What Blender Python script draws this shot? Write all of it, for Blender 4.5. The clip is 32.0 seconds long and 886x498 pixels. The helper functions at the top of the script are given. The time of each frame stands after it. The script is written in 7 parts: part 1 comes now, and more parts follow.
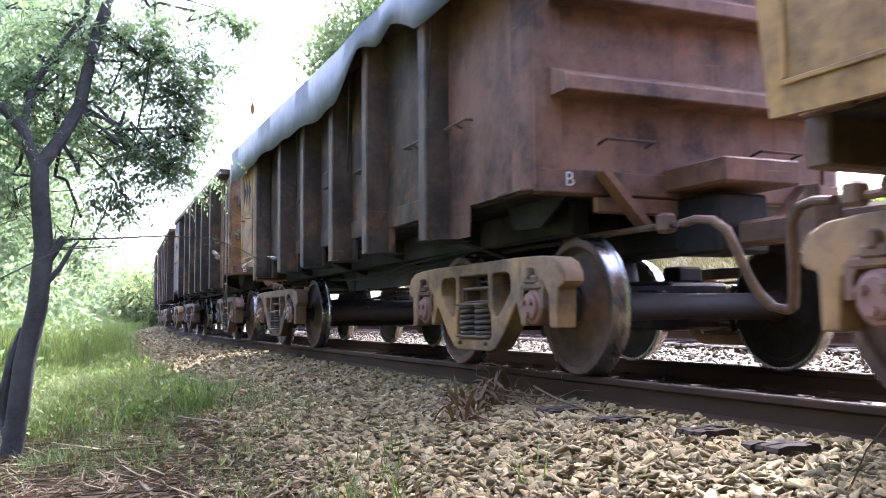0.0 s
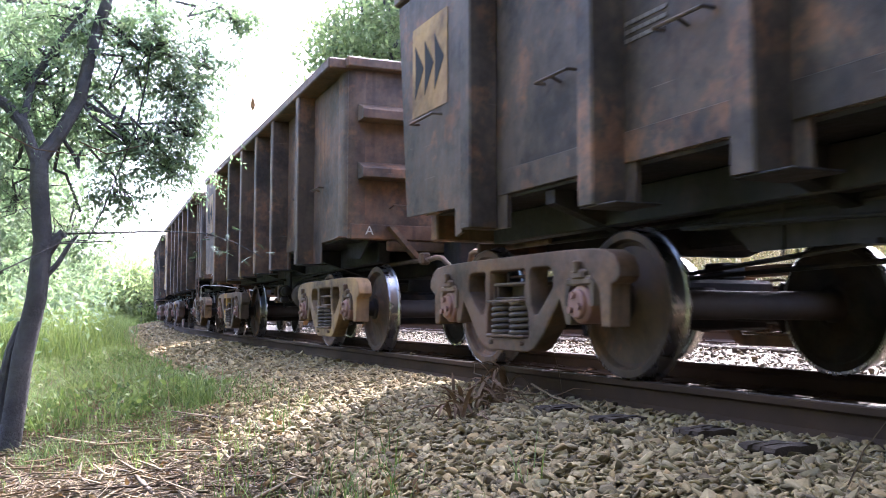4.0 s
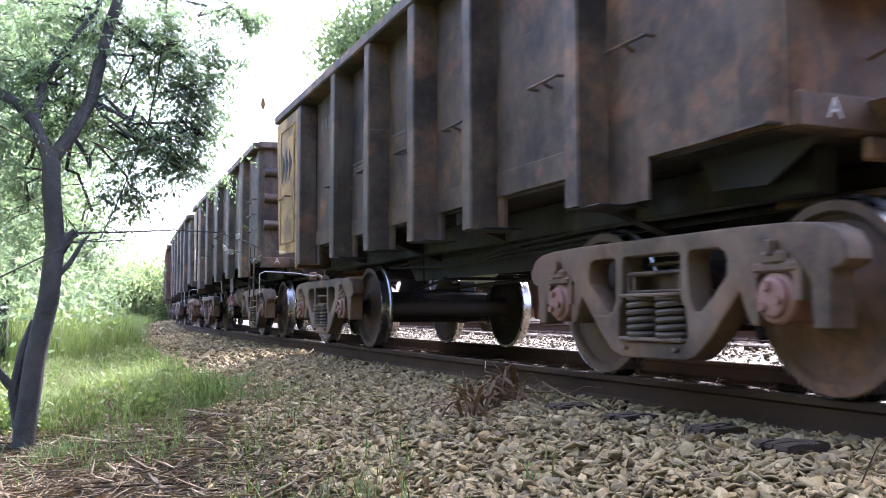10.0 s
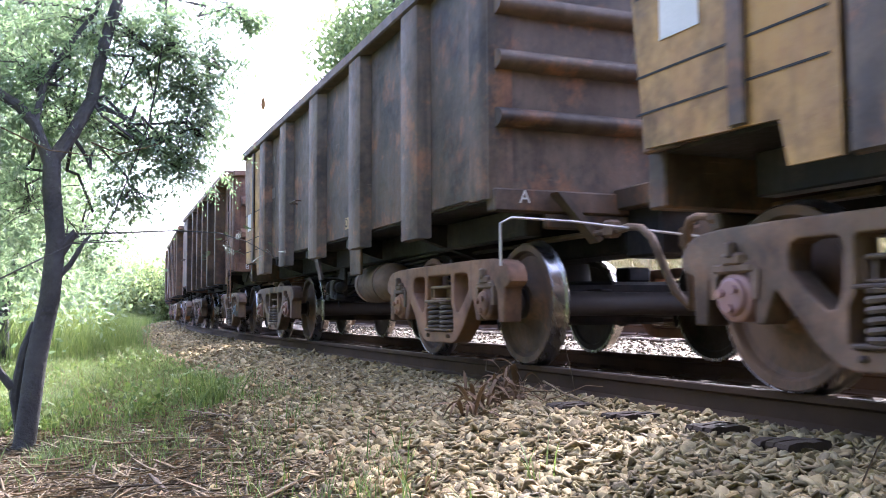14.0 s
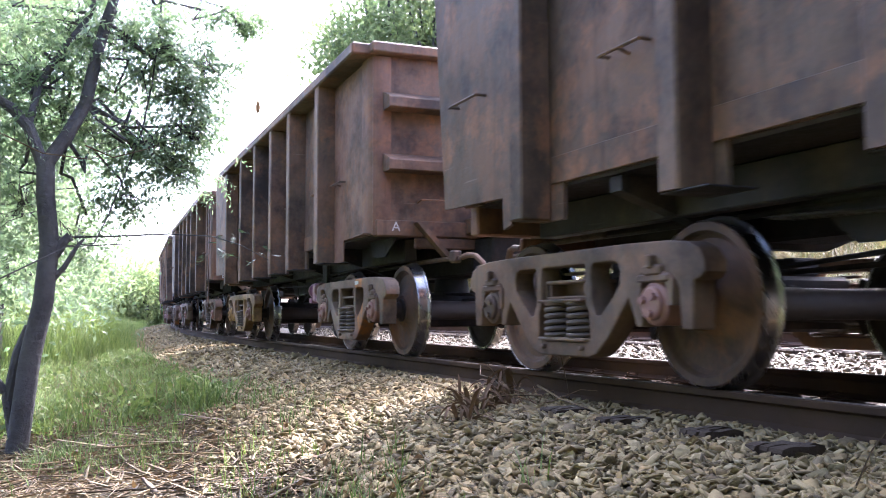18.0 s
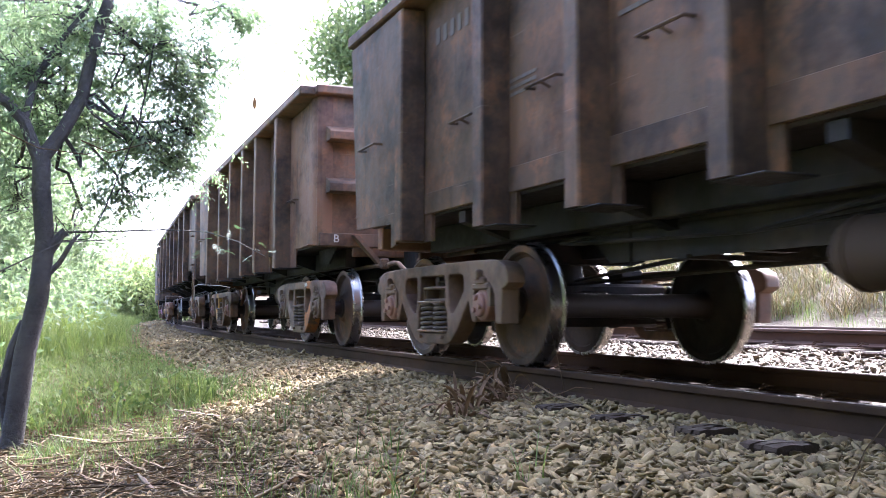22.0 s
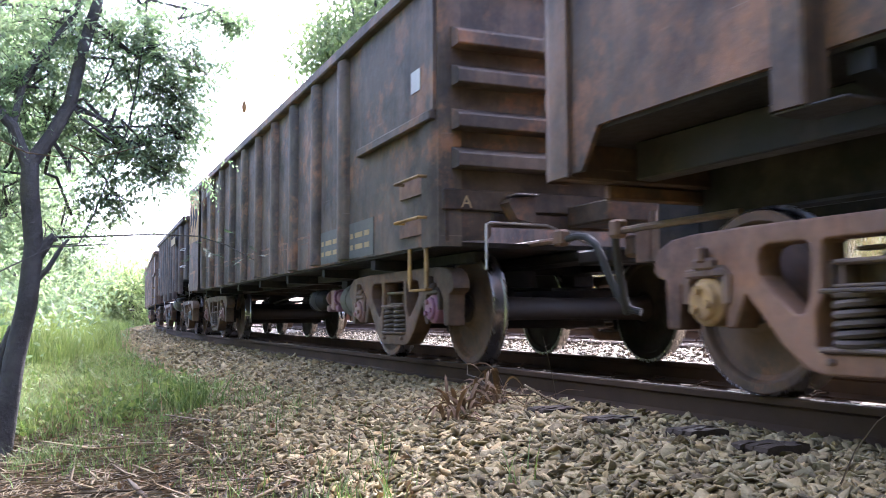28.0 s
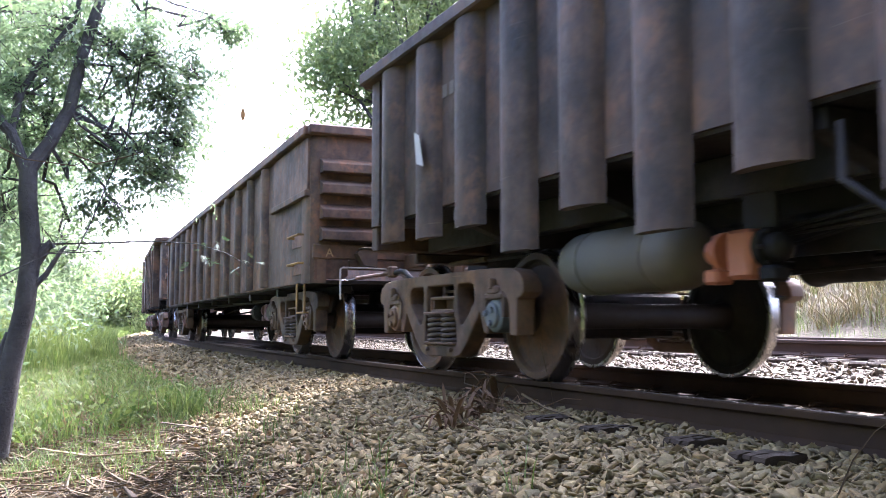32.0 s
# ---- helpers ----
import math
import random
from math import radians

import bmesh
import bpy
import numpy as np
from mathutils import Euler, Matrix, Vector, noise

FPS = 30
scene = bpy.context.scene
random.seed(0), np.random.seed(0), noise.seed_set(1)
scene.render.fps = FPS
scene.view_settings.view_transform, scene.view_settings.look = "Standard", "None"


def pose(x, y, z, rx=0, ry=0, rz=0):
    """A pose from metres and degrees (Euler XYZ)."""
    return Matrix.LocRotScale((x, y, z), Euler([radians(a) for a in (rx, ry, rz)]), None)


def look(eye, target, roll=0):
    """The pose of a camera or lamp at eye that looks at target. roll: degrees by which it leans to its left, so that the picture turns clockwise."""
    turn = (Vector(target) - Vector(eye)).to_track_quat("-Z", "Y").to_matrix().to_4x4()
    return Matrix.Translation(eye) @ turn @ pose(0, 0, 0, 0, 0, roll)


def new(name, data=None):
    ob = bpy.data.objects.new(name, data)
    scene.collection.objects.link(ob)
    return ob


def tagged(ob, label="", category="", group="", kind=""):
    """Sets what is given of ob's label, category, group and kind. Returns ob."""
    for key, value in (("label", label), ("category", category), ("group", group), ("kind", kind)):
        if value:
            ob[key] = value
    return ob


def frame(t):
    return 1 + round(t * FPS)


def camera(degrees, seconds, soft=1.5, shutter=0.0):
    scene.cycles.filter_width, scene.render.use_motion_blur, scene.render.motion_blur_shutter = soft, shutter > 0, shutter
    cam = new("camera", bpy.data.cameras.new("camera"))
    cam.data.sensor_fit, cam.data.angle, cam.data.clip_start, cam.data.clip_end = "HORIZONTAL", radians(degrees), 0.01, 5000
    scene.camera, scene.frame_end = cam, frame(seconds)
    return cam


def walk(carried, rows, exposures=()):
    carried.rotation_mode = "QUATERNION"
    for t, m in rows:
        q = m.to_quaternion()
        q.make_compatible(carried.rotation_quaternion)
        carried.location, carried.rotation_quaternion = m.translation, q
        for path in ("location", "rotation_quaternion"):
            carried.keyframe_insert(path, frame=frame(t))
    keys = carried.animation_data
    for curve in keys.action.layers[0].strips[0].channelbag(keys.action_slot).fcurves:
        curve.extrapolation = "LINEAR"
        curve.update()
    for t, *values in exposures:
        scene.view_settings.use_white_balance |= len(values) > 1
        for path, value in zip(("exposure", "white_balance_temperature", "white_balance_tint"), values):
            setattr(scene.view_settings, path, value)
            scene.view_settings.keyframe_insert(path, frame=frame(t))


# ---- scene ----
cam = camera(52.0, 32.0, soft=0.85, shutter=0.22)
EYE = (0.0, 0.0, 0.380)
# seconds, turn to the left, tilt upwards, lean, in degrees
AIM = [
    (0.0, -24.252, 4.325, -0.424),
    (0.5, -24.203, 4.268, -0.413),
    (1.0, -24.285, 4.238, -0.503),
    (1.5, -24.275, 4.238, -0.511),
    (2.0, -24.229, 4.252, -0.350),
    (2.5, -24.222, 4.218, -0.269),
    (3.0, -24.260, 4.234, -0.021),
    (3.5, -24.303, 4.209, 0.099),
    (5.5, -24.275, 4.051, -0.070),
    (6.0, -24.168, 4.013, -0.032),
    (6.5, -24.017, 4.009, -0.006),
    (7.0, -23.863, 4.091, -0.048),
    (7.5, -23.867, 4.071, 0.094),
    (8.0, -23.822, 4.052, -0.014),
    (8.5, -23.661, 4.037, 0.019),
    (9.0, -23.584, 4.064, 0.102),
    (9.5, -23.585, 4.046, -0.077),
    (10.0, -23.651, 4.053, -0.042),
    (10.5, -23.680, 4.063, 0.096),
    (11.0, -23.674, 4.054, 0.015),
    (11.5, -23.607, 4.017, -0.073),
    (12.0, -23.509, 4.045, -0.186),
    (12.5, -23.450, 4.030, -0.197),
    (13.0, -23.514, 4.008, -0.226),
    (13.5, -23.558, 4.024, -0.199),
    (14.0, -23.612, 4.023, -0.243),
    (14.5, -23.646, 4.022, -0.310),
    (16.5, -23.763, 4.064, -0.203),
    (17.0, -23.816, 4.187, -0.237),
    (17.5, -23.923, 4.273, -0.256),
    (18.0, -23.957, 4.273, -0.160),
    (18.5, -23.963, 4.234, -0.207),
    (19.0, -24.012, 4.239, -0.224),
    (19.5, -24.050, 4.245, -0.259),
    (20.0, -24.093, 4.223, -0.137),
    (20.5, -24.117, 4.185, -0.061),
    (21.0, -24.136, 4.145, 0.091),
    (21.5, -24.179, 4.100, 0.073),
    (22.0, -24.200, 4.090, 0.115),
    (22.5, -24.238, 4.110, 0.081),
    (23.0, -24.327, 4.129, 0.018),
    (23.5, -24.354, 4.086, 0.053),
    (24.0, -24.366, 4.083, 0.014),
    (24.5, -24.388, 4.079, -0.052),
    (25.0, -24.453, 4.085, 0.019),
    (25.5, -24.478, 4.081, 0.041),
    (27.5, -24.707, 4.011, -0.234),
    (28.0, -24.783, 4.274, -0.246),
    (28.5, -24.855, 4.783, -0.061),
    (29.0, -24.822, 4.743, 0.076),
    (29.5, -24.841, 4.737, 0.176),
    (30.0, -24.829, 4.744, 0.360),
    (30.5, -24.846, 4.720, 0.240),
    (31.0, -24.807, 4.787, 0.179),
    (31.5, -24.858, 4.848, 0.163),
    (32.0, -24.915, 4.798, -0.008),
]



def cam_pose(turn, tilt, lean):
    m = Matrix.Rotation(radians(turn), 4, "Z") @ Matrix.Rotation(radians(90 + tilt), 4, "X") @ Matrix.Rotation(radians(lean), 4, "Z")
    return Matrix.Translation(EYE) @ m


walk(cam, [(t, cam_pose(a, b, c)) for t, a, b, c in AIM], exposures=[(0, 3.97, 5350, 20), (31, 3.97, 5350, 20), (32, 3.82, 5350, 20)])

# ---- light ----
SUN_EL, SUN_AZ = 44.0, 50.0      # height, and turn to the right of the +Y axis
world = bpy.data.worlds.new("world")
scene.world = world
world.use_nodes = True
wn = world.node_tree
bg = wn.nodes["Background"]
sky = wn.nodes.new("ShaderNodeTexSky")
sky.sky_type, sky.sun_disc = "NISHITA", False
sky.sun_elevation, sky.sun_rotation = radians(SUN_EL), radians(SUN_AZ)
sky.air_density, sky.dust_density, sky.ozone_density = 0.6, 7.0, 0.3
wn.links.new(sky.outputs[0], bg.inputs[0])
bg.inputs[1].default_value = 0.15
sun = new("sun", bpy.data.lights.new("sun", "SUN"))
sun.data.energy, sun.data.angle, sun.data.color = 1.40, radians(6.0), (1.0, 0.96, 0.90)
sun.matrix_world = look((30 * math.sin(radians(SUN_AZ)), 30 * math.cos(radians(SUN_AZ)), 30 * math.tan(radians(SUN_EL))), (0, 0, 0))

# ---- the line of the railway: a circle, with the camera outside it ----
RC = 389.80                      # radius of the near track's centre line
CX = 393.859                     # its centre, on the X axis
WHEEL_R = 0.445


def on_line(s, r=0.0, z=0.0):
    """The place s metres along the near track and r metres outside its centre line."""
    a = s / RC
    return Vector((CX - (RC + r) * math.cos(a), (RC + r) * math.sin(a), z))


def line_coords(x, y):
    """s and r of a place, for arrays as well."""
    dx = CX - x
    return np.arctan2(y, dx) * RC, np.hypot(dx, y) - RC


PROFILE_R = [-70, -20, -13, -10, -8.2, -7.3, -6.6, -5.8, -2.9, -2.3, -1.7, -1.0, -0.85, 0.85, 1.0, 1.65, 2.0, 2.7, 3.3, 4.2, 6.0, 10, 20, 40, 900]
PROFILE_Z = [4.5, 3.6, 2.6, 1.35, 0.45, 0.12, 0.0, 0.02, 0.0, -0.10, -0.19, -0.19, -0.25, -0.25, -0.19, -0.19, -0.22, -0.40, -0.53, -0.63, -0.70, -0.62, -0.3, 0.0, 0.0]


def ground_z(x, y):
    s, r = line_coords(np.asarray(x, float), np.asarray(y, float))
    z = np.interp(r, PROFILE_R, PROFILE_Z)
    bump = 0.035 * np.sin(1.9 * s + 0.7) * np.sin(2.3 * r + 1.1) + 0.02 * np.sin(4.7 * s + 2.1 * r)
    return z + bump * np.clip((np.abs(r) - 2.4) / 2.0, 0, 1)


# ---- mesh tools ----
class Shape:
    """Gathers boxes, tubes and turned forms into one mesh."""

    def __init__(self):
        self.v, self.f = [], []

    def add(self, verts, faces):
        n = len(self.v)
        self.v.extend([tuple(p) for p in verts])
        self.f.extend([tuple(i + n for i in f) for f in faces])
        return self

    def box(self, x0, x1, y0, y1, z0, z1, b=0.0):
        if b <= 0:
            vs = [(x, y, z) for x in (x0, x1) for y in (y0, y1) for z in (z0, z1)]
            return self.add(vs, [(0, 1, 3, 2), (4, 6, 7, 5), (0, 4, 5, 1), (2, 3, 7, 6), (0, 2, 6, 4), (1, 5, 7, 3)])
        b = min(b, (x1 - x0) * 0.45, (y1 - y0) * 0.45, (z1 - z0) * 0.45)
        c, h = ((x0 + x1) / 2, (y0 + y1) / 2, (z0 + z1) / 2), ((x1 - x0) / 2, (y1 - y0) / 2, (z1 - z0) / 2)
        vs, idx, fs = [], {}, []
        for sx in (-1, 1):
            for sy in (-1, 1):
                for sz in (-1, 1):
                    for ax in range(3):
                        p = [s * (e - (0 if a == ax else b)) for a, (s, e) in enumerate(zip((sx, sy, sz), h))]
                        idx[(sx, sy, sz, ax)] = len(vs)
                        vs.append(tuple(ci + pi for ci, pi in zip(c, p)))
        for ax in range(3):
            o = [a for a in range(3) if a != ax]
            for s in (-1, 1):
                loop = []
                for a, d in ((-1, -1), (1, -1), (1, 1), (-1, 1)):
                    k = [0, 0, 0]
                    k[ax], k[o[0]], k[o[1]] = s, a, d
                    loop.append(idx[(*k, ax)])
                fs.append(tuple(loop))
        for ax in range(3):
            o = [a for a in range(3) if a != ax]
            for a in (-1, 1):
                for d in (-1, 1):
                    k0, k1 = [0, 0, 0], [0, 0, 0]
                    k0[ax], k0[o[0]], k0[o[1]] = -1, a, d
                    k1[ax], k1[o[0]], k1[o[1]] = 1, a, d
                    fs.append((idx[(*k0, o[0])], idx[(*k1, o[0])], idx[(*k1, o[1])], idx[(*k0, o[1])]))
        for sx in (-1, 1):
            for sy in (-1, 1):
                for sz in (-1, 1):
                    fs.append(tuple(idx[(sx, sy, sz, a)] for a in range(3)))
        return self.add(vs, fs)

    def tube(self, pts, r, n=8, cap=True, r_end=None):
        pts = [Vector(p) for p in pts]
        vs, fs = [], []
        side = None
        for i, p in enumerate(pts):
            d = (pts[min(i + 1, len(pts) - 1)] - pts[max(i - 1, 0)]).normalized()
            if side is None:
                side = d.cross(Vector((0, 0, 1)) if abs(d.z) < 0.9 else Vector((1, 0, 0))).normalized()
            side = (side - d * side.dot(d)).normalized()
            up = d.cross(side)
            k = i / max(1, len(pts) - 1)
            rr = r if r_end is None else r + (r_end - r) * k
            for j in range(n):
                a = 2 * math.pi * j / n
                vs.append(p + side * (rr * math.cos(a)) + up * (rr * math.sin(a)))
        for i in range(len(pts) - 1):
            for j in range(n):
                fs.append((i * n + j, i * n + (j + 1) % n, (i + 1) * n + (j + 1) % n, (i + 1) * n + j))
        if cap:
            fs.append(tuple(range(n - 1, -1, -1)))
            fs.append(tuple((len(pts) - 1) * n + j for j in range(n)))
        return self.add(vs, fs)

    def turned(self, profile, origin=(0, 0, 0), axis="y", n=32, closed=False):
        """profile: (along the axis, radius) pairs."""
        vs, fs, m = [], [], len(profile)
        for j in range(n):
            a = 2 * math.pi * j / n
            ca, sa = math.cos(a), math.sin(a)
            for u, r in profile:
                p = {"y": (r * ca, u, r * sa), "x": (u, r * ca, r * sa), "z": (r * ca, r * sa, u)}[axis]
                vs.append(tuple(o + q for o, q in zip(origin, p)))
        for j in range(n):
            k = (j + 1) % n
            for i in range(m - (0 if closed else 1)):
                i2 = (i + 1) % m
                fs.append((j * m + i, j * m + i2, k * m + i2, k * m + i))
        return self.add(vs, fs)

    def slab(self, poly, y0, y1, plane="xz"):
        """A flat polygon of (x, z) points given thickness along y; or (y, z) along x; or (x, y) along z."""
        n = len(poly)
        put = {"xz": lambda a, b, t: (a, t, b), "yz": lambda a, b, t: (t, a, b), "xy": lambda a, b, t: (a, b, t)}[plane]
        vs = [put(a, b, y0) for a, b in poly] + [put(a, b, y1) for a, b in poly]
        fs = [tuple(range(n - 1, -1, -1)), tuple(range(n, 2 * n))]
        fs += [(i, (i + 1) % n, n + (i + 1) % n, n + i) for i in range(n)]
        return self.add(vs, fs)

    def moved(self, m):
        self.v = [tuple(m @ Vector(p)) for p in self.v]
        return self

    def mesh(self, name, sharp=35):
        me = bpy.data.meshes.new(name)
        me.from_pydata(self.v, [], self.f)
        bm = bmesh.new()
        bm.from_mesh(me)
        bmesh.ops.recalc_face_normals(bm, faces=bm.faces)
        bm.to_mesh(me)
        bm.free()
        me.polygons.foreach_set("use_smooth", [True] * len(me.polygons))
        me.set_sharp_from_angle(angle=radians(sharp))
        return me


def bulk(name, verts, faces, smooth=False):
    """A large mesh from numpy arrays; all faces have the same number of corners."""
    me = bpy.data.meshes.new(name)
    n, k = faces.shape
    me.vertices.add(len(verts))
    me.vertices.foreach_set("co", np.ascontiguousarray(verts, dtype=np.float32).ravel())
    me.loops.add(n * k)
    me.loops.foreach_set("vertex_index", np.ascontiguousarray(faces, dtype=np.int32).ravel())
    me.polygons.add(n)
    me.polygons.foreach_set("loop_start", np.arange(0, n * k, k, dtype=np.int32))
    if smooth:
        me.polygons.foreach_set("use_smooth", np.ones(n, dtype=bool))
    me.update(calc_edges=True)
    me.validate()
    return me


def link(name, me, material, parent=None, label="", m=None):
    ob = new(name, me)
    if material is not None and not me.materials:
        me.materials.append(material)
    if parent is not None:
        ob.parent = parent
    if m is not None:
        ob.matrix_basis = m
    if label:
        tagged(ob, label)
    return ob


def part(name, shape, material, parent, label="", m=None, sharp=35):
    return link(name, shape.mesh(name, sharp), material, parent, label, m)


KEEP = {}


def shared(key, make, material):
    """One mesh for alike parts, with its material."""
    k = (key, material.name)
    if k not in KEEP:
        me = make()
        me = me.mesh(key) if isinstance(me, Shape) else me
        me.materials.clear()
        me.materials.append(material)
        KEEP[k] = me
    return KEEP[k]


# ---- materials ----
class Nodes:
    def __init__(self, name):
        self.mat = bpy.data.materials.new(name)
        self.mat.use_nodes = True
        self.t = self.mat.node_tree
        self.b = self.t.nodes["Principled BSDF"]

    def n(self, kind, **inputs):
        nd = self.t.nodes.new("ShaderNode" + kind)
        for k, val in inputs.items():
            if hasattr(nd, k):
                setattr(nd, k, val)
            else:
                self.put(nd.inputs[k.replace("_", " ")], val)
        return nd

    def put(self, socket, val):
        if hasattr(val, "node"):
            self.t.links.new(val, socket)
        else:
            socket.default_value = (*val, 1.0) if isinstance(val, tuple) and len(val) == 3 and socket.type == "RGBA" else val

    def coords(self, scale=(1, 1, 1), kind="Object", shift=False):
        tc = self.n("TexCoord")
        mp = self.n("Mapping")
        if shift:
            rnd = self.n("ObjectInfo").outputs["Random"]
            xyz = self.n("CombineXYZ")
            self.put(xyz.inputs[0], self.maths("MULTIPLY", rnd, 43.0))
            self.put(xyz.inputs[1], self.maths("MULTIPLY", rnd, 91.0))
            self.put(mp.inputs["Location"], xyz.outputs[0])
        self.put(mp.inputs[0], tc.outputs[kind])
        mp.inputs["Scale"].default_value = scale
        return mp.outputs[0]

    def noise(self, co, scale, detail=4.0, rough=0.6):
        nd = self.n("TexNoise")
        self.put(nd.inputs["Vector"], co)
        nd.inputs["Scale"].default_value, nd.inputs["Detail"].default_value, nd.inputs["Roughness"].default_value = scale, detail, rough
        return nd.outputs["Fac"]

    def ramp(self, fac, stops):
        nd = self.n("ValToRGB")
        el = nd.color_ramp.elements
        while len(el) < len(stops):
            el.new(0.5)
        for e, (p, c) in zip(el, stops):
            e.position = p
            e.color = (*c, 1.0) if isinstance(c, tuple) else (c, c, c, 1.0)
        self.put(nd.inputs[0], fac)
        return nd.outputs[0]

    def mix(self, fac, a, b, mode="MIX"):
        nd = self.n("Mix")
        nd.data_type, nd.blend_type = "RGBA", mode
        for i, val in ((0, fac), (6, a), (7, b)):
            self.put(nd.inputs[i], val)
        return nd.outputs[2]

    def maths(self, op, a, b=0.0):
        nd = self.n("Math")
        nd.operation = op
        self.put(nd.inputs[0], a)
        self.put(nd.inputs[1], b)
        return nd.outputs[0]

    def done(self, color, rough=0.7, metal=0.0, bump=None, depth=0.01, spec=0.4):
        self.put(self.b.inputs["Base Color"], color)
        self.put(self.b.inputs["Roughness"], rough)
        self.put(self.b.inputs["Metallic"], metal)
        self.b.inputs["Specular IOR Level"].default_value = spec
        if bump is not None:
            bp = self.n("Bump")
            bp.inputs["Strength"].default_value = 0.8
            bp.inputs["Distance"].default_value = depth
            self.put(bp.inputs["Height"], bump)
            self.put(self.b.inputs["Normal"], bp.outputs[0])
        return self.mat


def paint(name, base, rust=(0.16, 0.062, 0.028), worn=0.35, dust=0.3, light=(0.26, 0.20, 0.15), spec=0.35, patch=(0.22, 0.098, 0.042), zone=None):
    """Old wagon paint: rust patches, streaks that run down, pale dust."""
    k = Nodes(name)
    co = k.coords(shift=True)
    tall = k.coords((1.0, 1.0, 0.22), shift=True)
    big, mid, fine = k.noise(co, 0.8, 5.0, 0.6), k.noise(co, 2.3, 6.0, 0.68), k.noise(co, 15.0, 6.0, 0.7)
    streak = k.noise(tall, 4.0, 5.0, 0.6)
    info = k.n("ObjectInfo").outputs["Random"]
    mot = k.mix(k.ramp(fine, [(0.3, 0.0), (0.75, 1.0)]), tuple(c * 0.78 for c in base), tuple(min(1, c * 1.2) for c in base))
    tint = k.maths("MULTIPLY_ADD", info, 0.34)
    tint.node.inputs[2].default_value = 0.83
    mot = k.mix(1.0, mot, tint, "MULTIPLY")
    worn_mask = k.ramp(k.maths("ADD", k.maths("MULTIPLY", big, 0.75), k.maths("MULTIPLY", fine, 0.3)), [(0.60 - 0.35 * worn, 0.0), (0.84 - 0.35 * worn, 1.0)])
    c = k.mix(worn_mask, mot, k.mix(mid, rust, tuple(v * 1.4 for v in rust)))
    c = k.mix(k.maths("MULTIPLY", k.ramp(streak, [(0.48, 0.0), (0.80, 1.0)]), dust * 0.6), c, light)
    edge = k.maths("ADD", k.maths("MULTIPLY", mid, 0.85), k.maths("MULTIPLY", fine, 0.18))
    c = k.mix(k.maths("MULTIPLY", k.ramp(edge, [(0.54, 0.0), (0.65, 1.0)]), 0.72), c, patch)
    grime = k.noise(co, 1.5, 5.0, 0.7)
    c = k.mix(1.0, c, k.ramp(grime, [(0.36, 0.30), (0.57, 1.0)]), "MULTIPLY")
    drip = k.ramp(k.noise(k.coords((1.0, 1.0, 0.05), shift=True), 11.0, 3.0, 0.5), [(0.60, 1.0), (0.74, 0.68)])
    c = k.mix(1.0, c, drip, "MULTIPLY")
    scratch = k.ramp(k.noise(k.coords((0.12, 0.12, 3.0), shift=True), 16.0, 2.0, 0.4), [(0.74, 0.0), (0.78, 1.0)])
    c = k.mix(k.maths("MULTIPLY", k.maths("MULTIPLY", scratch, fine), 0.45), c, light)
    spots = k.ramp(k.noise(co, 38.0, 2.0, 0.5), [(0.72, 0.0), (0.80, 1.0)])
    c = k.mix(k.maths("MULTIPLY", spots, 0.35), c, tuple(v * 0.4 for v in rust))
    if zone:
        # a brushed-on coat along one stretch, with a ragged edge
        lo, hi, coat = zone
        sep = k.n("SeparateXYZ")
        k.put(sep.inputs[0], k.coords())
        xx = k.maths("ADD", sep.outputs[0], k.maths("MULTIPLY", k.maths("SUBTRACT", mid, 0.5), 0.5))
        inside = k.maths("MULTIPLY", k.maths("GREATER_THAN", xx, lo), k.maths("LESS_THAN", xx, hi))
        inside = k.maths("MULTIPLY", inside, k.ramp(fine, [(0.36, 0.15), (0.54, 0.88)]))
        c = k.mix(inside, c, k.mix(fine, tuple(v * 0.7 for v in coat), tuple(v * 1.15 for v in coat)))
    rough = k.ramp(fine, [(0.2, 0.55), (0.8, 0.9)])
    bump = k.maths("ADD", k.maths("MULTIPLY", big, 1.0), k.maths("MULTIPLY", fine, 0.25))
    return k.done(c, rough, 0.0, bump, 0.018, spec)


def plain(name, base, rough=0.7, metal=0.0, scale=20.0, vary=0.35, bump=0.003, spec=0.4, second=None):
    k = Nodes(name)
    co = k.coords()
    a, b2 = k.noise(co, scale, 5.0, 0.65), k.noise(co, scale * 0.13, 3.0, 0.6)
    lo, hi = tuple(c * (1 - vary) for c in base), tuple(min(1.0, c * (1 + vary)) for c in base)
    c = k.mix(a, lo, hi)
    c = k.mix(k.ramp(b2, [(0.35, 0.0), (0.7, 1.0)]), c, second if second else tuple(v * (1 - 0.5 * vary) for v in base))
    return k.done(c, k.ramp(a, [(0.2, max(0.05, rough - 0.15)), (0.8, min(1.0, rough + 0.12))]), metal, a, bump, spec)


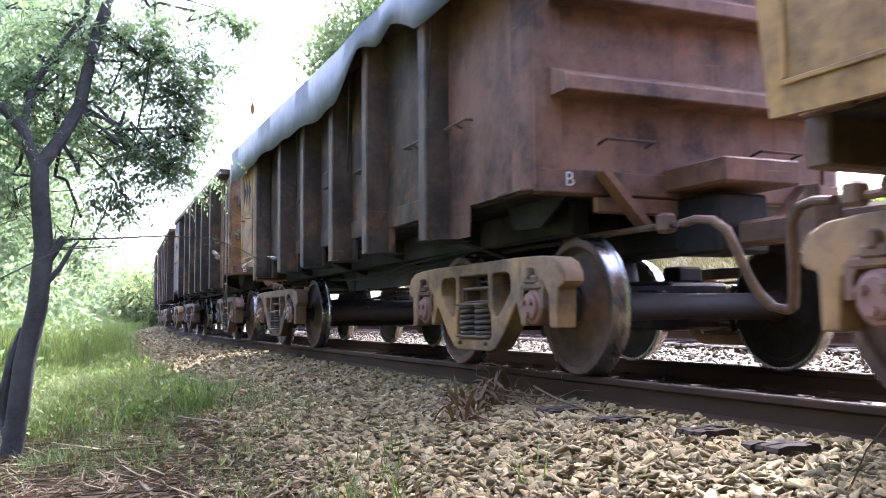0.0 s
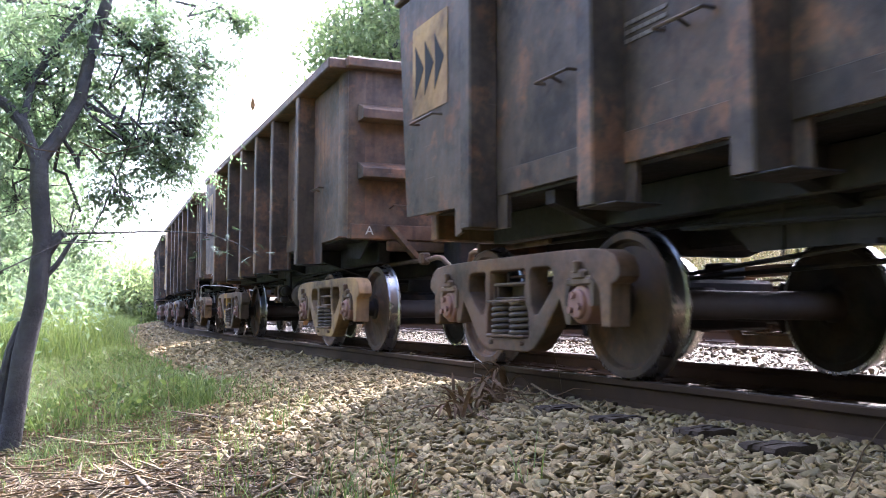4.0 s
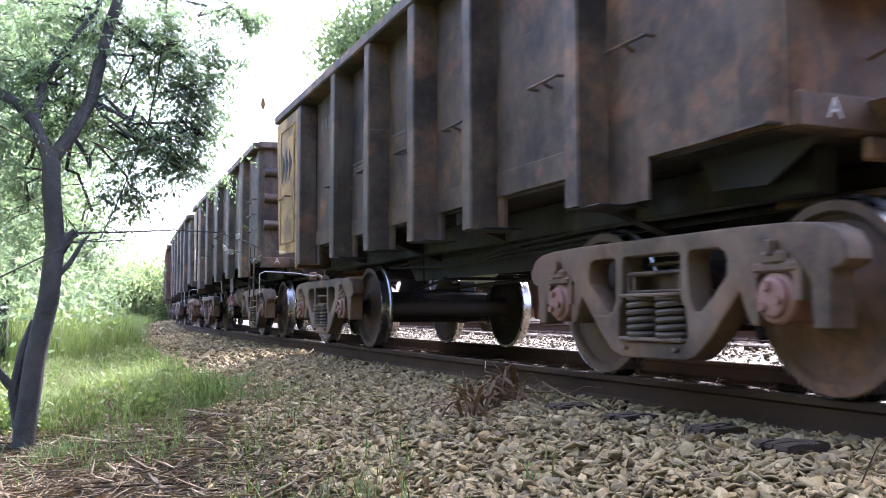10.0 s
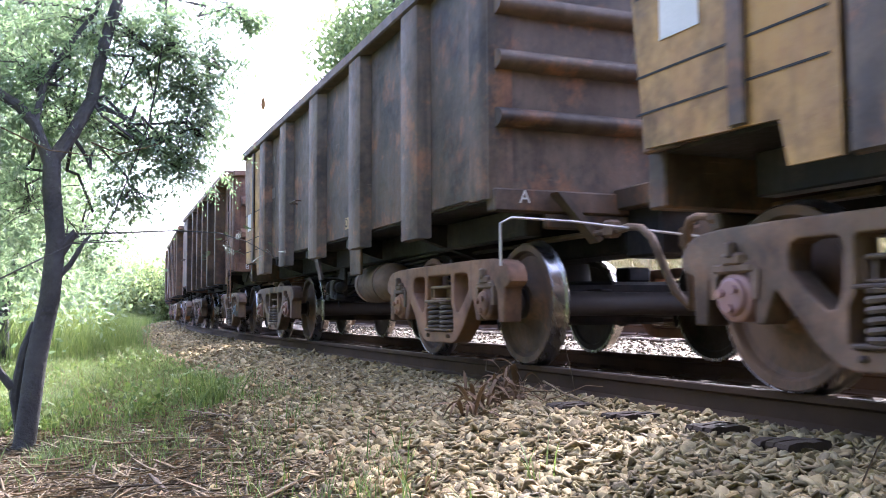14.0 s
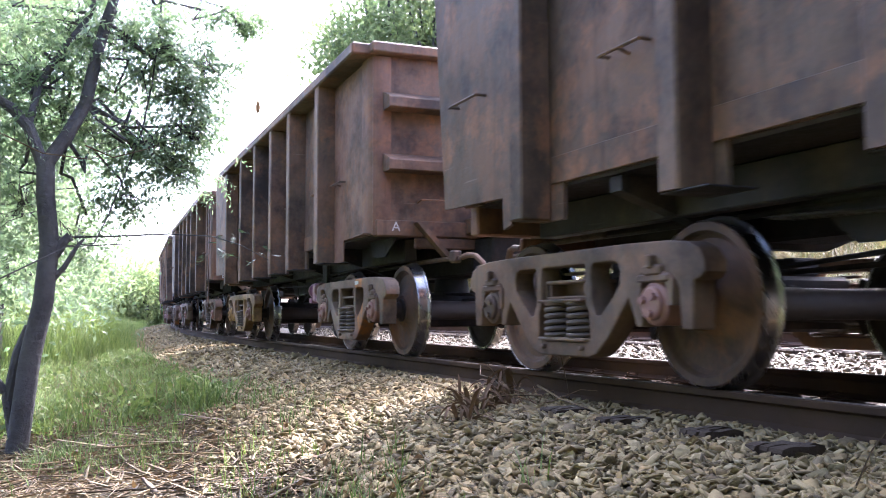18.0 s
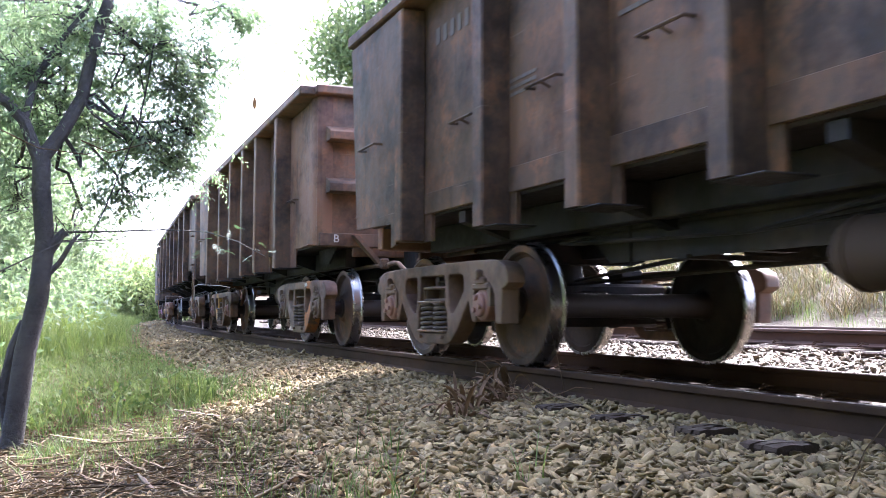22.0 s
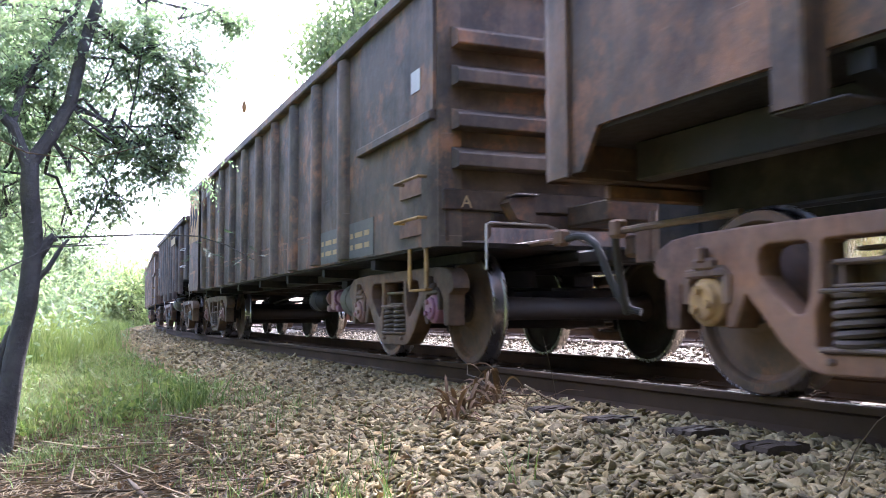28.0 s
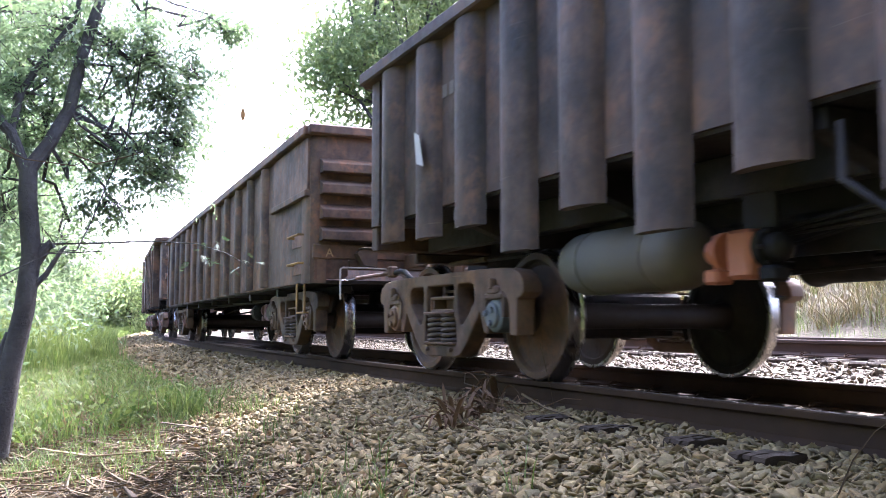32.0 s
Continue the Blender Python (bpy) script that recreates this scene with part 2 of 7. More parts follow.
def island(name, colors, rough=0.85, grain=60.0, bump=0.004, translucent=0.0, vein=False):
    """Loose pieces in one mesh, each with its own tone."""
    k = Nodes(name)
    rnd = k.n("NewGeometry").outputs["Random Per Island"]
    co = k.coords()
    g = k.noise(co, grain, 4.0, 0.6)
    c = k.ramp(rnd, [(i / max(1, len(colors) - 1), col) for i, col in enumerate(colors)])
    c = k.mix(1.0, c, k.ramp(g, [(0.2, 0.7), (0.8, 1.15)]), "MULTIPLY")
    k.done(c, rough, 0.0, g, bump, 0.3)
    if translucent > 0:
        out = k.t.nodes["Material Output"]
        tr = k.n("BsdfTranslucent")
        k.put(tr.inputs["Color"], k.mix(1.0, c, (1.0, 1.05, 0.75), "MULTIPLY"))
        mx = k.n("MixShader")
        mx.inputs[0].default_value = translucent
        k.t.links.new(k.b.outputs[0], mx.inputs[1])
        k.t.links.new(tr.outputs[0], mx.inputs[2])
        k.t.links.new(mx.outputs[0], out.inputs[0])
    return k.mat


BROWN = paint("brown_wagon_paint", (0.082, 0.050, 0.029), rust=(0.125, 0.062, 0.031), worn=0.36)
GREYBROWN = paint("grey_brown_wagon_paint", (0.068, 0.047, 0.031), rust=(0.102, 0.058, 0.034), worn=0.28, dust=0.4)
REDBROWN = paint("red_brown_wagon_paint", (0.16, 0.082, 0.048), rust=(0.11, 0.05, 0.03), worn=0.45, dust=0.4)
RUSTY = paint("rusty_wagon_paint", (0.098, 0.064, 0.041), rust=(0.14, 0.070, 0.037), worn=0.5, dust=0.4)
ORANGE = paint("orange_rust", (0.21, 0.11, 0.06), rust=(0.12, 0.058, 0.036), worn=0.45, dust=0.25)
YELLOW = paint("faded_yellow_paint", (0.42, 0.235, 0.055), rust=(0.13, 0.07, 0.03), worn=0.47, dust=0.25, light=(0.42, 0.33, 0.16), patch=(0.24, 0.13, 0.05))
OCHRE = paint("dusty_ochre_paint", (0.34, 0.185, 0.062), rust=(0.12, 0.08, 0.052), worn=0.62, dust=0.3, patch=(0.36, 0.22, 0.07))
DUSTY = paint("dusty_brown_casting", (0.126, 0.083, 0.052), rust=(0.105, 0.055, 0.034), worn=0.48, dust=0.35, light=(0.22, 0.165, 0.115), patch=(0.20, 0.105, 0.05))
AMBER = paint("worn_amber_paint", (0.36, 0.17, 0.045), rust=(0.10, 0.055, 0.03), worn=0.56, dust=0.3, light=(0.36, 0.26, 0.13), patch=(0.12, 0.062, 0.034))
DARKBROWN = paint("sooty_brown_wagon_paint", (0.042, 0.030, 0.024), rust=(0.085, 0.048, 0.03), worn=0.42, dust=0.3, light=(0.16, 0.12, 0.085), patch=(0.13, 0.066, 0.034))
PATCHED = paint("dusty_casting_with_orange_patches", (0.135, 0.092, 0.060), rust=(0.105, 0.058, 0.038), worn=0.45, dust=0.4, light=(0.22, 0.165, 0.115), zone=(-0.56, -0.36, (0.33, 0.125, 0.032)))
YELLOWED = paint("dusty_casting_with_yellow_coat", (0.13, 0.088, 0.056), rust=(0.105, 0.058, 0.038), worn=0.45, dust=0.3, light=(0.22, 0.165, 0.115), zone=(0.24, 0.52, (0.37, 0.20, 0.042)))
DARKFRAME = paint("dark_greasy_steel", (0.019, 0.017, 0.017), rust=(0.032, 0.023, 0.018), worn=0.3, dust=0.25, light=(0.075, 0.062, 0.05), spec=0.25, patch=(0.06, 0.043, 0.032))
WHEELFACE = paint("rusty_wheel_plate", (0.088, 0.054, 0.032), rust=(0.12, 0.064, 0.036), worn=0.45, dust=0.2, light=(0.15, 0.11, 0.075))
# Far wheels: the plate darkened, shade under the wagon put into the colour.
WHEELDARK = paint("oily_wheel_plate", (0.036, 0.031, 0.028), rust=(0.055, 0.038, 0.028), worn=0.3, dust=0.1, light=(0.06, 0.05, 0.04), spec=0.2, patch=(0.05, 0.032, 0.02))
AXLE = plain("rusty_axle", (0.032, 0.023, 0.017), 0.7, 0.1, 12.0, 0.3)
TREAD = plain("polished_tread", (0.30, 0.285, 0.27), 0.30, 1.0, 9.0, 0.2, 0.0)
SPRING = plain("dusty_spring_steel", (0.075, 0.052, 0.036), 0.8, 0.1, 25.0, 0.4, second=(0.045, 0.031, 0.022))
STEEL = plain("worn_bare_steel", (0.42, 0.38, 0.34), 0.45, 0.7, 20.0, 0.3)
RAILSIDE = plain("dark_rusty_rail", (0.054, 0.031, 0.017), 0.88, 0.0, 14.0, 0.4, spec=0.12, second=(0.032, 0.020, 0.012))
RAILTOP = plain("running_surface", (0.060, 0.047, 0.037), 0.85, 0.0, 20.0, 0.3, 0.001, 0.08)
RUSTRAIL = plain("brown_rusted_rail", (0.066, 0.045, 0.034), 0.88, 0.0, 14.0, 0.3, spec=0.2)
PINK = plain("faded_pink_cap", (0.22, 0.118, 0.105), 0.6, 0.0, 30.0, 0.25)
RED = plain("faded_red_cap", (0.20, 0.098, 0.072), 0.6, 0.0, 30.0, 0.3)
MAGENTA = plain("magenta_plastic", (0.23, 0.10, 0.15), 0.5, 0.0, 30.0, 0.2)
BLUEGREY = plain("blue_grey_cap", (0.105, 0.113, 0.115), 0.6, 0.0, 30.0, 0.25)
ORANGEPAINT = plain("orange_valve_paint", (0.38, 0.13, 0.06), 0.55, 0.0, 25.0, 0.25)
OLIVE = plain("dull_olive_tank", (0.105, 0.10, 0.082), 0.7, 0.0, 6.0, 0.3, second=(0.085, 0.066, 0.046), spec=0.3)
TANK = plain("dusty_brown_tank", (0.038, 0.028, 0.021), 0.75, 0.0, 6.0, 0.4, second=(0.075, 0.047, 0.030), spec=0.2)
FADED = plain("faded_grey_lettering", (0.125, 0.10, 0.08), 0.75, 0.0, 40.0, 0.3)
RUBBER = plain("black_rubber", (0.03, 0.028, 0.026), 0.7, 0.0, 30.0, 0.3)
WHITEPAINT = plain("worn_white_lettering", (0.42, 0.40, 0.36), 0.7, 0.0, 40.0, 0.25)
BLACKPAINT = plain("faded_black_lettering", (0.035, 0.034, 0.033), 0.9, 0.0, 40.0, 0.3, spec=0.1)
CHALK = plain("ochre_chalk", (0.30, 0.21, 0.10), 0.9, 0.0, 40.0, 0.3)
FADEDBLUE = plain("faded_blue_paint", (0.095, 0.115, 0.135), 0.75, 0.0, 18.0, 0.4, second=(0.085, 0.075, 0.07))
GREENPATCH = plain("dull_green_patch", (0.072, 0.069, 0.058), 0.7, 0.0, 18.0, 0.25)
TARP = plain("grey_tarpaulin", (0.075, 0.082, 0.098), 0.6, 0.0, 5.0, 0.18, 0.01)
OLDWOOD = plain("old_sleeper_wood", (0.036, 0.024, 0.014), 0.9, 0.0, 18.0, 0.45, 0.012, 0.2)


# ---- running gear ----
WB = 1.829                       # wheelbase of a bogie
# The drawings of bodies and bogies are laid out on a grid: one unit is XS metres along the wagon and ZS metres upwards, from ZO above the rail.
XS, ZS, ZO = 1.0865, 0.9345, 0.024
MID = 0.994                      # grid units from the wagon's origin to the middle of its front bogie
SIZED = set()


def sized(shape, x=XS):
    shape.v = [(p[0] * x, p[1], p[2] * ZS + ZO) for p in shape.v]
    return shape


def to_metres(w):
    """Turns a finished body from grid units into metres."""
    for ob in w.children_recursive:
        top = ob.parent is w
        m = ob.matrix_basis.copy()
        m.translation = (m.translation.x * XS, m.translation.y, m.translation.z * ZS + (ZO if top else 0.0))
        ob.matrix_basis = m
        if ob.type == "MESH" and ob.data.name not in SIZED:
            SIZED.add(ob.data.name)
            ob.data.transform(Matrix.Diagonal((XS, 1.0, ZS, 1.0)))


def side_frame_mesh():
    """Cast side frame in the xz plane: a chord on top, a sagging lower chord, two windows and the spring opening."""
    half = [(0.0, 0.80), (0.62, 0.80), (0.92, 0.792), (1.07, 0.775), (1.15, 0.735), (1.19, 0.67), (1.195, 0.61), (1.165, 0.58), (1.115, 0.565), (1.105, 0.31), (1.025, 0.31), (1.01, 0.53),
            (0.965, 0.595), (0.75, 0.595), (0.735, 0.56), (0.735, 0.32), (0.685, 0.32), (0.655, 0.40), (0.622, 0.485), (0.54, 0.385), (0.44, 0.255), (0.33, 0.155), (0.25, 0.128), (0.0, 0.128)]
    outer = half[1:-1] + [(-x, z) for x, z in reversed(half[1:-1])]
    window = [(0.315, 0.705), (0.49, 0.705), (0.535, 0.685), (0.55, 0.64), (0.545, 0.565), (0.46, 0.47), (0.365, 0.385), (0.325, 0.39), (0.295, 0.46), (0.285, 0.66), (0.295, 0.69)]
    spring_hole = [(-0.215, 0.705), (0.215, 0.705), (0.23, 0.69), (0.23, 0.46), (0.265, 0.40), (0.275, 0.25), (0.25, 0.22), (-0.25, 0.22), (-0.275, 0.25), (-0.265, 0.40), (-0.23, 0.46), (-0.23, 0.69)]
    bm = bmesh.new()
    for loop in (outer, window, [(-x, z) for x, z in window], spring_hole):
        vs = [bm.verts.new((x * XS, 1.06, z * ZS + ZO)) for x, z in loop]
        for i in range(len(vs)):
            bm.edges.new((vs[i], vs[(i + 1) % len(vs)]))
    bmesh.ops.triangle_fill(bm, use_beauty=True, use_dissolve=True, edges=bm.edges[:])
    ext = bmesh.ops.extrude_face_region(bm, geom=bm.faces[:])
    for g in ext["geom"]:
        if isinstance(g, bmesh.types.BMVert):
            g.co.y += 0.14
    bmesh.ops.recalc_face_normals(bm, faces=bm.faces)
    rim = [e for e in bm.edges if len(e.link_faces) == 2 and e.calc_face_angle(0) > radians(60)]
    bmesh.ops.bevel(bm, geom=rim, offset=0.020, segments=3, profile=0.6, affect="EDGES", clamp_overlap=True)
    me = bpy.data.meshes.new("side_frame")
    bm.to_mesh(me)
    bm.free()
    me.polygons.foreach_set("use_smooth", [True] * len(me.polygons))
    me.set_sharp_from_angle(angle=radians(40))
    return me


def spring_shape():
    """A heavy coil spring with flat-ground ends and its inner coil."""
    sh = Shape()
    for rad, wire, turns in ((0.095, 0.018, 5.5), (0.048, 0.011, 8.0)):
        pts, n = [], int(turns * 16)
        for i in range(n + 1):
            a = 2 * math.pi * i / 16
            u = i / n
            pts.append((rad * math.cos(a), rad * math.sin(a), 0.262 + 0.205 * min(1.0, max(0.0, (u - 0.06) / 0.88))))
        sh.tube(pts, wire, 7)
    return sized(sh, 1.0)


def wheel_shape():
    """The outer wheel plate, turned about y; the outer face looks towards +y."""
    prof = [(0.765, 0.10), (0.765, 0.15), (0.80, 0.20), (0.825, 0.30), (0.80, 0.385), (0.78, 0.40), (0.78, 0.450),
            (0.890, 0.450), (0.897, 0.444), (0.897, 0.402), (0.890, 0.394), (0.862, 0.385), (0.845, 0.36), (0.848, 0.28), (0.866, 0.19), (0.905, 0.15), (0.905, 0.10)]
    return Shape().turned([(u, q * WHEEL_R / 0.46) for u, q in prof], n=48, closed=True)


def tread_shape():
    prof = [(0.778, 0.4515), (0.777, 0.470), (0.788, 0.481), (0.799, 0.480), (0.808, 0.466), (0.82, 0.4625), (0.86, 0.459), (0.890, 0.456), (0.895, 0.4535), (0.893, 0.4515)]
    return Shape().turned([(u, q * WHEEL_R / 0.46) for u, q in prof], n=64, closed=True)


def cap_shape():
    sh = Shape().turned([(1.03, 0.02), (1.03, 0.115), (1.20, 0.115), (1.212, 0.105), (1.215, 0.088), (1.235, 0.085), (1.242, 0.075), (1.242, 0.001)], n=28)
    for i in range(3):
        a = 2 * math.pi * i / 3 + 0.5
        sh.turned([(1.24, 0.001), (1.24, 0.021), (1.262, 0.021), (1.262, 0.001)], (0.052 * math.cos(a), 0, 0.052 * math.sin(a)), n=6)
    return sh


def axle_shape():
    return Shape().turned([(-1.05, 0.001), (-1.05, 0.075), (-0.93, 0.078), (-0.92, 0.11), (-0.76, 0.115), (-0.72, 0.098), (0, 0.088),
                           (0.72, 0.098), (0.76, 0.115), (0.92, 0.11), (0.93, 0.078), (1.05, 0.075), (1.05, 0.001)], n=24)


def adapter_shape():
    sh = Shape()
    sh.box(-0.13, 0.13, 1.07, 1.225, 0.565, 0.615, 0.012)
    sh.box(-0.07, 0.07, 1.11, 1.235, 0.60, 0.665, 0.015)
    sh.box(-0.02, 0.02, 1.205, 1.25, 0.64, 0.72, 0.01)
    sh.slab([(-0.15, 0.44), (-0.115, 0.44), (-0.112, 0.54), (-0.075, 0.585), (0.075, 0.585), (0.112, 0.54), (0.115, 0.44), (0.15, 0.44), (0.155, 0.58), (0.11, 0.625), (-0.11, 0.625), (-0.155, 0.58)], 1.09, 1.215)
    return sized(sh, 1.0)


def bolster_shape():
    return sized(Shape().box(-0.20, 0.20, -0.95, 0.95, 0.46, 0.66, 0.03))


def bolster_end_shape():
    """Hollow end of the bolster: top and bottom plates with webs, and a lip that shows in the opening."""
    sh = Shape().box(-0.205, 0.205, 0.955, 1.185, 0.592, 0.616, 0.008)
    sh.box(-0.205, 0.205, 0.955, 1.175, 0.494, 0.512, 0.006)
    for x in (-0.185, 0.165):
        sh.box(x, x + 0.02, 0.955, 1.165, 0.512, 0.592)
    sh.box(-0.165, 0.165, 0.955, 1.06, 0.512, 0.592)
    return sized(sh)


def side_bearing_shape():
    return sized(Shape().box(-0.10, 0.10, 0.54, 0.78, 0.662, 0.80, 0.02))


def centre_plate_shape():
    return sized(Shape().turned([(0.662, 0.001), (0.662, 0.20), (0.82, 0.18), (0.82, 0.001)], axis="z", n=20), 1.0)


def seat_shape():
    """The spring seat plate and friction wedges in the opening of one side frame (+y side)."""
    sh = Shape().box(-0.245, 0.245, 1.065, 1.225, 0.223, 0.247, 0.008)
    sh.box(-0.225, 0.225, 0.96, 1.235, 0.4705, 0.4925, 0.007)
    sh.box(-0.195, 0.195, 1.00, 1.06, 0.655, 0.675, 0.006)
    for s in (-1, 1):
        sh.slab([(s * 0.228, 0.495), (s * 0.205, 0.50), (s * 0.215, 0.59), (s * 0.228, 0.61)], 1.075, 1.17)
        sh.turned([(1.20, 0.001), (1.20, 0.016), (1.222, 0.016), (1.226, 0.010), (1.226, 0.001)], (s * 0.20, 0, 0.185), n=8)
    return sized(sh)


def brake_shape():
    """Brake beam with its two heads and shoes, beside one wheelset: x is counted from the axle, towards the bolster."""
    sh = Shape().tube([(0.60, -0.86, 0.36), (0.56, 0, 0.40), (0.60, 0.86, 0.36)], 0.045, 8)
    sh.box(0.30, 0.56, -0.06, 0.06, 0.40, 0.58, 0.02)
    sh.box(0.575, 0.625, -0.74, 0.74, 0.27, 0.50, 0.02)
    for s in (-1, 1):
        arc = []
        for i in range(6):
            a = -0.38 + 0.76 * i / 5
            arc.append((0.475 * math.cos(a), 0.44 + 0.475 * math.sin(a)))
        for i in range(5, -1, -1):
            a = -0.38 + 0.76 * i / 5
            arc.append((0.54 * math.cos(a), 0.44 + 0.54 * math.sin(a)))
        sh.slab(arc, s * 0.83 - 0.045, s * 0.83 + 0.045)
        sh.box(0.525, 0.63, s * 0.83 - 0.04, s * 0.83 + 0.04, 0.33, 0.52, 0.015)
    return sized(sh, 0.97)


def build_bogie(wagon, xc, style, spins):
    """style: frame material, and the four cap materials (front, rear) on the camera's side."""
    frame_mat, caps = style
    for s in (1, -1):
        turn = Matrix.Identity(4) if s == 1 else Matrix.Rotation(math.pi, 4, "Z")
        at = Matrix.Translation((xc, 0, 0)) @ turn
        fr = link("side_frame", shared("side_frame", side_frame_mesh, frame_mat), None, wagon, "", at)
        link("spring_seat", shared("spring_seat", seat_shape, DUSTY), None, fr)
        for dx, dy in ((-0.128, 1.125), (0.128, 1.125), (0.0, 0.985)):
            link("coil_spring", shared("coil_spring", spring_shape, SPRING), None, fr, "", Matrix.Translation((dx, dy, 0)))
        for dx in (-WB / 2, WB / 2):
            link("bearing_adapter", shared("bearing_adapter", adapter_shape, DUSTY), None, fr, "", Matrix.Translation((dx, 0, 0)))
    at = Matrix.Translation((xc, 0, 0))
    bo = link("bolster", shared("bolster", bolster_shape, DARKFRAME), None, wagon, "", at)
    link("centre_plate", shared("centre_plate", centre_plate_shape, DARKFRAME), None, bo)
    for turn in (Matrix.Identity(4), Matrix.Rotation(math.pi, 4, "Z")):
        link("bolster_end", shared("bolster_end", bolster_end_shape, DUSTY), None, bo, "", turn)
        link("side_bearing", shared("side_bearing", side_bearing_shape, DARKFRAME), None, bo, "", turn)
    for j, s in enumerate((-1, 1)):
        m = Matrix.Translation((xc + s * WB / 2, 0, 0))
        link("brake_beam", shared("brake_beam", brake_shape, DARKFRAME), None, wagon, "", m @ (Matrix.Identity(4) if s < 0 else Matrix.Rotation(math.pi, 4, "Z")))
        ax = link("wheelset", shared("wheelset", axle_shape, AXLE), None, wagon, "rusty axle with two wheels", Matrix.Translation((xc + s * WB / 2, 0, WHEEL_R)))
        for t in (1, -1):
            turn = Matrix.Identity(4) if t == 1 else Matrix.Rotation(math.pi, 4, "Z")
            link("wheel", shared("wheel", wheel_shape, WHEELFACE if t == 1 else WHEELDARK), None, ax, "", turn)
            link("tread", shared("tread", tread_shape, TREAD), None, ax, "polished steel tread", turn)
            link("bearing_cap", shared("bearing_cap", cap_shape, caps[j]), None, ax, "", turn)
        spins.append((ax, xc + s * WB / 2))


# ---- wagons ----
def ribs_mesh_post(w, y0, y1, z0, z1, round_face=False):
    sh = Shape()
    if not round_face:
        sh.slab([(-w / 2, y0), (w / 2, y0), (w / 2, y1 - 0.012), (w / 2 - 0.012, y1), (-w / 2 + 0.012, y1), (-w / 2, y1 - 0.012)], z0, z1, "xy")
    else:
        d = y1 - y0
        if round_face == "hat":
            poly = [(-w / 2, y0), (-w * 0.42, y0 + d * 0.7), (-w * 0.39, y0 + d * 0.92), (-w * 0.34, y1), (w * 0.34, y1), (w * 0.39, y0 + d * 0.92), (w * 0.42, y0 + d * 0.7), (w / 2, y0)]
        else:
            poly = [(-w / 2, y0)]
            for i in range(11):
                a = math.pi - math.pi * i / 10
                poly.append((w / 2 * 0.96 * math.cos(a), y0 + d * (0.1 + 0.9 * math.sin(a))))
            poly.append((w / 2, y0))
        sh.slab(poly, z0, z1, "xy")
    return sh


def letter(text, parent, m, size, material):
    cu = bpy.data.curves.new("letter", "FONT")
    cu.body, cu.size, cu.extrude, cu.align_x, cu.align_y = text, size, 0.001, "CENTER", "CENTER"
    cu.materials.append(material)
    ob = new("letter", cu)
    ob.parent, ob.matrix_basis = parent, m
    return ob


SIDE = Matrix.Rotation(math.pi, 4, "Z") @ Matrix.Rotation(math.pi / 2, 4, "X")          # writing on the +y side
FRONT = Matrix.Rotation(-math.pi / 2, 4, "Z") @ Matrix.Rotation(math.pi / 2, 4, "X")    # writing on the front end


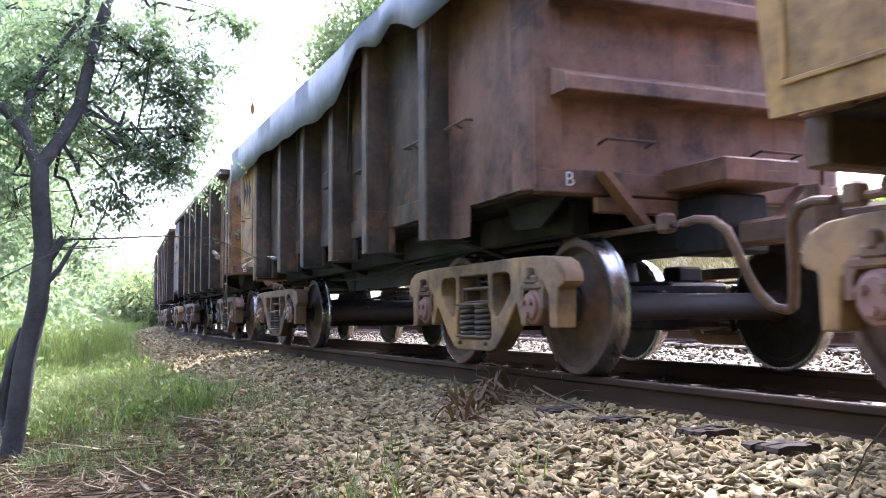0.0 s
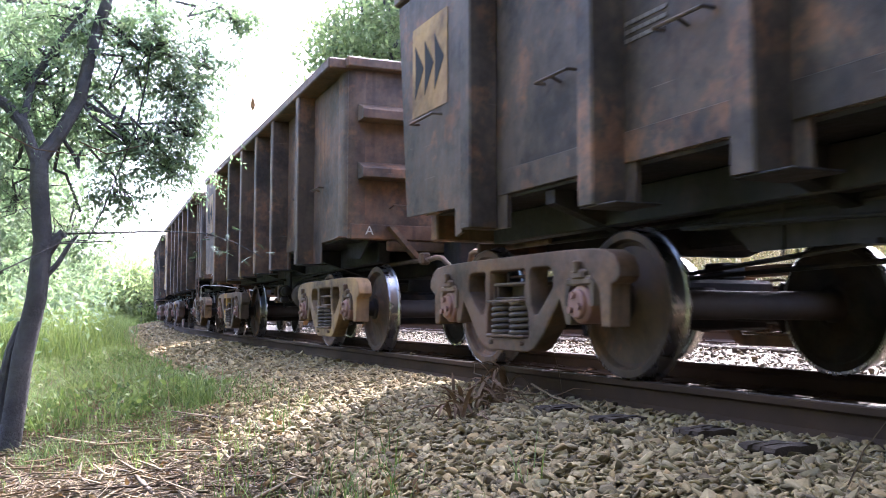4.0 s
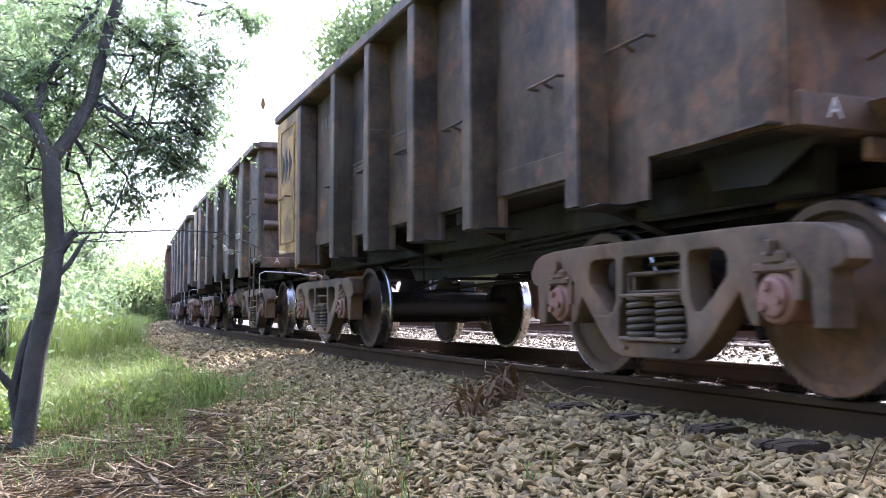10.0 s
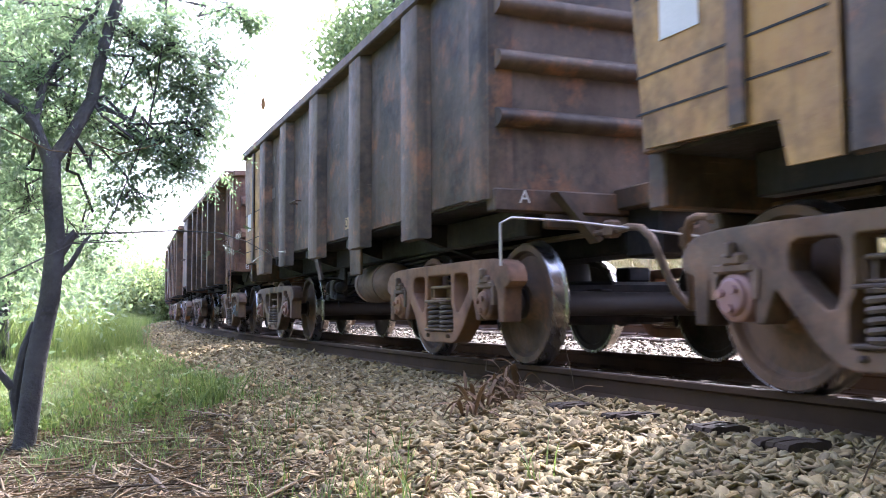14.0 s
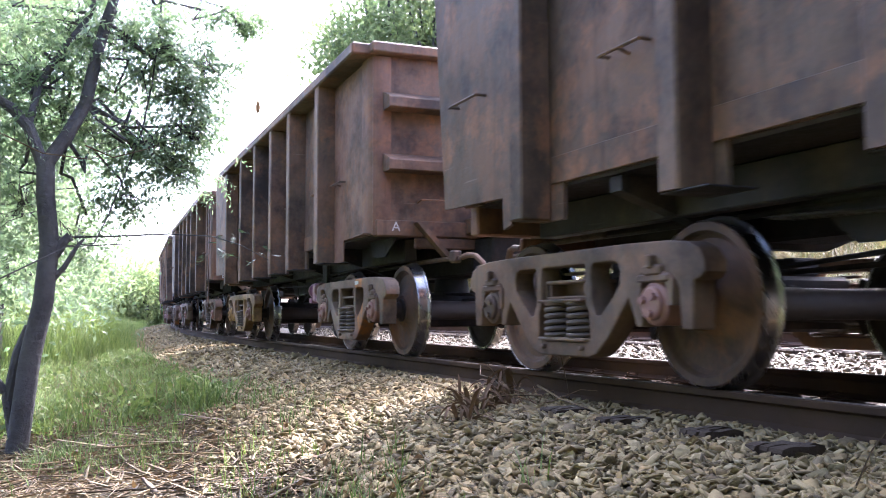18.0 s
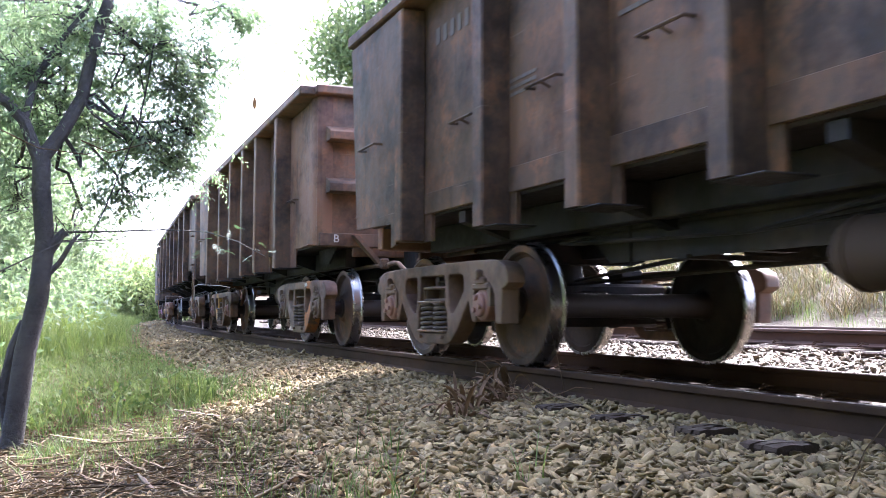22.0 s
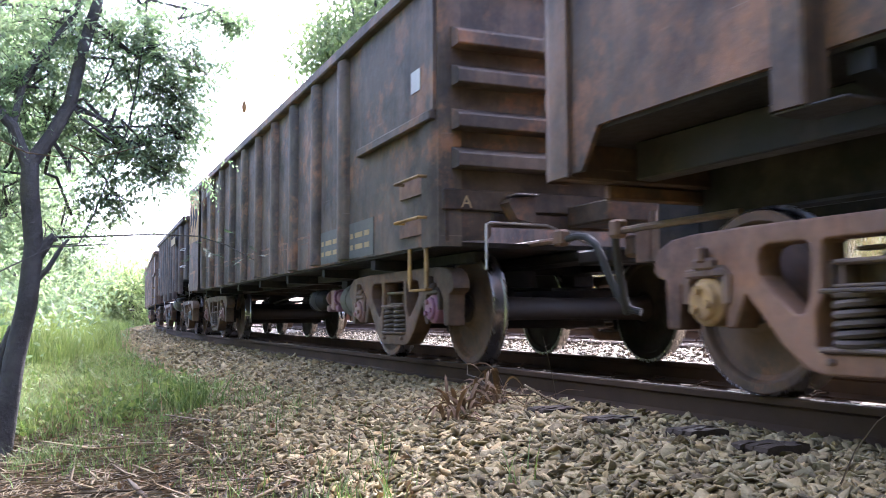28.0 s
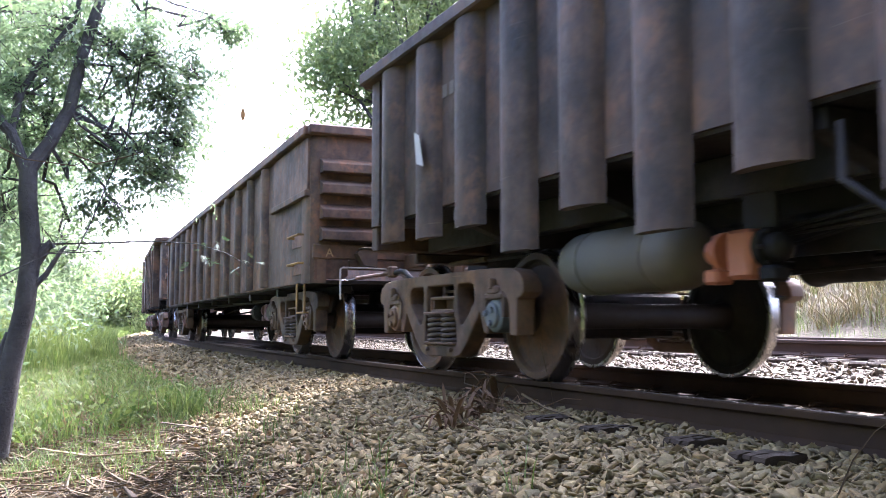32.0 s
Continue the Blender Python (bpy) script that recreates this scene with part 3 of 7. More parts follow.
def gondola(label, o, **k):
    """One open wagon. x runs to the rear, +y is the side that the camera sees; z = 0 is the rail head."""
    w = tagged(new("freight_wagon"), label, "freight wagon", "wagons of the train")
    x0, x1, zt, zb = k["x0"], k["x1"], k["top"], k["low"]
    hw, pr = k.get("half", 1.31), k.get("proud", 0.14)
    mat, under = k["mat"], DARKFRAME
    th = 0.03
    notch, lip = k.get("notch", 0.0), k.get("lip", 0.02)
    posts = k["posts"]
    slope = k.get("slope", 0.0)
    # sides: the sheet ends higher between the posts
    zs = zb + notch
    ze = k.get("end_z", zs)
    for s in (1, -1):
        poly = [(x0, zs), (x1, zs), (x1 + slope, zt), (x0, zt)]
        if k.get("tabs"):
            low_edge = [(x0, zs)]
            for u, v in k["tabs"]:
                low_edge += [(u, zs), (u, zb), (v, zb), (v, zs)]
            poly = low_edge + [(x1, zs), (x1 + slope, zt), (x0, zt)]
        if k.get("arch"):
            a = k["arch"]
            poly = [(x0, zs - a), (x0 + 0.32, zs - a), (x0 + 0.47, zs), (x1 - 0.47, zs), (x1 - 0.32, zs - a), (x1, zs - a), (x1 + slope, zt), (x0, zt)]
        part("side_wall", Shape().slab(poly, s * hw - (th if s > 0 else 0), s * hw + (th if s < 0 else 0)), mat, w)
        part("top_chord", Shape().box(x0 - 0.03, x1 + slope + 0.03, min(s * (hw - 0.05), s * (hw + pr + lip)), max(s * (hw - 0.05), s * (hw + pr + lip)), zt - 0.10, zt + 0.02, 0.015), mat, w)
        part("side_sill", Shape().box(x0 + 0.25, x1 - 0.25, min(s * (hw - 0.55), s * (hw - 0.42)), max(s * (hw - 0.55), s * (hw - 0.42)), zs - k.get("sill_deep", 0.26), zs - 0.024, 0.01), under, w)
        drop = k.get("post_low", [zb] * len(posts))
        for x, zl in zip(posts, drop):
            key = "post%.3f_%.3f_%.3f_%s" % (k["pw"], zl, pr, k.get("round", False))
            me = shared(key + "%.2f%.2f" % (hw, zt), lambda: ribs_mesh_post(k["pw"], hw + 0.002, hw + pr, zl, zt - 0.104, k.get("round", False)), mat)
            link("side_post", me, None, w, "", Matrix.Translation((x, 0, 0)) @ (Matrix.Identity(4) if s > 0 else Matrix.Rotation(math.pi, 4, "Z")))
            if k.get("foot", False):
                part("post_gusset", Shape().box(x - k["pw"] * 0.5 - 0.16, x + k["pw"] * 0.5, min(s * (hw - 0.1), s * (hw + pr * 0.9)), max(s * (hw - 0.1), s * (hw + pr * 0.9)), zl - 0.014, zl - 0.002, 0.004), DARKFRAME, w)
    # corner posts and ends
    for e, xe in ((-1, x0), (1, x1)):
        sl = slope if e > 0 else 0.0
        endm = k.get("end_mat", mat)
        part("end_wall", Shape().slab([(xe - 0.015, ze), (xe + 0.015, ze), (xe + sl + 0.015, zt - 0.002), (xe + sl - 0.015, zt - 0.002)], -hw + 0.035, hw - 0.035), endm, w)
        for zr in k["ribs"]:
            rx = xe + sl * (zr - ze) / (zt - ze)
            if k.get("rib_round"):
                prof = []
                for q in range(9):
                    a = -math.pi / 2 + math.pi * q / 8
                    prof.append((rx + e * (0.016 + 0.105 * math.cos(a)), zr + 0.075 * math.sin(a)))
                part("end_rib", Shape().slab(prof, -hw + 0.04, hw - 0.04), endm, w)
            else:
                d = k.get("rib_deep", 0.20)
                part("end_rib", Shape().slab([(rx + e * 0.016, zr - 0.07), (rx + e * (d - 0.01), zr - 0.07), (rx + e * d, zr - 0.06), (rx + e * d, zr + 0.03), (rx + e * (d - 0.015), zr + 0.05), (rx + e * 0.016, zr + k.get("rib_rise", 0.11))], -hw + 0.09, hw - 0.09), endm, w)
        part("end_top_chord", Shape().box(min(xe + sl - 0.04, xe + sl + e * 0.12), max(xe + sl + 0.04, xe + sl + e * 0.12), -hw - 0.05, hw + 0.05, zt - 0.09, zt + 0.024, 0.015), endm, w)
        so = k.get("sill_out", 0.05)
        part("end_sill", Shape().box(min(xe - e * 0.08, xe + e * so), max(xe - e * 0.08, xe + e * so), -hw + 0.02, hw - 0.02, ze - (0.04 if e < 0 else 0.24), ze + 0.13, 0.012), k.get("sill_mat", mat), w)
        part("drop_plate", Shape().box(min(xe - e * 0.02, xe + e * so * 0.8), max(xe - e * 0.02, xe + e * so * 0.8), -0.55, hw - 0.42, ze - (0.16 if e < 0 else 0.34), ze - (0.044 if e < 0 else 0.244), 0.012), k.get("sill_mat", mat), w)
        for s in (-1, 1):
            if e < 0 or not sl:
                turn = [(0.24, 0.002), (0.24, 0.03), (0.09, 0.03), (0.05, 0.022), (0.01, 0.0), (-0.018, -0.03), (-0.032, -0.075), (-0.032, -0.17), (-0.017, -0.17), (-0.017, -0.03), (0.0, 0.002)]
                part("corner_post", Shape().slab([(xe - e * u, s * (hw + q)) for u, q in turn], zs - k.get("arch", 0) - 0.02, zt - 0.104, "xy"), k.get("corner_mat", mat), w, sharp=50)
            else:
                part("corner_post", Shape().box(min(xe, xe - e * 0.24), max(xe, xe - e * 0.24), min(s * (hw + 0.002), s * (hw + 0.05)), max(s * (hw + 0.002), s * (hw + 0.05)), zs - k.get("arch", 0) - 0.02, zt - 0.104, 0.01), mat, w)
            # diagonal brace from the sill down to the coupler pocket
            if not k.get("end_low"):
                part("brace", Shape().slab([(s * 0.86, ze + 0.10), (s * 0.80, ze + 0.10), (s * 0.50, ze - 0.24), (s * 0.54, ze - 0.27)], min(xe + e * (so + 0.01), xe + e * (so + 0.12)), max(xe + e * (so + 0.01), xe + e * (so + 0.12)), "yz"), k.get("sill_mat", mat), w)
            else:
                zl = k["end_low"]
                part("corner_gusset", Shape().slab([(s * (hw - 0.04), zl), (s * 0.99, zl + 0.015), (s * 0.95, zl + 0.05), (s * 0.95, ze - 0.045), (s * (hw - 0.04), ze - 0.045)], xe - 0.03, xe + 0.03, "yz"), mat, w)
                part("lever_bracket", Shape().slab([(s * 0.67, ze - 0.14), (s * 0.67, ze + 0.075), (s * 0.86, ze + 0.055), (s * 0.89, ze + 0.02), (s * 0.82, ze - 0.11)], min(xe + e * (so + 0.004), xe + e * (so + 0.14)), max(xe + e * (so + 0.004), xe + e * (so + 0.14)), "yz"), mat, w)
                part("bracket_lip", Shape().box(min(xe + e * (so + 0.01), xe + e * (so + 0.17)), max(xe + e * (so + 0.01), xe + e * (so + 0.17)), min(s * 0.66, s * 0.84), max(s * 0.66, s * 0.84), ze + 0.079, ze + 0.09, 0.003), STEEL, w)
    # floor, underframe and coupling
    part("floor", Shape().box(x0 + 0.04, x1 - 0.04, -hw + 0.035, hw - 0.035, zs - 0.02, zs + 0.02), under, w)
    part("centre_sill", Shape().box(x0 - 0.02, x1 + 0.02, -0.20, 0.20, 0.84, zs - 0.025, 0.02), under, w)
    nb = k.get("bearers", 4)
    for i in range(nb):
        xb = x0 + (x1 - x0) * (i + 1) / (nb + 1)
        part("cross_bearer", Shape().slab([(-hw + 0.05, zs - 0.03), (-hw + 0.05, zs - 0.12), (-0.3, 0.80), (0.3, 0.80), (hw - 0.05, zs - 0.12), (hw - 0.05, zs - 0.03)], xb - 0.05, xb + 0.05, "yz"), under, w)
    if k.get("belly", True):
        xa, xz = o[0] + 1.9, o[1] - 0.1
        for s in (-1, 1):
            part("chute_plate", Shape().slab([(xa, zs - 0.05), (xz, zs - 0.05), (xz - 0.45, 0.74), (xa + 0.45, 0.74)], s * 0.62 - 0.012, s * 0.62 + 0.012), under, w)
    for e, xe in ((-1, x0), (1, x1)):
        out = k.get("reach", 0.87)
        part("draft_box", Shape().box(min(xe, xe + e * 0.56), max(xe, xe + e * 0.56), -0.30, 0.30, ze + k.get("draft_up", 0.0), ze + k.get("draft_up", 0.0) + 0.17, 0.015), k.get("sill_mat", mat), w)
        part("coupler_pocket", Shape().box(min(xe, xe + e * 0.40), max(xe, xe + e * 0.40), -0.20, 0.20, 0.80, zs - 0.03, 0.02), under, w)
        part("coupler_shank", Shape().box(min(xe + e * 0.405, xe + e * (out - 0.14)), max(xe + e * 0.405, xe + e * (out - 0.14)), -0.075, 0.075, 0.84, 1.01, 0.025), DUSTY, w)
        cs = Shape().slab([(xe + e * (out - 0.17), -0.16), (xe + e * (out - 0.02), -0.17), (xe + e * (out - 0.02), -0.06), (xe + e * (out - 0.05), 0.02), (xe + e * (out + 0.06), 0.05),
                           (xe + e * (out + 0.07), 0.16), (xe + e * (out - 0.08), 0.17), (xe + e * (out - 0.17), 0.09)], 0.78, 1.07, "xy")
        part("coupler_head", cs, DUSTY, w)
        part("lock_pin", Shape().turned([(1.072, 0.001), (1.072, 0.03), (1.16, 0.025), (1.16, 0.001)], (xe + e * (out - 0.02), 0.08, 0), "z", 10), DUSTY, w)
        hp = [(xe + e * u, yy, z) for u, yy, z in ((0.42, 0.55, 0.97), (0.52, 0.54, 0.985), (0.61, 0.52, 0.97), (0.68, 0.49, 0.90), (0.71, 0.46, 0.78), (0.735, 0.42, 0.64), (0.77, 0.38, 0.52), (0.82, 0.33, 0.43), (0.88, 0.29, 0.41))]
        hp = [(xe + e * (abs(p[0] - xe) * out / 0.87), p[1], p[2]) for p in hp]
        part("air_hose", Shape().tube(hp, 0.028, 10), DUSTY if k.get("pale_hose", True) else RUBBER, w)
        part("hose_pipe", Shape().tube([(xe - e * 0.7, 0.60, 0.97), (xe - e * 0.1, 0.58, 0.97), (xe + e * 0.43, 0.55, 0.97)], 0.024, 8), DUSTY, w)
        part("angle_cock", Shape().box(min(xe + e * 0.30, xe + e * 0.40), max(xe + e * 0.30, xe + e * 0.40), 0.51, 0.61, 0.92, 1.05, 0.02), DUSTY, w)
        # uncoupling rod along the end, with its hanging handle
        rz = min(zs - 0.12, 0.99)
        if k.get("rod") and e < 0:
            part("uncoupling_lever", Shape().tube([(xe - 0.22, yy, ze + z) for yy, z in k["rod"]], 0.010, 6), STEEL, w)
        elif k.get("lever", False) and e < 0:
            part("uncoupling_lever", Shape().tube([(xe + e * 0.26, hw + 0.05, rz - 0.28), (xe + e * 0.26, hw + 0.05, rz + 0.02), (xe + e * 0.28, hw - 0.02, rz + 0.06), (xe + e * 0.34, 0.85, rz + 0.04), (xe + e * (out - 0.05), 0.12, rz - 0.10)], 0.010, 6), STEEL, w)
    part("train_pipe", Shape().tube([(x0 - 0.05, 0.55, 0.97), (o[0] + 1.2, 0.62, 0.95), (o[1], 0.62, 0.95), (x1 + 0.05, 0.55, 0.97)], 0.02, 6), under, w)
    part("brake_rod", Shape().tube([(o[0] + 0.2, 0.10, 0.62), ((o[0] + o[1]) / 2, 0.28, 0.72), (o[1] + 1.5, 0.10, 0.62)], 0.018, 6), under, w)
    # brake rigging between the bogies
    xm = (o[0] + o[1]) / 2 + MID
    rg = part("brake_cylinder", Shape().turned([(-0.30, 0.001), (-0.30, 0.13), (-0.27, 0.15), (0.10, 0.15), (0.14, 0.17), (0.17, 0.17), (0.20, 0.06), (0.34, 0.03), (0.34, 0.001)], (xm + 0.4, -0.35, 0.80), "x", 20), under, w)
    part("push_rod", Shape().tube([(xm + 0.6, -0.35, 0.80), (xm - 1.2, -0.1, 0.78)], 0.022, 6), under, rg)
    for q, (dx, yy, zz) in enumerate(((-0.5, 0.30, 0.78), (0.7, 0.42, 0.74))):
        part("brake_lever", Shape().slab([(xm + dx - 0.04, -0.4), (xm + dx + 0.04, -0.4), (xm + dx + 0.10, yy + 0.25), (xm + dx + 0.02, yy + 0.25)], zz - 0.015, zz + 0.015, "xy"), under, w)
        part("pull_rod", Shape().tube([(xm + dx, yy + 0.2, zz), (o[0] + 1.4 if q == 0 else o[1] + 0.4, 0.25, 0.66)], 0.016, 6), under, w)
        part("rod_guide", Shape().tube([(xm + dx * 1.8, yy + 0.12, zz + 0.25), (xm + dx * 1.8, yy + 0.12, zz - 0.04), (xm + dx * 1.8, yy + 0.22, zz - 0.04), (xm + dx * 1.8, yy + 0.22, zz + 0.25)], 0.010, 5), under, w)
    for q in range(3):
        part("air_pipe", Shape().tube([(o[0] + 1.9, 0.70 + 0.05 * q, 0.90 + 0.04 * q), (xm - 0.8, 0.80 + 0.04 * q, 0.86 + 0.03 * q), (xm + 0.2, 0.72, 0.84), (o[1] - 0.2, 0.66 + 0.06 * q, 0.90)], 0.013, 6), under, w)
    # hand holds along the side
    hy = hw + 0.004
    for x, z in k.get("holds", []):
        part("hand_hold", Shape().tube([(x - 0.17, hy, z), (x - 0.17, hy + 0.07, z), (x + 0.17, hy + 0.07, z + 0.0), (x + 0.17, hy, z)], 0.011, 6), mat, w)
        part("hold_bracket", Shape().tube([(x, hy, z - 0.03), (x, hy + 0.07, z)], 0.011, 6), mat, w)
    return w


def ladder(w, x, y, z0, z1, width, rungs, material, lean=0.0):
    for s in (-1, 1):
        part("ladder_rail", Shape().slab([(x + s * width / 2 - 0.022, z0), (x + s * width / 2 + 0.022, z0), (x + s * width / 2 + 0.022, z1), (x + s * width / 2 - 0.022, z1)], y, y + 0.018), material, w)
    for i in range(rungs):
        z = z0 + (z1 - z0) * (i + 0.25) / rungs
        part("ladder_rung", Shape().tube([(x - width / 2, y + 0.009, z), (x + width / 2, y + 0.009, z)], 0.011, 6), material, w)


def hand_brake(w, x, y, z):
    """A wheel on the front end, turned towards -x, with its gear case, chain and bell crank."""
    xw = x - 0.14
    ring = [(xw, y + 0.28 * math.cos(a), z + 0.28 * math.sin(a)) for a in [2 * math.pi * i / 32 for i in range(33)]]
    wh = part("hand_brake_wheel", Shape().tube(ring, 0.011, 8, cap=False), BLUEGREY, w, "dark steel hand brake wheel")
    for i in range(6):
        a = 2 * math.pi * i / 6 + 0.35
        ca, sa = math.cos(a), math.sin(a)
        poly = [(0.04, -0.012), (0.28, -0.008), (0.28, 0.008), (0.04, 0.012)]
        part("spoke", Shape().slab([(y + u * ca - q * sa, z + u * sa + q * ca) for u, q in poly], xw - 0.006, xw + 0.006, "yz"), BLUEGREY, wh)
    part("hub", Shape().turned([(xw - 0.03, 0.001), (xw - 0.03, 0.035), (xw - 0.015, 0.06), (xw + 0.02, 0.065), (xw + 0.06, 0.05), (x + 0.02, 0.05), (x + 0.02, 0.001)], (0, y, z), "x", 18), BLUEGREY, wh)
    gc = Shape().box(x - 0.03, x + 0.17, y - 0.15, y + 0.13, z - 0.17, z + 0.10, 0.04)
    gc.turned([(x - 0.05, 0.001), (x - 0.05, 0.13), (x - 0.02, 0.14), (x + 0.1, 0.14), (x + 0.1, 0.001)], (0, y, z - 0.02), "x", 20)
    part("gear_case", gc, REDBROWN, w)
    for i in range(11):
        zz = z - 0.22 - i * 0.068
        ringc = [(x + 0.0 + (0.014 * math.sin(a) if i % 2 else 0.0), y - 0.02 + (0 if i % 2 else 0.016 * math.sin(a)), zz + 0.044 * math.cos(a)) for a in [2 * math.pi * q / 10 for q in range(11)]]
        part("chain_link", Shape().tube(ringc, 0.009, 5, cap=False), DUSTY, w)
    zc = z - 1.03
    part("bell_crank", Shape().slab([(y - 0.16, zc + 0.12), (y - 0.06, zc + 0.16), (y + 0.06, zc), (y - 0.02, zc - 0.10), (y - 0.12, zc - 0.02)], x - 0.03, x + 0.0, "yz"), DUSTY, w)


def tank(w, x, y, z, r, length, material, name="air_tank"):
    prof = [(-length / 2, 0.001), (-length / 2 + 0.02, r * 0.55), (-length / 2 + 0.08, r * 0.88), (-length / 2 + 0.15, r), (length / 2 - 0.15, r), (length / 2 - 0.08, r * 0.88), (length / 2 - 0.02, r * 0.55), (length / 2, 0.001)]
    t = part(name, Shape().turned(prof, (x, y, z), "x", 24), material, w)
    for dx in (-0.25, 0.25):
        part("strap", Shape().turned([(dx * length - 0.015, r + 0.001), (dx * length - 0.015, r + 0.006), (dx * length + 0.015, r + 0.006), (dx * length + 0.015, r + 0.001)], (x, y, z), "x", 24, closed=True), material, t)
    return t


def valve(w, x, y, z, body, flange):
    """Brake control valve: a cast middle with a domed cover on each side, bolts, bracket and pipes."""
    v = part("control_valve", Shape().box(x - 0.075, x + 0.075, y - 0.10, y + 0.05, z - 0.13, z + 0.12, 0.02).box(x - 0.11, x + 0.11, y - 0.08, y + 0.02, z - 0.05, z + 0.09, 0.02), body, w, "painted brake control valve")
    for e, mat in ((1, body), (-1, flange)):
        c = Shape().turned([(e * 0.112, 0.001), (e * 0.112, 0.10), (e * 0.135, 0.105), (e * 0.15, 0.10), (e * 0.155, 0.075), (e * 0.21, 0.068), (e * 0.235, 0.04), (e * 0.24, 0.001)], (x, y - 0.02, z + 0.02), "x", 16)
        c.box(x + e * 0.17 - 0.05, x + e * 0.17 + 0.05, y - 0.06, y + 0.055, z - 0.15, z - 0.07, 0.015)
        cov = part("cover", c, mat, v)
        for i in range(6):
            a = 2 * math.pi * i / 6
            part("bolt", Shape().turned([(min(e * 0.135, e * 0.17), 0.001), (min(e * 0.135, e * 0.17), 0.012), (max(e * 0.135, e * 0.17), 0.012), (max(e * 0.135, e * 0.17), 0.001)], (x, y - 0.02 + 0.088 * math.cos(a), z + 0.02 + 0.088 * math.sin(a)), "x", 6), mat, cov)
    part("bracket", Shape().box(x - 0.10, x + 0.10, y - 0.13, y - 0.09, z - 0.10, z + 0.40, 0.008), DARKFRAME, v)
    for i in range(4):
        part("pipe", Shape().tube([(x + 0.06 - 0.05 * i, y - 0.11, z - 0.05 + 0.03 * i), (x + 0.25 - 0.1 * i, y - 0.2 - 0.03 * i, z + 0.06), (x + 0.9 - 0.6 * i, y - 0.3, z + 0.10 + 0.04 * i)], 0.012, 6), DARKFRAME, v)
    part("drain_cock", Shape().tube([(x - 0.17, y, z - 0.15), (x - 0.17, y, z - 0.22), (x - 0.22, y, z - 0.23)], 0.011, 6), DARKFRAME, v)
    return v


def logo(w, x0, x1, z0, z1, y, ground, teeth=3):
    """A yellow plate with dark pointed shapes in a row."""
    pl = part("emblem_plate", Shape().box(x0, x1, y, y + 0.004, z0, z1), ground, w, "yellow plate with dark arrow heads")
    cw = (x1 - x0) * 0.86 / teeth
    for i in range(teeth):
        a = x1 - (x1 - x0) * 0.07 - cw * i
        zm, hh = (z0 + z1) / 2, (z1 - z0) * 0.30
        sh = Shape().slab([(a - cw * 0.12, zm), (a - cw * 0.05, zm + hh), (a - cw * 0.98, zm), (a - cw * 0.05, zm - hh)], y + 0.0045, y + 0.0065)
        part("arrow_head", sh, BLACKPAINT, pl)


def bars(w, x, z, y, widths, size, material):
    """A line of writing that cannot be read: plain bars."""
    for i, wd in enumerate(widths):
        part("marking", Shape().box(x - wd, x, y, y + 0.003, z, z + size), material, w)
        x -= wd + size * 0.45


def posts_even(a, b, n):
    return [a + (b - a) * i / (n - 1) for i in range(n)]


# ---- the train ----
SPEED = (4.47096, 0.40784, 0.04036, -0.02906)


def run(t):
    """Metres that the train has gone since the start."""
    return sum(c * (t / 32.0) ** (i + 1) * 32.0 for i, c in enumerate(SPEED))


TRAIN = []          # wagon, place of its first wheel at the start, the two places of its bogies, wheelsets
A_GDT = 6.045


def add(w, first, o, style_f, style_r):
    """Turns the body into metres, sets it on its bogies and enters it in the train; first and o are in grid units."""
    if style_f[0] is PATCHED or style_f[1][0] is BLUEGREY:
        part("tag_plate", Shape().box(0.60, 0.70, 1.201, 1.207, 0.735, 0.772), WHITEPAINT, w, "small white tag on the bogie frame")
    to_metres(w)
    spins, at = [], [(q + MID) * XS for q in o]
    build_bogie(w, at[0], style_f, spins)
    build_bogie(w, at[1], style_r, spins)
    TRAIN.append((w, first * XS + 0.46, at, spins))
    return w


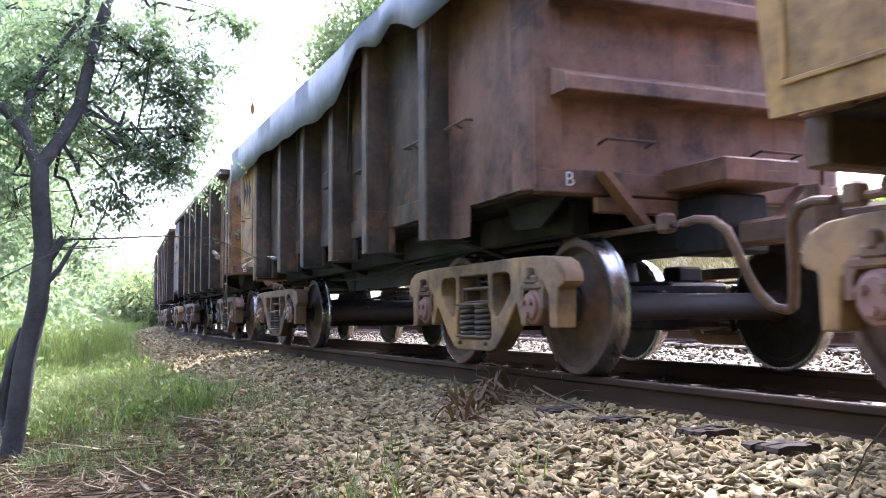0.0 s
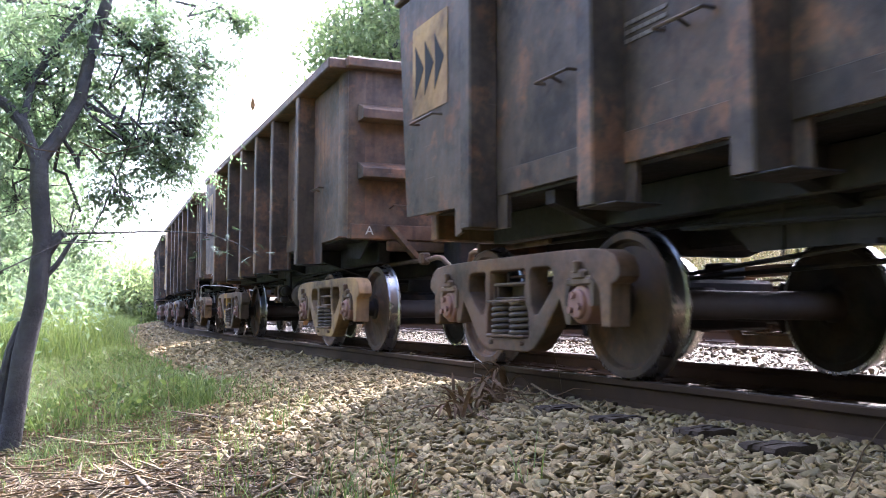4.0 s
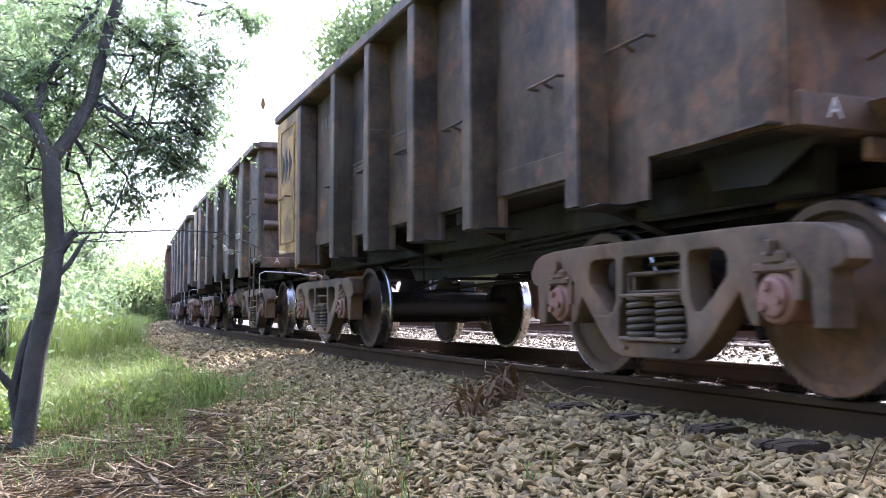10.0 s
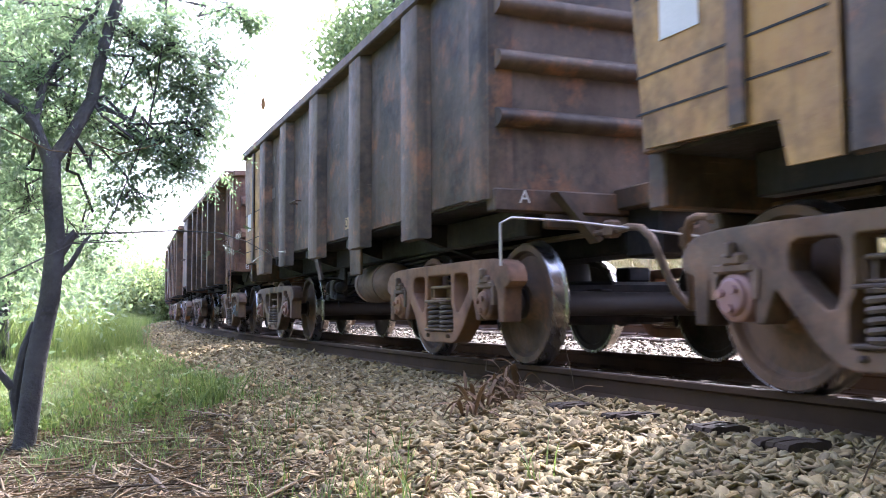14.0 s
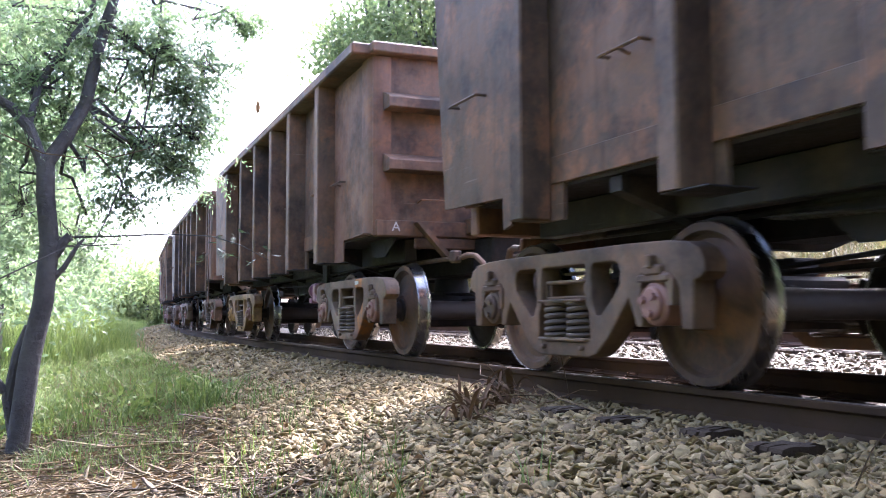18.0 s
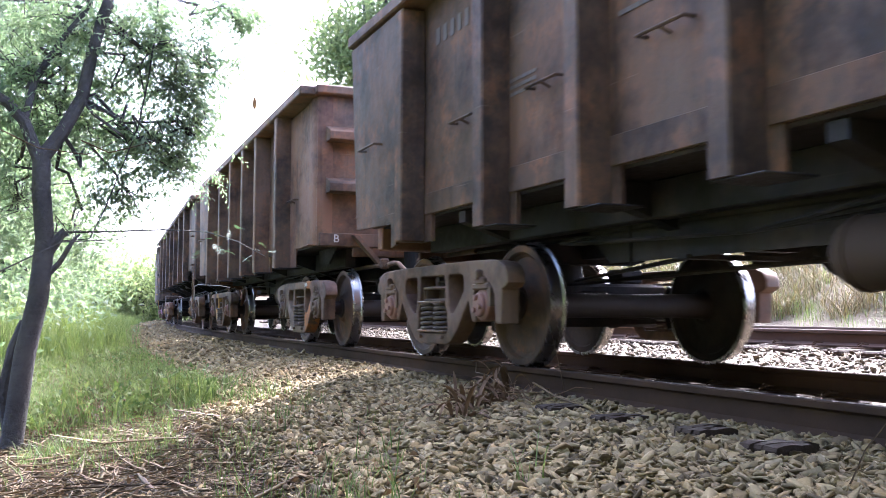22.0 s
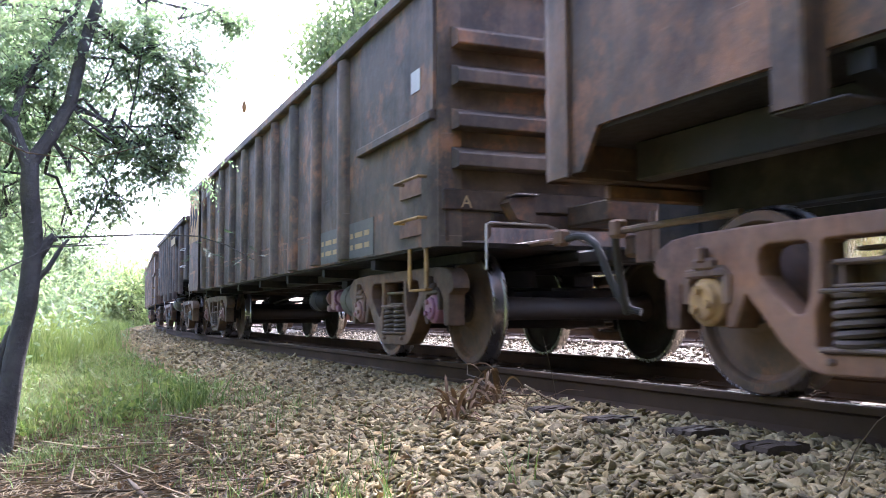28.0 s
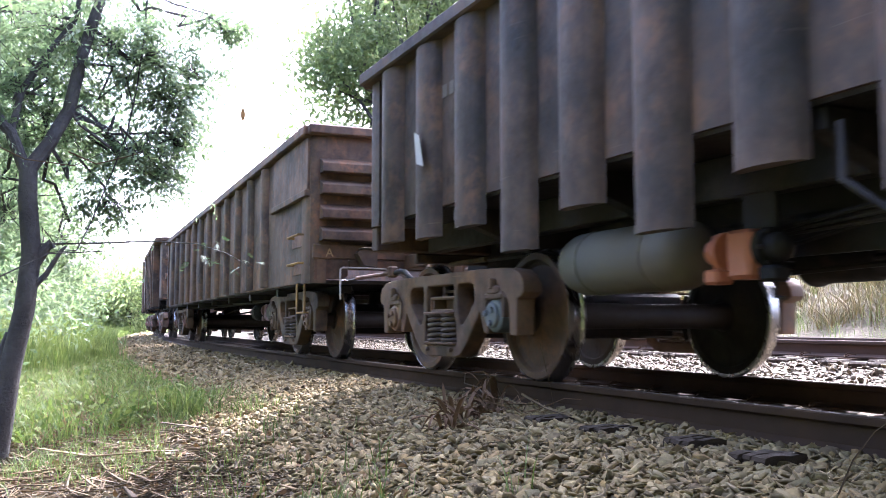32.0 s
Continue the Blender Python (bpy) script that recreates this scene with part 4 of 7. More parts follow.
def box_wagon(first, mat, label, panel=None, end_mat=None, ladder_on=False, brake=False, mark="A", f=(DUSTY, (RED, RED)), r=(DUSTY, (RED, RED)),
              tank_at=None, valve_at=None, tarp=False, writing=True, chalk=False, panel_hi=False, front_panel=None, lever=False, mark_e=False):
    """The common ore wagon: plate posts, notched lower edge, two deep ribs across each end."""
    o = (0.0, A_GDT)
    posts = [1.31, 2.61, 3.63, 4.71, 5.785]
    holds = [(1.01, 1.89)] + [(x + 0.52, 1.90) for x in posts]
    w = gondola(label, o, x0=0.02, x1=8.13, top=3.17, low=1.0, notch=0.235, end_z=1.245, sill_out=0.035, reach=0.99, corner_mat=front_panel or end_mat or mat, half=1.25, proud=0.21, pw=0.14, posts=posts, foot=True, slope=0.20, lip=0.015,
                ribs=(1.93, 2.57), rib_deep=0.21, rib_rise=0.13, tabs=[(p - 0.15, p + 0.05) for p in posts[1:]] + [(6.94, 7.2)], mat=mat, lever=lever, end_mat=end_mat or mat, sill_mat=end_mat or mat, holds=holds)
    y = 1.252
    # end bays are covered by plates that stand proud
    part("end_panel", Shape().slab([(7.205, 0.985), (7.30, 0.96), (7.312, 1.175), (8.13, 1.20), (8.31, 3.04), (7.205, 3.04)], y + 0.17, y + 0.195), panel or mat, w, "faded yellow end panel" if panel else "")
    part("panel_edge", Shape().box(7.06, 7.202, y, y + 0.212, 1.0, 3.04, 0.012), mat, w)
    for q in (0, 1) if panel else ():
        part("panel_bead", Shape().box(7.36, 8.06, y + 0.1955, y + 0.207, 1.32 + 1.55 * q, 1.345 + 1.55 * q, 0.004), panel or mat, w)
        part("panel_bead", Shape().box(7.36 + 0.68 * q, 7.38 + 0.68 * q, y + 0.1955, y + 0.207, 1.348, 2.867, 0.004), panel or mat, w)
    part("hand_hold", Shape().tube([(7.52, y + 0.196, 1.93), (7.52, y + 0.27, 1.93), (7.90, y + 0.27, 1.93), (7.90, y + 0.196, 1.93)], 0.011, 6), panel or mat, w)
    part("front_panel", Shape().slab([(0.262, 1.237), (0.90, 1.237), (0.90, 1.0), (1.238, 1.0), (1.238, 3.04), (0.262, 3.04)], y + 0.001, y + 0.014), front_panel or end_mat or mat, w)
    part("step_plate", Shape().slab([(0.04, y - 0.02), (0.45, y - 0.02), (0.40, y + 0.07), (0.05, y + 0.09)], 1.222, 1.234, "xy"), mat, w)
    part("front_gusset", Shape().slab([(0.05, 1.23), (0.85, 1.23), (0.75, 1.04), (0.40, 1.02)], y - 0.28, y - 0.26), DARKFRAME, w)
    for x, x2 in zip(posts, posts[1:] + [7.13]):
        part("belt_plate", Shape().box(x + 0.072, x2 - 0.072, y + 0.001, y + 0.011, 1.236, 1.415, 0.004), mat, w)
    letter(mark, w, Matrix.Translation((-0.0175, 1.03, 1.30)) @ FRONT, 0.13, WHITEPAINT)
    if writing:
        bars(w, 6.85, 2.66, y + 0.003, (0.07, 0.06, 0.06, 0.05, 0.06, 0.06, 0.06), 0.14, FADED)
        for i in range(3):
            bars(w, 5.7, 2.02 - i * 0.05, y + 0.003, (0.035, 0.05, 0.03, 0.06, 0.04, 0.05), 0.024, FADED)
        bars(w, 4.55, 2.10, y + 0.003, (0.04, 0.06, 0.05, 0.05, 0.06), 0.03, FADED)
    if chalk:
        for cx, cz in ((3.42, 1.72),):
            a = [(cx + 0.09 * math.cos(q), y + 0.004, cz + 0.11 * math.sin(q)) for q in [i * 0.7 for i in range(9)]]
            part("chalk_mark", Shape().tube(a, 0.012, 5), CHALK, w)
            part("chalk_mark", Shape().tube([(cx - 0.2, y + 0.004, cz + 0.14), (cx - 0.28, y + 0.004, cz), (cx - 0.48, y + 0.004, cz + 0.02), (cx - 0.36, y + 0.004, cz + 0.12), (cx - 0.38, y + 0.004, cz - 0.14)], 0.012, 5), CHALK, w)
    if mark_e:
        ex, ez = (2.90, 1.50) if chalk else (2.86, 1.45)
        if chalk:
            part("mark_ground", Shape().box(2.81, 3.0, y, y + 0.003, 1.418, 1.595), FADEDBLUE, w)
        else:
            part("bare_patch", Shape().slab([(2.71, 1.24), (3.42, 1.24), (3.44, 1.34), (3.30, 1.41), (3.16, 1.38), (3.05, 1.412), (2.72, 1.40)], y + 0.0112, y + 0.0135), ORANGE, w, "bare rust-orange patch")
        letter("E", w, Matrix.Translation((ex, y + 0.015, ez)) @ SIDE, 0.2, WHITEPAINT)
        part("painted_patch", Shape().box(3.86, 4.50, y, y + 0.003, 1.50, 1.66), FADEDBLUE, w, "faded blue painted patch")
        bars(w, 4.42, 1.58, y + 0.0045, (0.10, 0.14, 0.12, 0.08), 0.035, CHALK)
    if panel_hi:
        logo(w, 7.42, 8.02, 2.0, 2.75, y + 0.197, YELLOW)
    if ladder_on:
        ladder(w, 0.24, y + 0.06, 0.62, 3.0, 0.36, 7, mat)
        part("ladder_stay", Shape().tube([(0.33, y + 0.065, 0.64), (0.55, y, 1.1)], 0.014, 6), mat, w)
    if brake:
        hand_brake(w, -0.28, 0.70, 2.10)
    if tank_at is not None:
        tank(w, tank_at + 0.25, 0.76, 0.67, 0.18, 0.58, TANK)
    if valve_at is not None:
        valve(w, valve_at[0], 1.0, 0.72, valve_at[1], valve_at[2])
    for s in (-1, 1):
        part("grab_iron", Shape().tube([(-0.0, s * 0.62 - 0.18, 1.56), (-0.09, s * 0.62 - 0.18, 1.58), (-0.09, s * 0.62 + 0.18, 1.58), (-0.0, s * 0.62 + 0.18, 1.56)], 0.011, 6), mat, w)
    if tarp:
        vs, fs, nx, prof = [], [], 64, 15
        for i in range(nx + 1):
            u = i / nx
            x = -0.16 + 8.72 * u
            drop = float(np.interp(x, (-0.2, 1.2, 1.77, 2.1, 2.54, 2.74, 3.17, 4.0, 6.0, 8.6), (0.52, 0.50, 0.27, 0.35, 0.24, 0.36, 0.62, 0.60, 0.52, 0.60))) + 0.02 * math.sin(u * 57)
            for j in range(prof + 1):
                q = j / prof * 2 - 1
                if abs(q) < 0.7:
                    yy, zz = q / 0.7 * 1.54, 3.205 + 0.10 * (1 - (q / 0.7) ** 2) + 0.03 * math.sin(9 * u * math.pi + 4 * q)
                else:
                    d = (abs(q) - 0.7) / 0.3
                    yy, zz = math.copysign(1.545 + 0.018 * math.sin(31 * u + d * 3) * d, q), 3.205 - d * drop
                vs.append((x, yy, zz))
        for i in range(nx):
            for j in range(prof):
                a = i * (prof + 1) + j
                fs.append((a, a + 1, a + prof + 2, a + prof + 1))
        sh = Shape().add(vs, fs)
        tp = part("tarpaulin", sh, TARP, w, "sagging grey tarpaulin over the load", sharp=70)
        md = tp.modifiers.new("thick", "SOLIDIFY")
        md.thickness = 0.008
        for i in range(4):
            xx = 1.0 + i * 1.9
            part("tarp_rope", Shape().tube([(xx, 1.50, 2.75), (xx + 0.35, y + 0.15, 1.9)], 0.007, 5), BLACKPAINT, w)
    add(w, first, o, f, r)
    return w


def stake_wagon(first, mat, label, panel, mark="A", f=(DUSTY, (RED, RED)), r=(DUSTY, (PINK, PINK)), valve_mats=(ORANGEPAINT, MAGENTA), ladder_on=True):
    """Ore wagon with broad rounded stakes and tubular ribs on the ends."""
    o = (0.0, A_GDT)
    posts = [1.13, 2.58, 4.12, 5.64, 6.92]
    lows = [1.02, 1.06, 1.06, 1.05, 1.0]
    w = gondola(label, o, x0=-0.10, x1=8.32, top=3.17, low=1.05, notch=0.19, end_z=1.17, half=1.30, proud=0.11, pw=0.46, posts=posts, post_low=lows, round="hat", slope=0.15, lip=0.02,
                ribs=(1.83, 2.27, 2.69), rib_round=True, mat=mat, lever=True, holds=[(1.2, 2.3), (5.2, 1.9)])
    y = 1.302
    part("end_panel", Shape().slab([(7.16, 1.0), (7.41, 1.0), (7.45, 1.21), (8.27, 1.24), (8.45, 3.04), (7.16, 3.04)], y + 0.05, y + 0.07), panel, w, "faded yellow end panel")
    part("panel_post", Shape().box(7.60, 7.70, y + 0.0715, y + 0.10, 1.22, 3.04, 0.01), mat, w)
    part("paper_label", Shape().box(7.88, 8.14, y + 0.0715, y + 0.075, 1.78, 2.06), WHITEPAINT, w, "torn white paper label")
    for z in (1.42, 1.62, 2.05):
        part("panel_seam", Shape().box(7.2, 8.32, y + 0.0705, y + 0.0735, z, z + 0.012), BLACKPAINT, w)
    part("front_panel", Shape().box(0.16, 0.84, y, y + 0.012, 1.25, 3.04), mat, w)
    letter(mark, w, Matrix.Translation((-0.1525, 1.05, 1.235)) @ FRONT, 0.13, WHITEPAINT)
    part("mark_ground", Shape().box(3.075, 3.185, y, y + 0.003, 1.32, 1.45), CHALK, w)
    letter("D", w, Matrix.Translation((3.13, y + 0.005, 1.385)) @ SIDE, 0.13, BLACKPAINT)
    if ladder_on:
        ladder(w, 0.2, y + 0.06, 0.60, 1.5, 0.36, 3, mat)
        for z in (1.75, 2.0, 2.25):
            part("ladder_rung", Shape().tube([(-0.06, y + 0.05, z), (-0.06, y + 0.12, z), (0.42, y + 0.12, z), (0.42, y + 0.05, z)], 0.011, 6), mat, w)
    tank(w, 2.98, 0.95, 0.71, 0.21, 0.95, DUSTY)
    valve(w, 4.73, 0.95, 0.70, valve_mats[0], valve_mats[1])
    part("hanging_tab", Shape().box(2.85, 3.2, 1.22, 1.25, 0.80, 1.3, 0.01), mat, w)
    part("hanging_brace", Shape().slab([(4.63, 1.25), (4.78, 1.25), (4.47, 0.81), (4.34, 0.81)], 1.2, 1.23), mat, w)
    bars(w, 6.86, 2.70, 1.303, (0.08, 0.08, 0.08), 0.10, FADED)
    bars(w, 6.75, 2.15, 1.303, (0.22,), 0.16, FADED)
    bars(w, 6.28, 2.17, 1.303, (0.2,), 0.16, CHALK)
    add(w, first, o, f, r)
    return w


def high_wagon(first, a, mat, label, length_end, f, r, mark=True):
    """Long wagon with widely spaced stakes and a side that is cut high over the bogies."""
    o = (0.0, a)
    x0, x1 = -0.67, length_end
    posts = posts_even(1.30, x1 - 1.77, 7)
    w = gondola(label, o, x0=x0, x1=x1, top=3.17, low=1.20, notch=0.26, reach=0.6, half=1.33, proud=0.13, pw=0.16, posts=posts, post_low=[1.22] * 7, arch=0.24, sill_out=0.05,
                ribs=(1.76, 2.15, 2.48, 2.82), rib_deep=0.15, mat=mat, lever=True, holds=[(-0.3, 2.25), (-0.3, 1.55)], bearers=6, belly=False, foot=True, pale_hose=False)
    y = 1.332
    ladder(w, -0.55, y + 0.03, 0.55, 1.55, 0.34, 3, DUSTY)
    letter("AD", w, Matrix.Translation((x0 - 0.0525, 1.12, 1.45)) @ FRONT, 0.12, CHALK)
    bars(w, x1 - 0.9, 2.30, y + 0.003, (0.10, 0.09, 0.09, 0.04, 0.09, 0.09, 0.09, 0.09, 0.09), 0.18, FADED)
    for i in range(3):
        z0 = 2.8 - 0.02 * i
        xx = x1 - 1.2 - i * 0.18
        part("emblem_stripe", Shape().slab([(xx, z0), (xx - 0.12, z0), (xx + 0.02, z0 - 0.3), (xx + 0.16, z0 - 0.3)], y + 0.001, y + 0.004), CHALK, w)
    for i in range(14):
        x = x0 + 2.2 + (x1 - x0 - 4.4) * i / 13
        part("tie_loop", Shape().tube([(x - 0.06, y, 1.33), (x - 0.06, y + 0.05, 1.30), (x + 0.06, y + 0.05, 1.30), (x + 0.06, y, 1.33)], 0.012, 5), mat, w)
    bars(w, 3.6, 2.0, y + 0.003, (0.12, 0.2, 0.14), 0.16, FADED)
    tank(w, a * 0.5 + 1.5, 0.6, 0.80, 0.2, 0.9, DARKFRAME)
    add(w, first, o, f, r)
    return w


def fluted_wagon(first, a, x1, top, mat, label, f, r, low=0.95, logo_on=True, green=True, x0=-0.30):
    """Long gondola whose sides are fluted by rounded ribs down to a straight lower edge."""
    o = (0.0, a)
    n = round((x1 - x0 - 3.68) / 0.929) + 1
    posts = [x0 + 2.14 + 0.929 * i for i in range(n)]
    w = gondola(label, o, x0=x0, x1=x1, top=top, low=low, notch=0.0, half=1.36, proud=0.075, pw=0.27, posts=posts, post_low=[low + 0.02] * n, round=True,
                ribs=[low + (top - low) * q for q in (0.30, 0.44, 0.60, 0.74)], rib_deep=0.16, mat=mat, lever=True, bearers=7, belly=False, end_z=low + 0.30, end_low=low + 0.02, draft_up=-0.14, rod=[(1.09, -0.51), (1.09, -0.165), (1.06, -0.15), (0.60, -0.155), (0.54, -0.175), (-0.10, -0.42)], sill_deep=0.12, pale_hose=False)
    y = 1.362
    part("front_panel", Shape().box(x0 + 0.02, x0 + 1.60, y + 0.002, y + 0.03, low + 1.065, top - 0.11), mat, w)
    part("belt_rail", Shape().box(x0 + 0.02, x0 + 1.66, y + 0.002, y + 0.06, low + 0.98, low + 1.06, 0.01), mat, w)
    for z in (low + 0.22, low + 0.55):
        part("grab_iron", Shape().tube([(x0 + 0.15, y, z), (x0 + 0.15, y + 0.09, z), (x0 + 0.62, y + 0.09, z), (x0 + 0.62, y, z)], 0.014, 6), YELLOW, w)
        part("hold_plate", Shape().box(x0 + 0.05, x0 + 0.72, y + 0.002, y + 0.012, z - 0.12, z + 0.02), ORANGE, w)
    for s in (-1, 1):
        part("step_rail", Shape().box(x0 + 0.40 + s * 0.16 - 0.025, x0 + 0.40 + s * 0.16 + 0.025, y - 0.02, y, low - 0.34, low, 0.006), YELLOW, w)
    part("step", Shape().box(x0 + 0.24, x0 + 0.56, y - 0.06, y, low - 0.36, low - 0.34, 0.004), YELLOW, w)
    letter("A", w, Matrix.Translation((x0 - 0.0525, 1.16, low + 0.325)) @ FRONT, 0.13, CHALK)
    if green:
        for q, x in enumerate([0.91] + posts):
            if x < 2.0 and logo_on:
                pg = part("painted_patch", Shape().box(x + 0.14, x + 0.79, y + 0.001, y + 0.004, low + 0.02, low + 0.37), GREENPATCH, w, "dull green painted patch")
                for r0 in range(2):
                    for c0, wd in ((0.24, 0.13), (0.42, 0.20), (0.68, 0.08)):
                        part("marking", Shape().box(x + c0, x + c0 + wd, y + 0.0045, y + 0.007, low + 0.10 + r0 * 0.115, low + 0.15 + r0 * 0.115), CHALK, pg)
            elif x > 2.0 and x < 9.9:
                z = low + 0.36 + 0.006 * x
                gs = random.Random(int(x * 100))
                for u0, u1, zz, th in ((0.19, 0.52, z, 0.035), (0.50, 0.84, z + 0.01, 0.028), (0.3, 0.66, z - 0.07, 0.014)):
                    n = 9
                    lo = [(x + u0 + (u1 - u0) * i / n, zz - gs.uniform(0.0, th) * math.sin(math.pi * i / n)) for i in range(n + 1)]
                    hi = [(x + u0 + (u1 - u0) * i / n, zz + 0.004 + gs.uniform(0.0, th * 0.6)) for i in range(n, -1, -1)]
                    part("scraped_patch", Shape().slab(lo + hi, y + 0.001, y + 0.003), ORANGE, w)
                part("rust_run", Shape().slab([(x + 0.30, z - 0.02), (x + 0.35, z - 0.01), (x + 0.345, low + 0.05), (x + 0.31, low + 0.03)], y + 0.001, y + 0.0025), REDBROWN, w)
        part("label_plate", Shape().box(-0.05, 0.12, y + 0.031, y + 0.036, low + 1.28, low + 1.46), WHITEPAINT, w)
    if logo_on:
        part("rear_panel", Shape().box(x1 - 1.2, x1 - 0.02, y + 0.052, y + 0.062, low + 0.005, top - 0.11), mat, w)
        scrape = random.Random(7)
        lo = [(x1 - 1.0 + 0.07 * i, low + 0.36 + scrape.uniform(0, 0.03)) for i in range(12)]
        part("scraped_patch", Shape().slab(lo + [(u, v + scrape.uniform(0.015, 0.07)) for u, v in reversed(lo)], y + 0.0625, y + 0.064), ORANGE, w)
        part("rust_run", Shape().slab([(x1 - 0.78, low + 0.38), (x1 - 0.62, low + 0.37), (x1 - 0.66, low + 0.22), (x1 - 0.70, low + 0.10), (x1 - 0.75, low + 0.24)], y + 0.0625, y + 0.0635), ORANGE, w)
        logo(w, x1 - 1.15, x1 - 0.03, low + 1.04, low + 2.06, y + 0.063, YELLOW, 3)
        bars(w, x1 - 1.9, low + 1.75, y + 0.112, (0.09, 0.09, 0.04, 0.09, 0.09, 0.09, 0.09), 0.16, FADED)
    tank(w, 2.27, 0.92, 0.575, 0.19, 1.3, OLIVE)
    valve(w, 3.48, 0.92, 0.60, PINK, MAGENTA)
    tank(w, 4.07, 0.90, 0.60, 0.14, 0.5, DARKFRAME)
    add(w, first, o, f, r)
    return w


def short_wagon(first, a, mat, label, f, r):
    """Short low wagon with broad stakes of uneven length hanging under the side."""
    o = (0.0, a)
    posts = [0.72, 1.55, 2.21, 2.88, 3.51, 4.14, 4.78, 5.40, 6.04, 6.72]
    lows = [0.98, 1.06, 0.88, 1.06, 0.85, 1.06, 0.86, 1.09, 1.07, 1.10]
    w = gondola(label, o, x0=-0.30, x1=7.25, top=2.74, low=1.08, notch=0.23, half=1.34, proud=0.10, pw=0.37, posts=posts, post_low=lows, round=True,
                ribs=(1.42, 1.90, 2.44), rib_deep=0.18, mat=mat, rod=[(1.31, -0.43), (1.33, -0.16), (1.31, -0.12), (1.07, -0.065), (1.02, -0.075), (0.14, -0.41)], bearers=4)
    y = 1.342
    for z in (1.6, 2.0):
        part("grab_iron", Shape().tube([(-0.2, y, z), (-0.2, y + 0.1, z), (0.25, y + 0.1, z), (0.25, y, z)], 0.012, 6), STEEL, w)
    part("route_plate", Shape().box(1.2, 2.15, y + 0.133, y + 0.137, 2.25, 2.42), CHALK, w)
    part("torn_label", Shape().slab([(5.9, 1.62), (6.02, 1.66), (6.06, 1.92), (5.98, 1.88)], y + 0.132, y + 0.135), WHITEPAINT, w)
    bars(w, 5.85, 2.16, y + 0.003, (0.07, 0.07, 0.06), 0.10, FADED)
    tank(w, 4.18, 1.0, 0.77, 0.20, 1.1, OLIVE)
    valve(w, 3.38, 1.0, 0.74, ORANGEPAINT, DARKFRAME)
    part("air_pipe", Shape().tube([(2.6, 1.3, 1.2), (2.55, 1.36, 0.95), (2.4, 1.3, 0.8), (2.0, 1.2, 0.78)], 0.016, 6), DARKFRAME, w)
    add(w, first, o, f, r)
    return w


LBL = "%s ore wagon with plate posts on the near track"
box_wagon(-6.09, BROWN, LBL % "brown and ochre", panel=YELLOW, f=(OCHRE, (RED, RED)), r=(OCHRE, (RED, RED)))
box_wagon(4.01, GREYBROWN, LBL % "grey-brown tarpaulin-covered", panel=YELLOW, panel_hi=True, end_mat=REDBROWN, mark="B", f=(OCHRE, (RED, RED)), r=(DUSTY, (PINK, PINK)), tarp=True)
box_wagon(14.13, GREYBROWN, LBL % "grey-brown hand-braked", panel=None, panel_hi=True, end_mat=RUSTY, front_panel=AMBER, ladder_on=True, brake=True, mark="B", f=(DUSTY, (RED, BLUEGREY)), r=(DUSTY, (RED, RED)), tank_at=3.75)
box_wagon(24.24, BROWN, LBL % "brown chalk-marked", panel=None, panel_hi=True, mark_e=True, mark="A", f=(OCHRE, (RED, RED)), r=(YELLOWED, (RED, RED)), tank_at=3.12, valve_at=(3.88, TANK, DARKFRAME), chalk=True)
box_wagon(34.36, BROWN, LBL % "brown laddered", panel=YELLOW, panel_hi=True, lever=True, ladder_on=True, mark="A", f=(OCHRE, (DUSTY, RED)), r=(YELLOWED, (RED, RED)), tank_at=3.3, valve_at=(5.2, RED, DARKFRAME))
box_wagon(44.50, GREYBROWN, LBL % "grey-brown yellow-ended", panel=YELLOW, panel_hi=True, end_mat=BROWN, mark="A", f=(DUSTY, (RED, RED)), r=(DUSTY, (RED, RED)))
stake_wagon(54.66, GREYBROWN, "grey-brown ore wagon with round stakes on the near track", YELLOW, f=(DUSTY, (RED, DUSTY)), r=(DUSTY, (RED, PINK)))
stake_wagon(64.76, GREYBROWN, "dusty ore wagon with round stakes on the near track", YELLOW, f=(ORANGE, (ORANGE, ORANGE)), r=(DUSTY, (RED, RED)), valve_mats=(DARKFRAME, DARKFRAME), ladder_on=False)
box_wagon(74.88, BROWN, LBL % "brown hand-braked", end_mat=REDBROWN, ladder_on=True, brake=True, mark="B", f=(DUSTY, (BLUEGREY, DUSTY)), r=(DUSTY, (RED, DUSTY)), valve_at=(3.05, MAGENTA, MAGENTA), writing=False)
box_wagon(85.00, RUSTY, LBL % "rust-streaked brown", front_panel=REDBROWN, f=(PATCHED, (RED, RED)), r=(OCHRE, (RED, OCHRE)), valve_at=(2.85, MAGENTA, PINK))
box_wagon(95.10, BROWN, LBL % "brown ladder-fitted", end_mat=REDBROWN, ladder_on=True, brake=True, mark="B", f=(DUSTY, (RED, DUSTY)), r=(DUSTY, (RED, RED)), tank_at=3.1)
box_wagon(105.16, RUSTY, LBL % "rusty orange-patched", front_panel=ORANGE, end_mat=RUSTY, mark="B", f=(PATCHED, (DUSTY, DUSTY)), r=(YELLOWED, (RED, PINK)), tank_at=3.12, mark_e=True)
high_wagon(115.45, 10.04, BROWN, "long brown high-sided wagon with wide-set stakes", 12.95, f=(DUSTY, (DUSTY, OCHRE)), r=(ORANGE, (OCHRE, OCHRE)))
fluted_wagon(130.05, 8.97, 11.78, 3.14, GREYBROWN, "long fluted gondola wagon with yellow emblem and grips", f=(DUSTY, (MAGENTA, PINK)), r=(DUSTY, (PINK, PINK)))
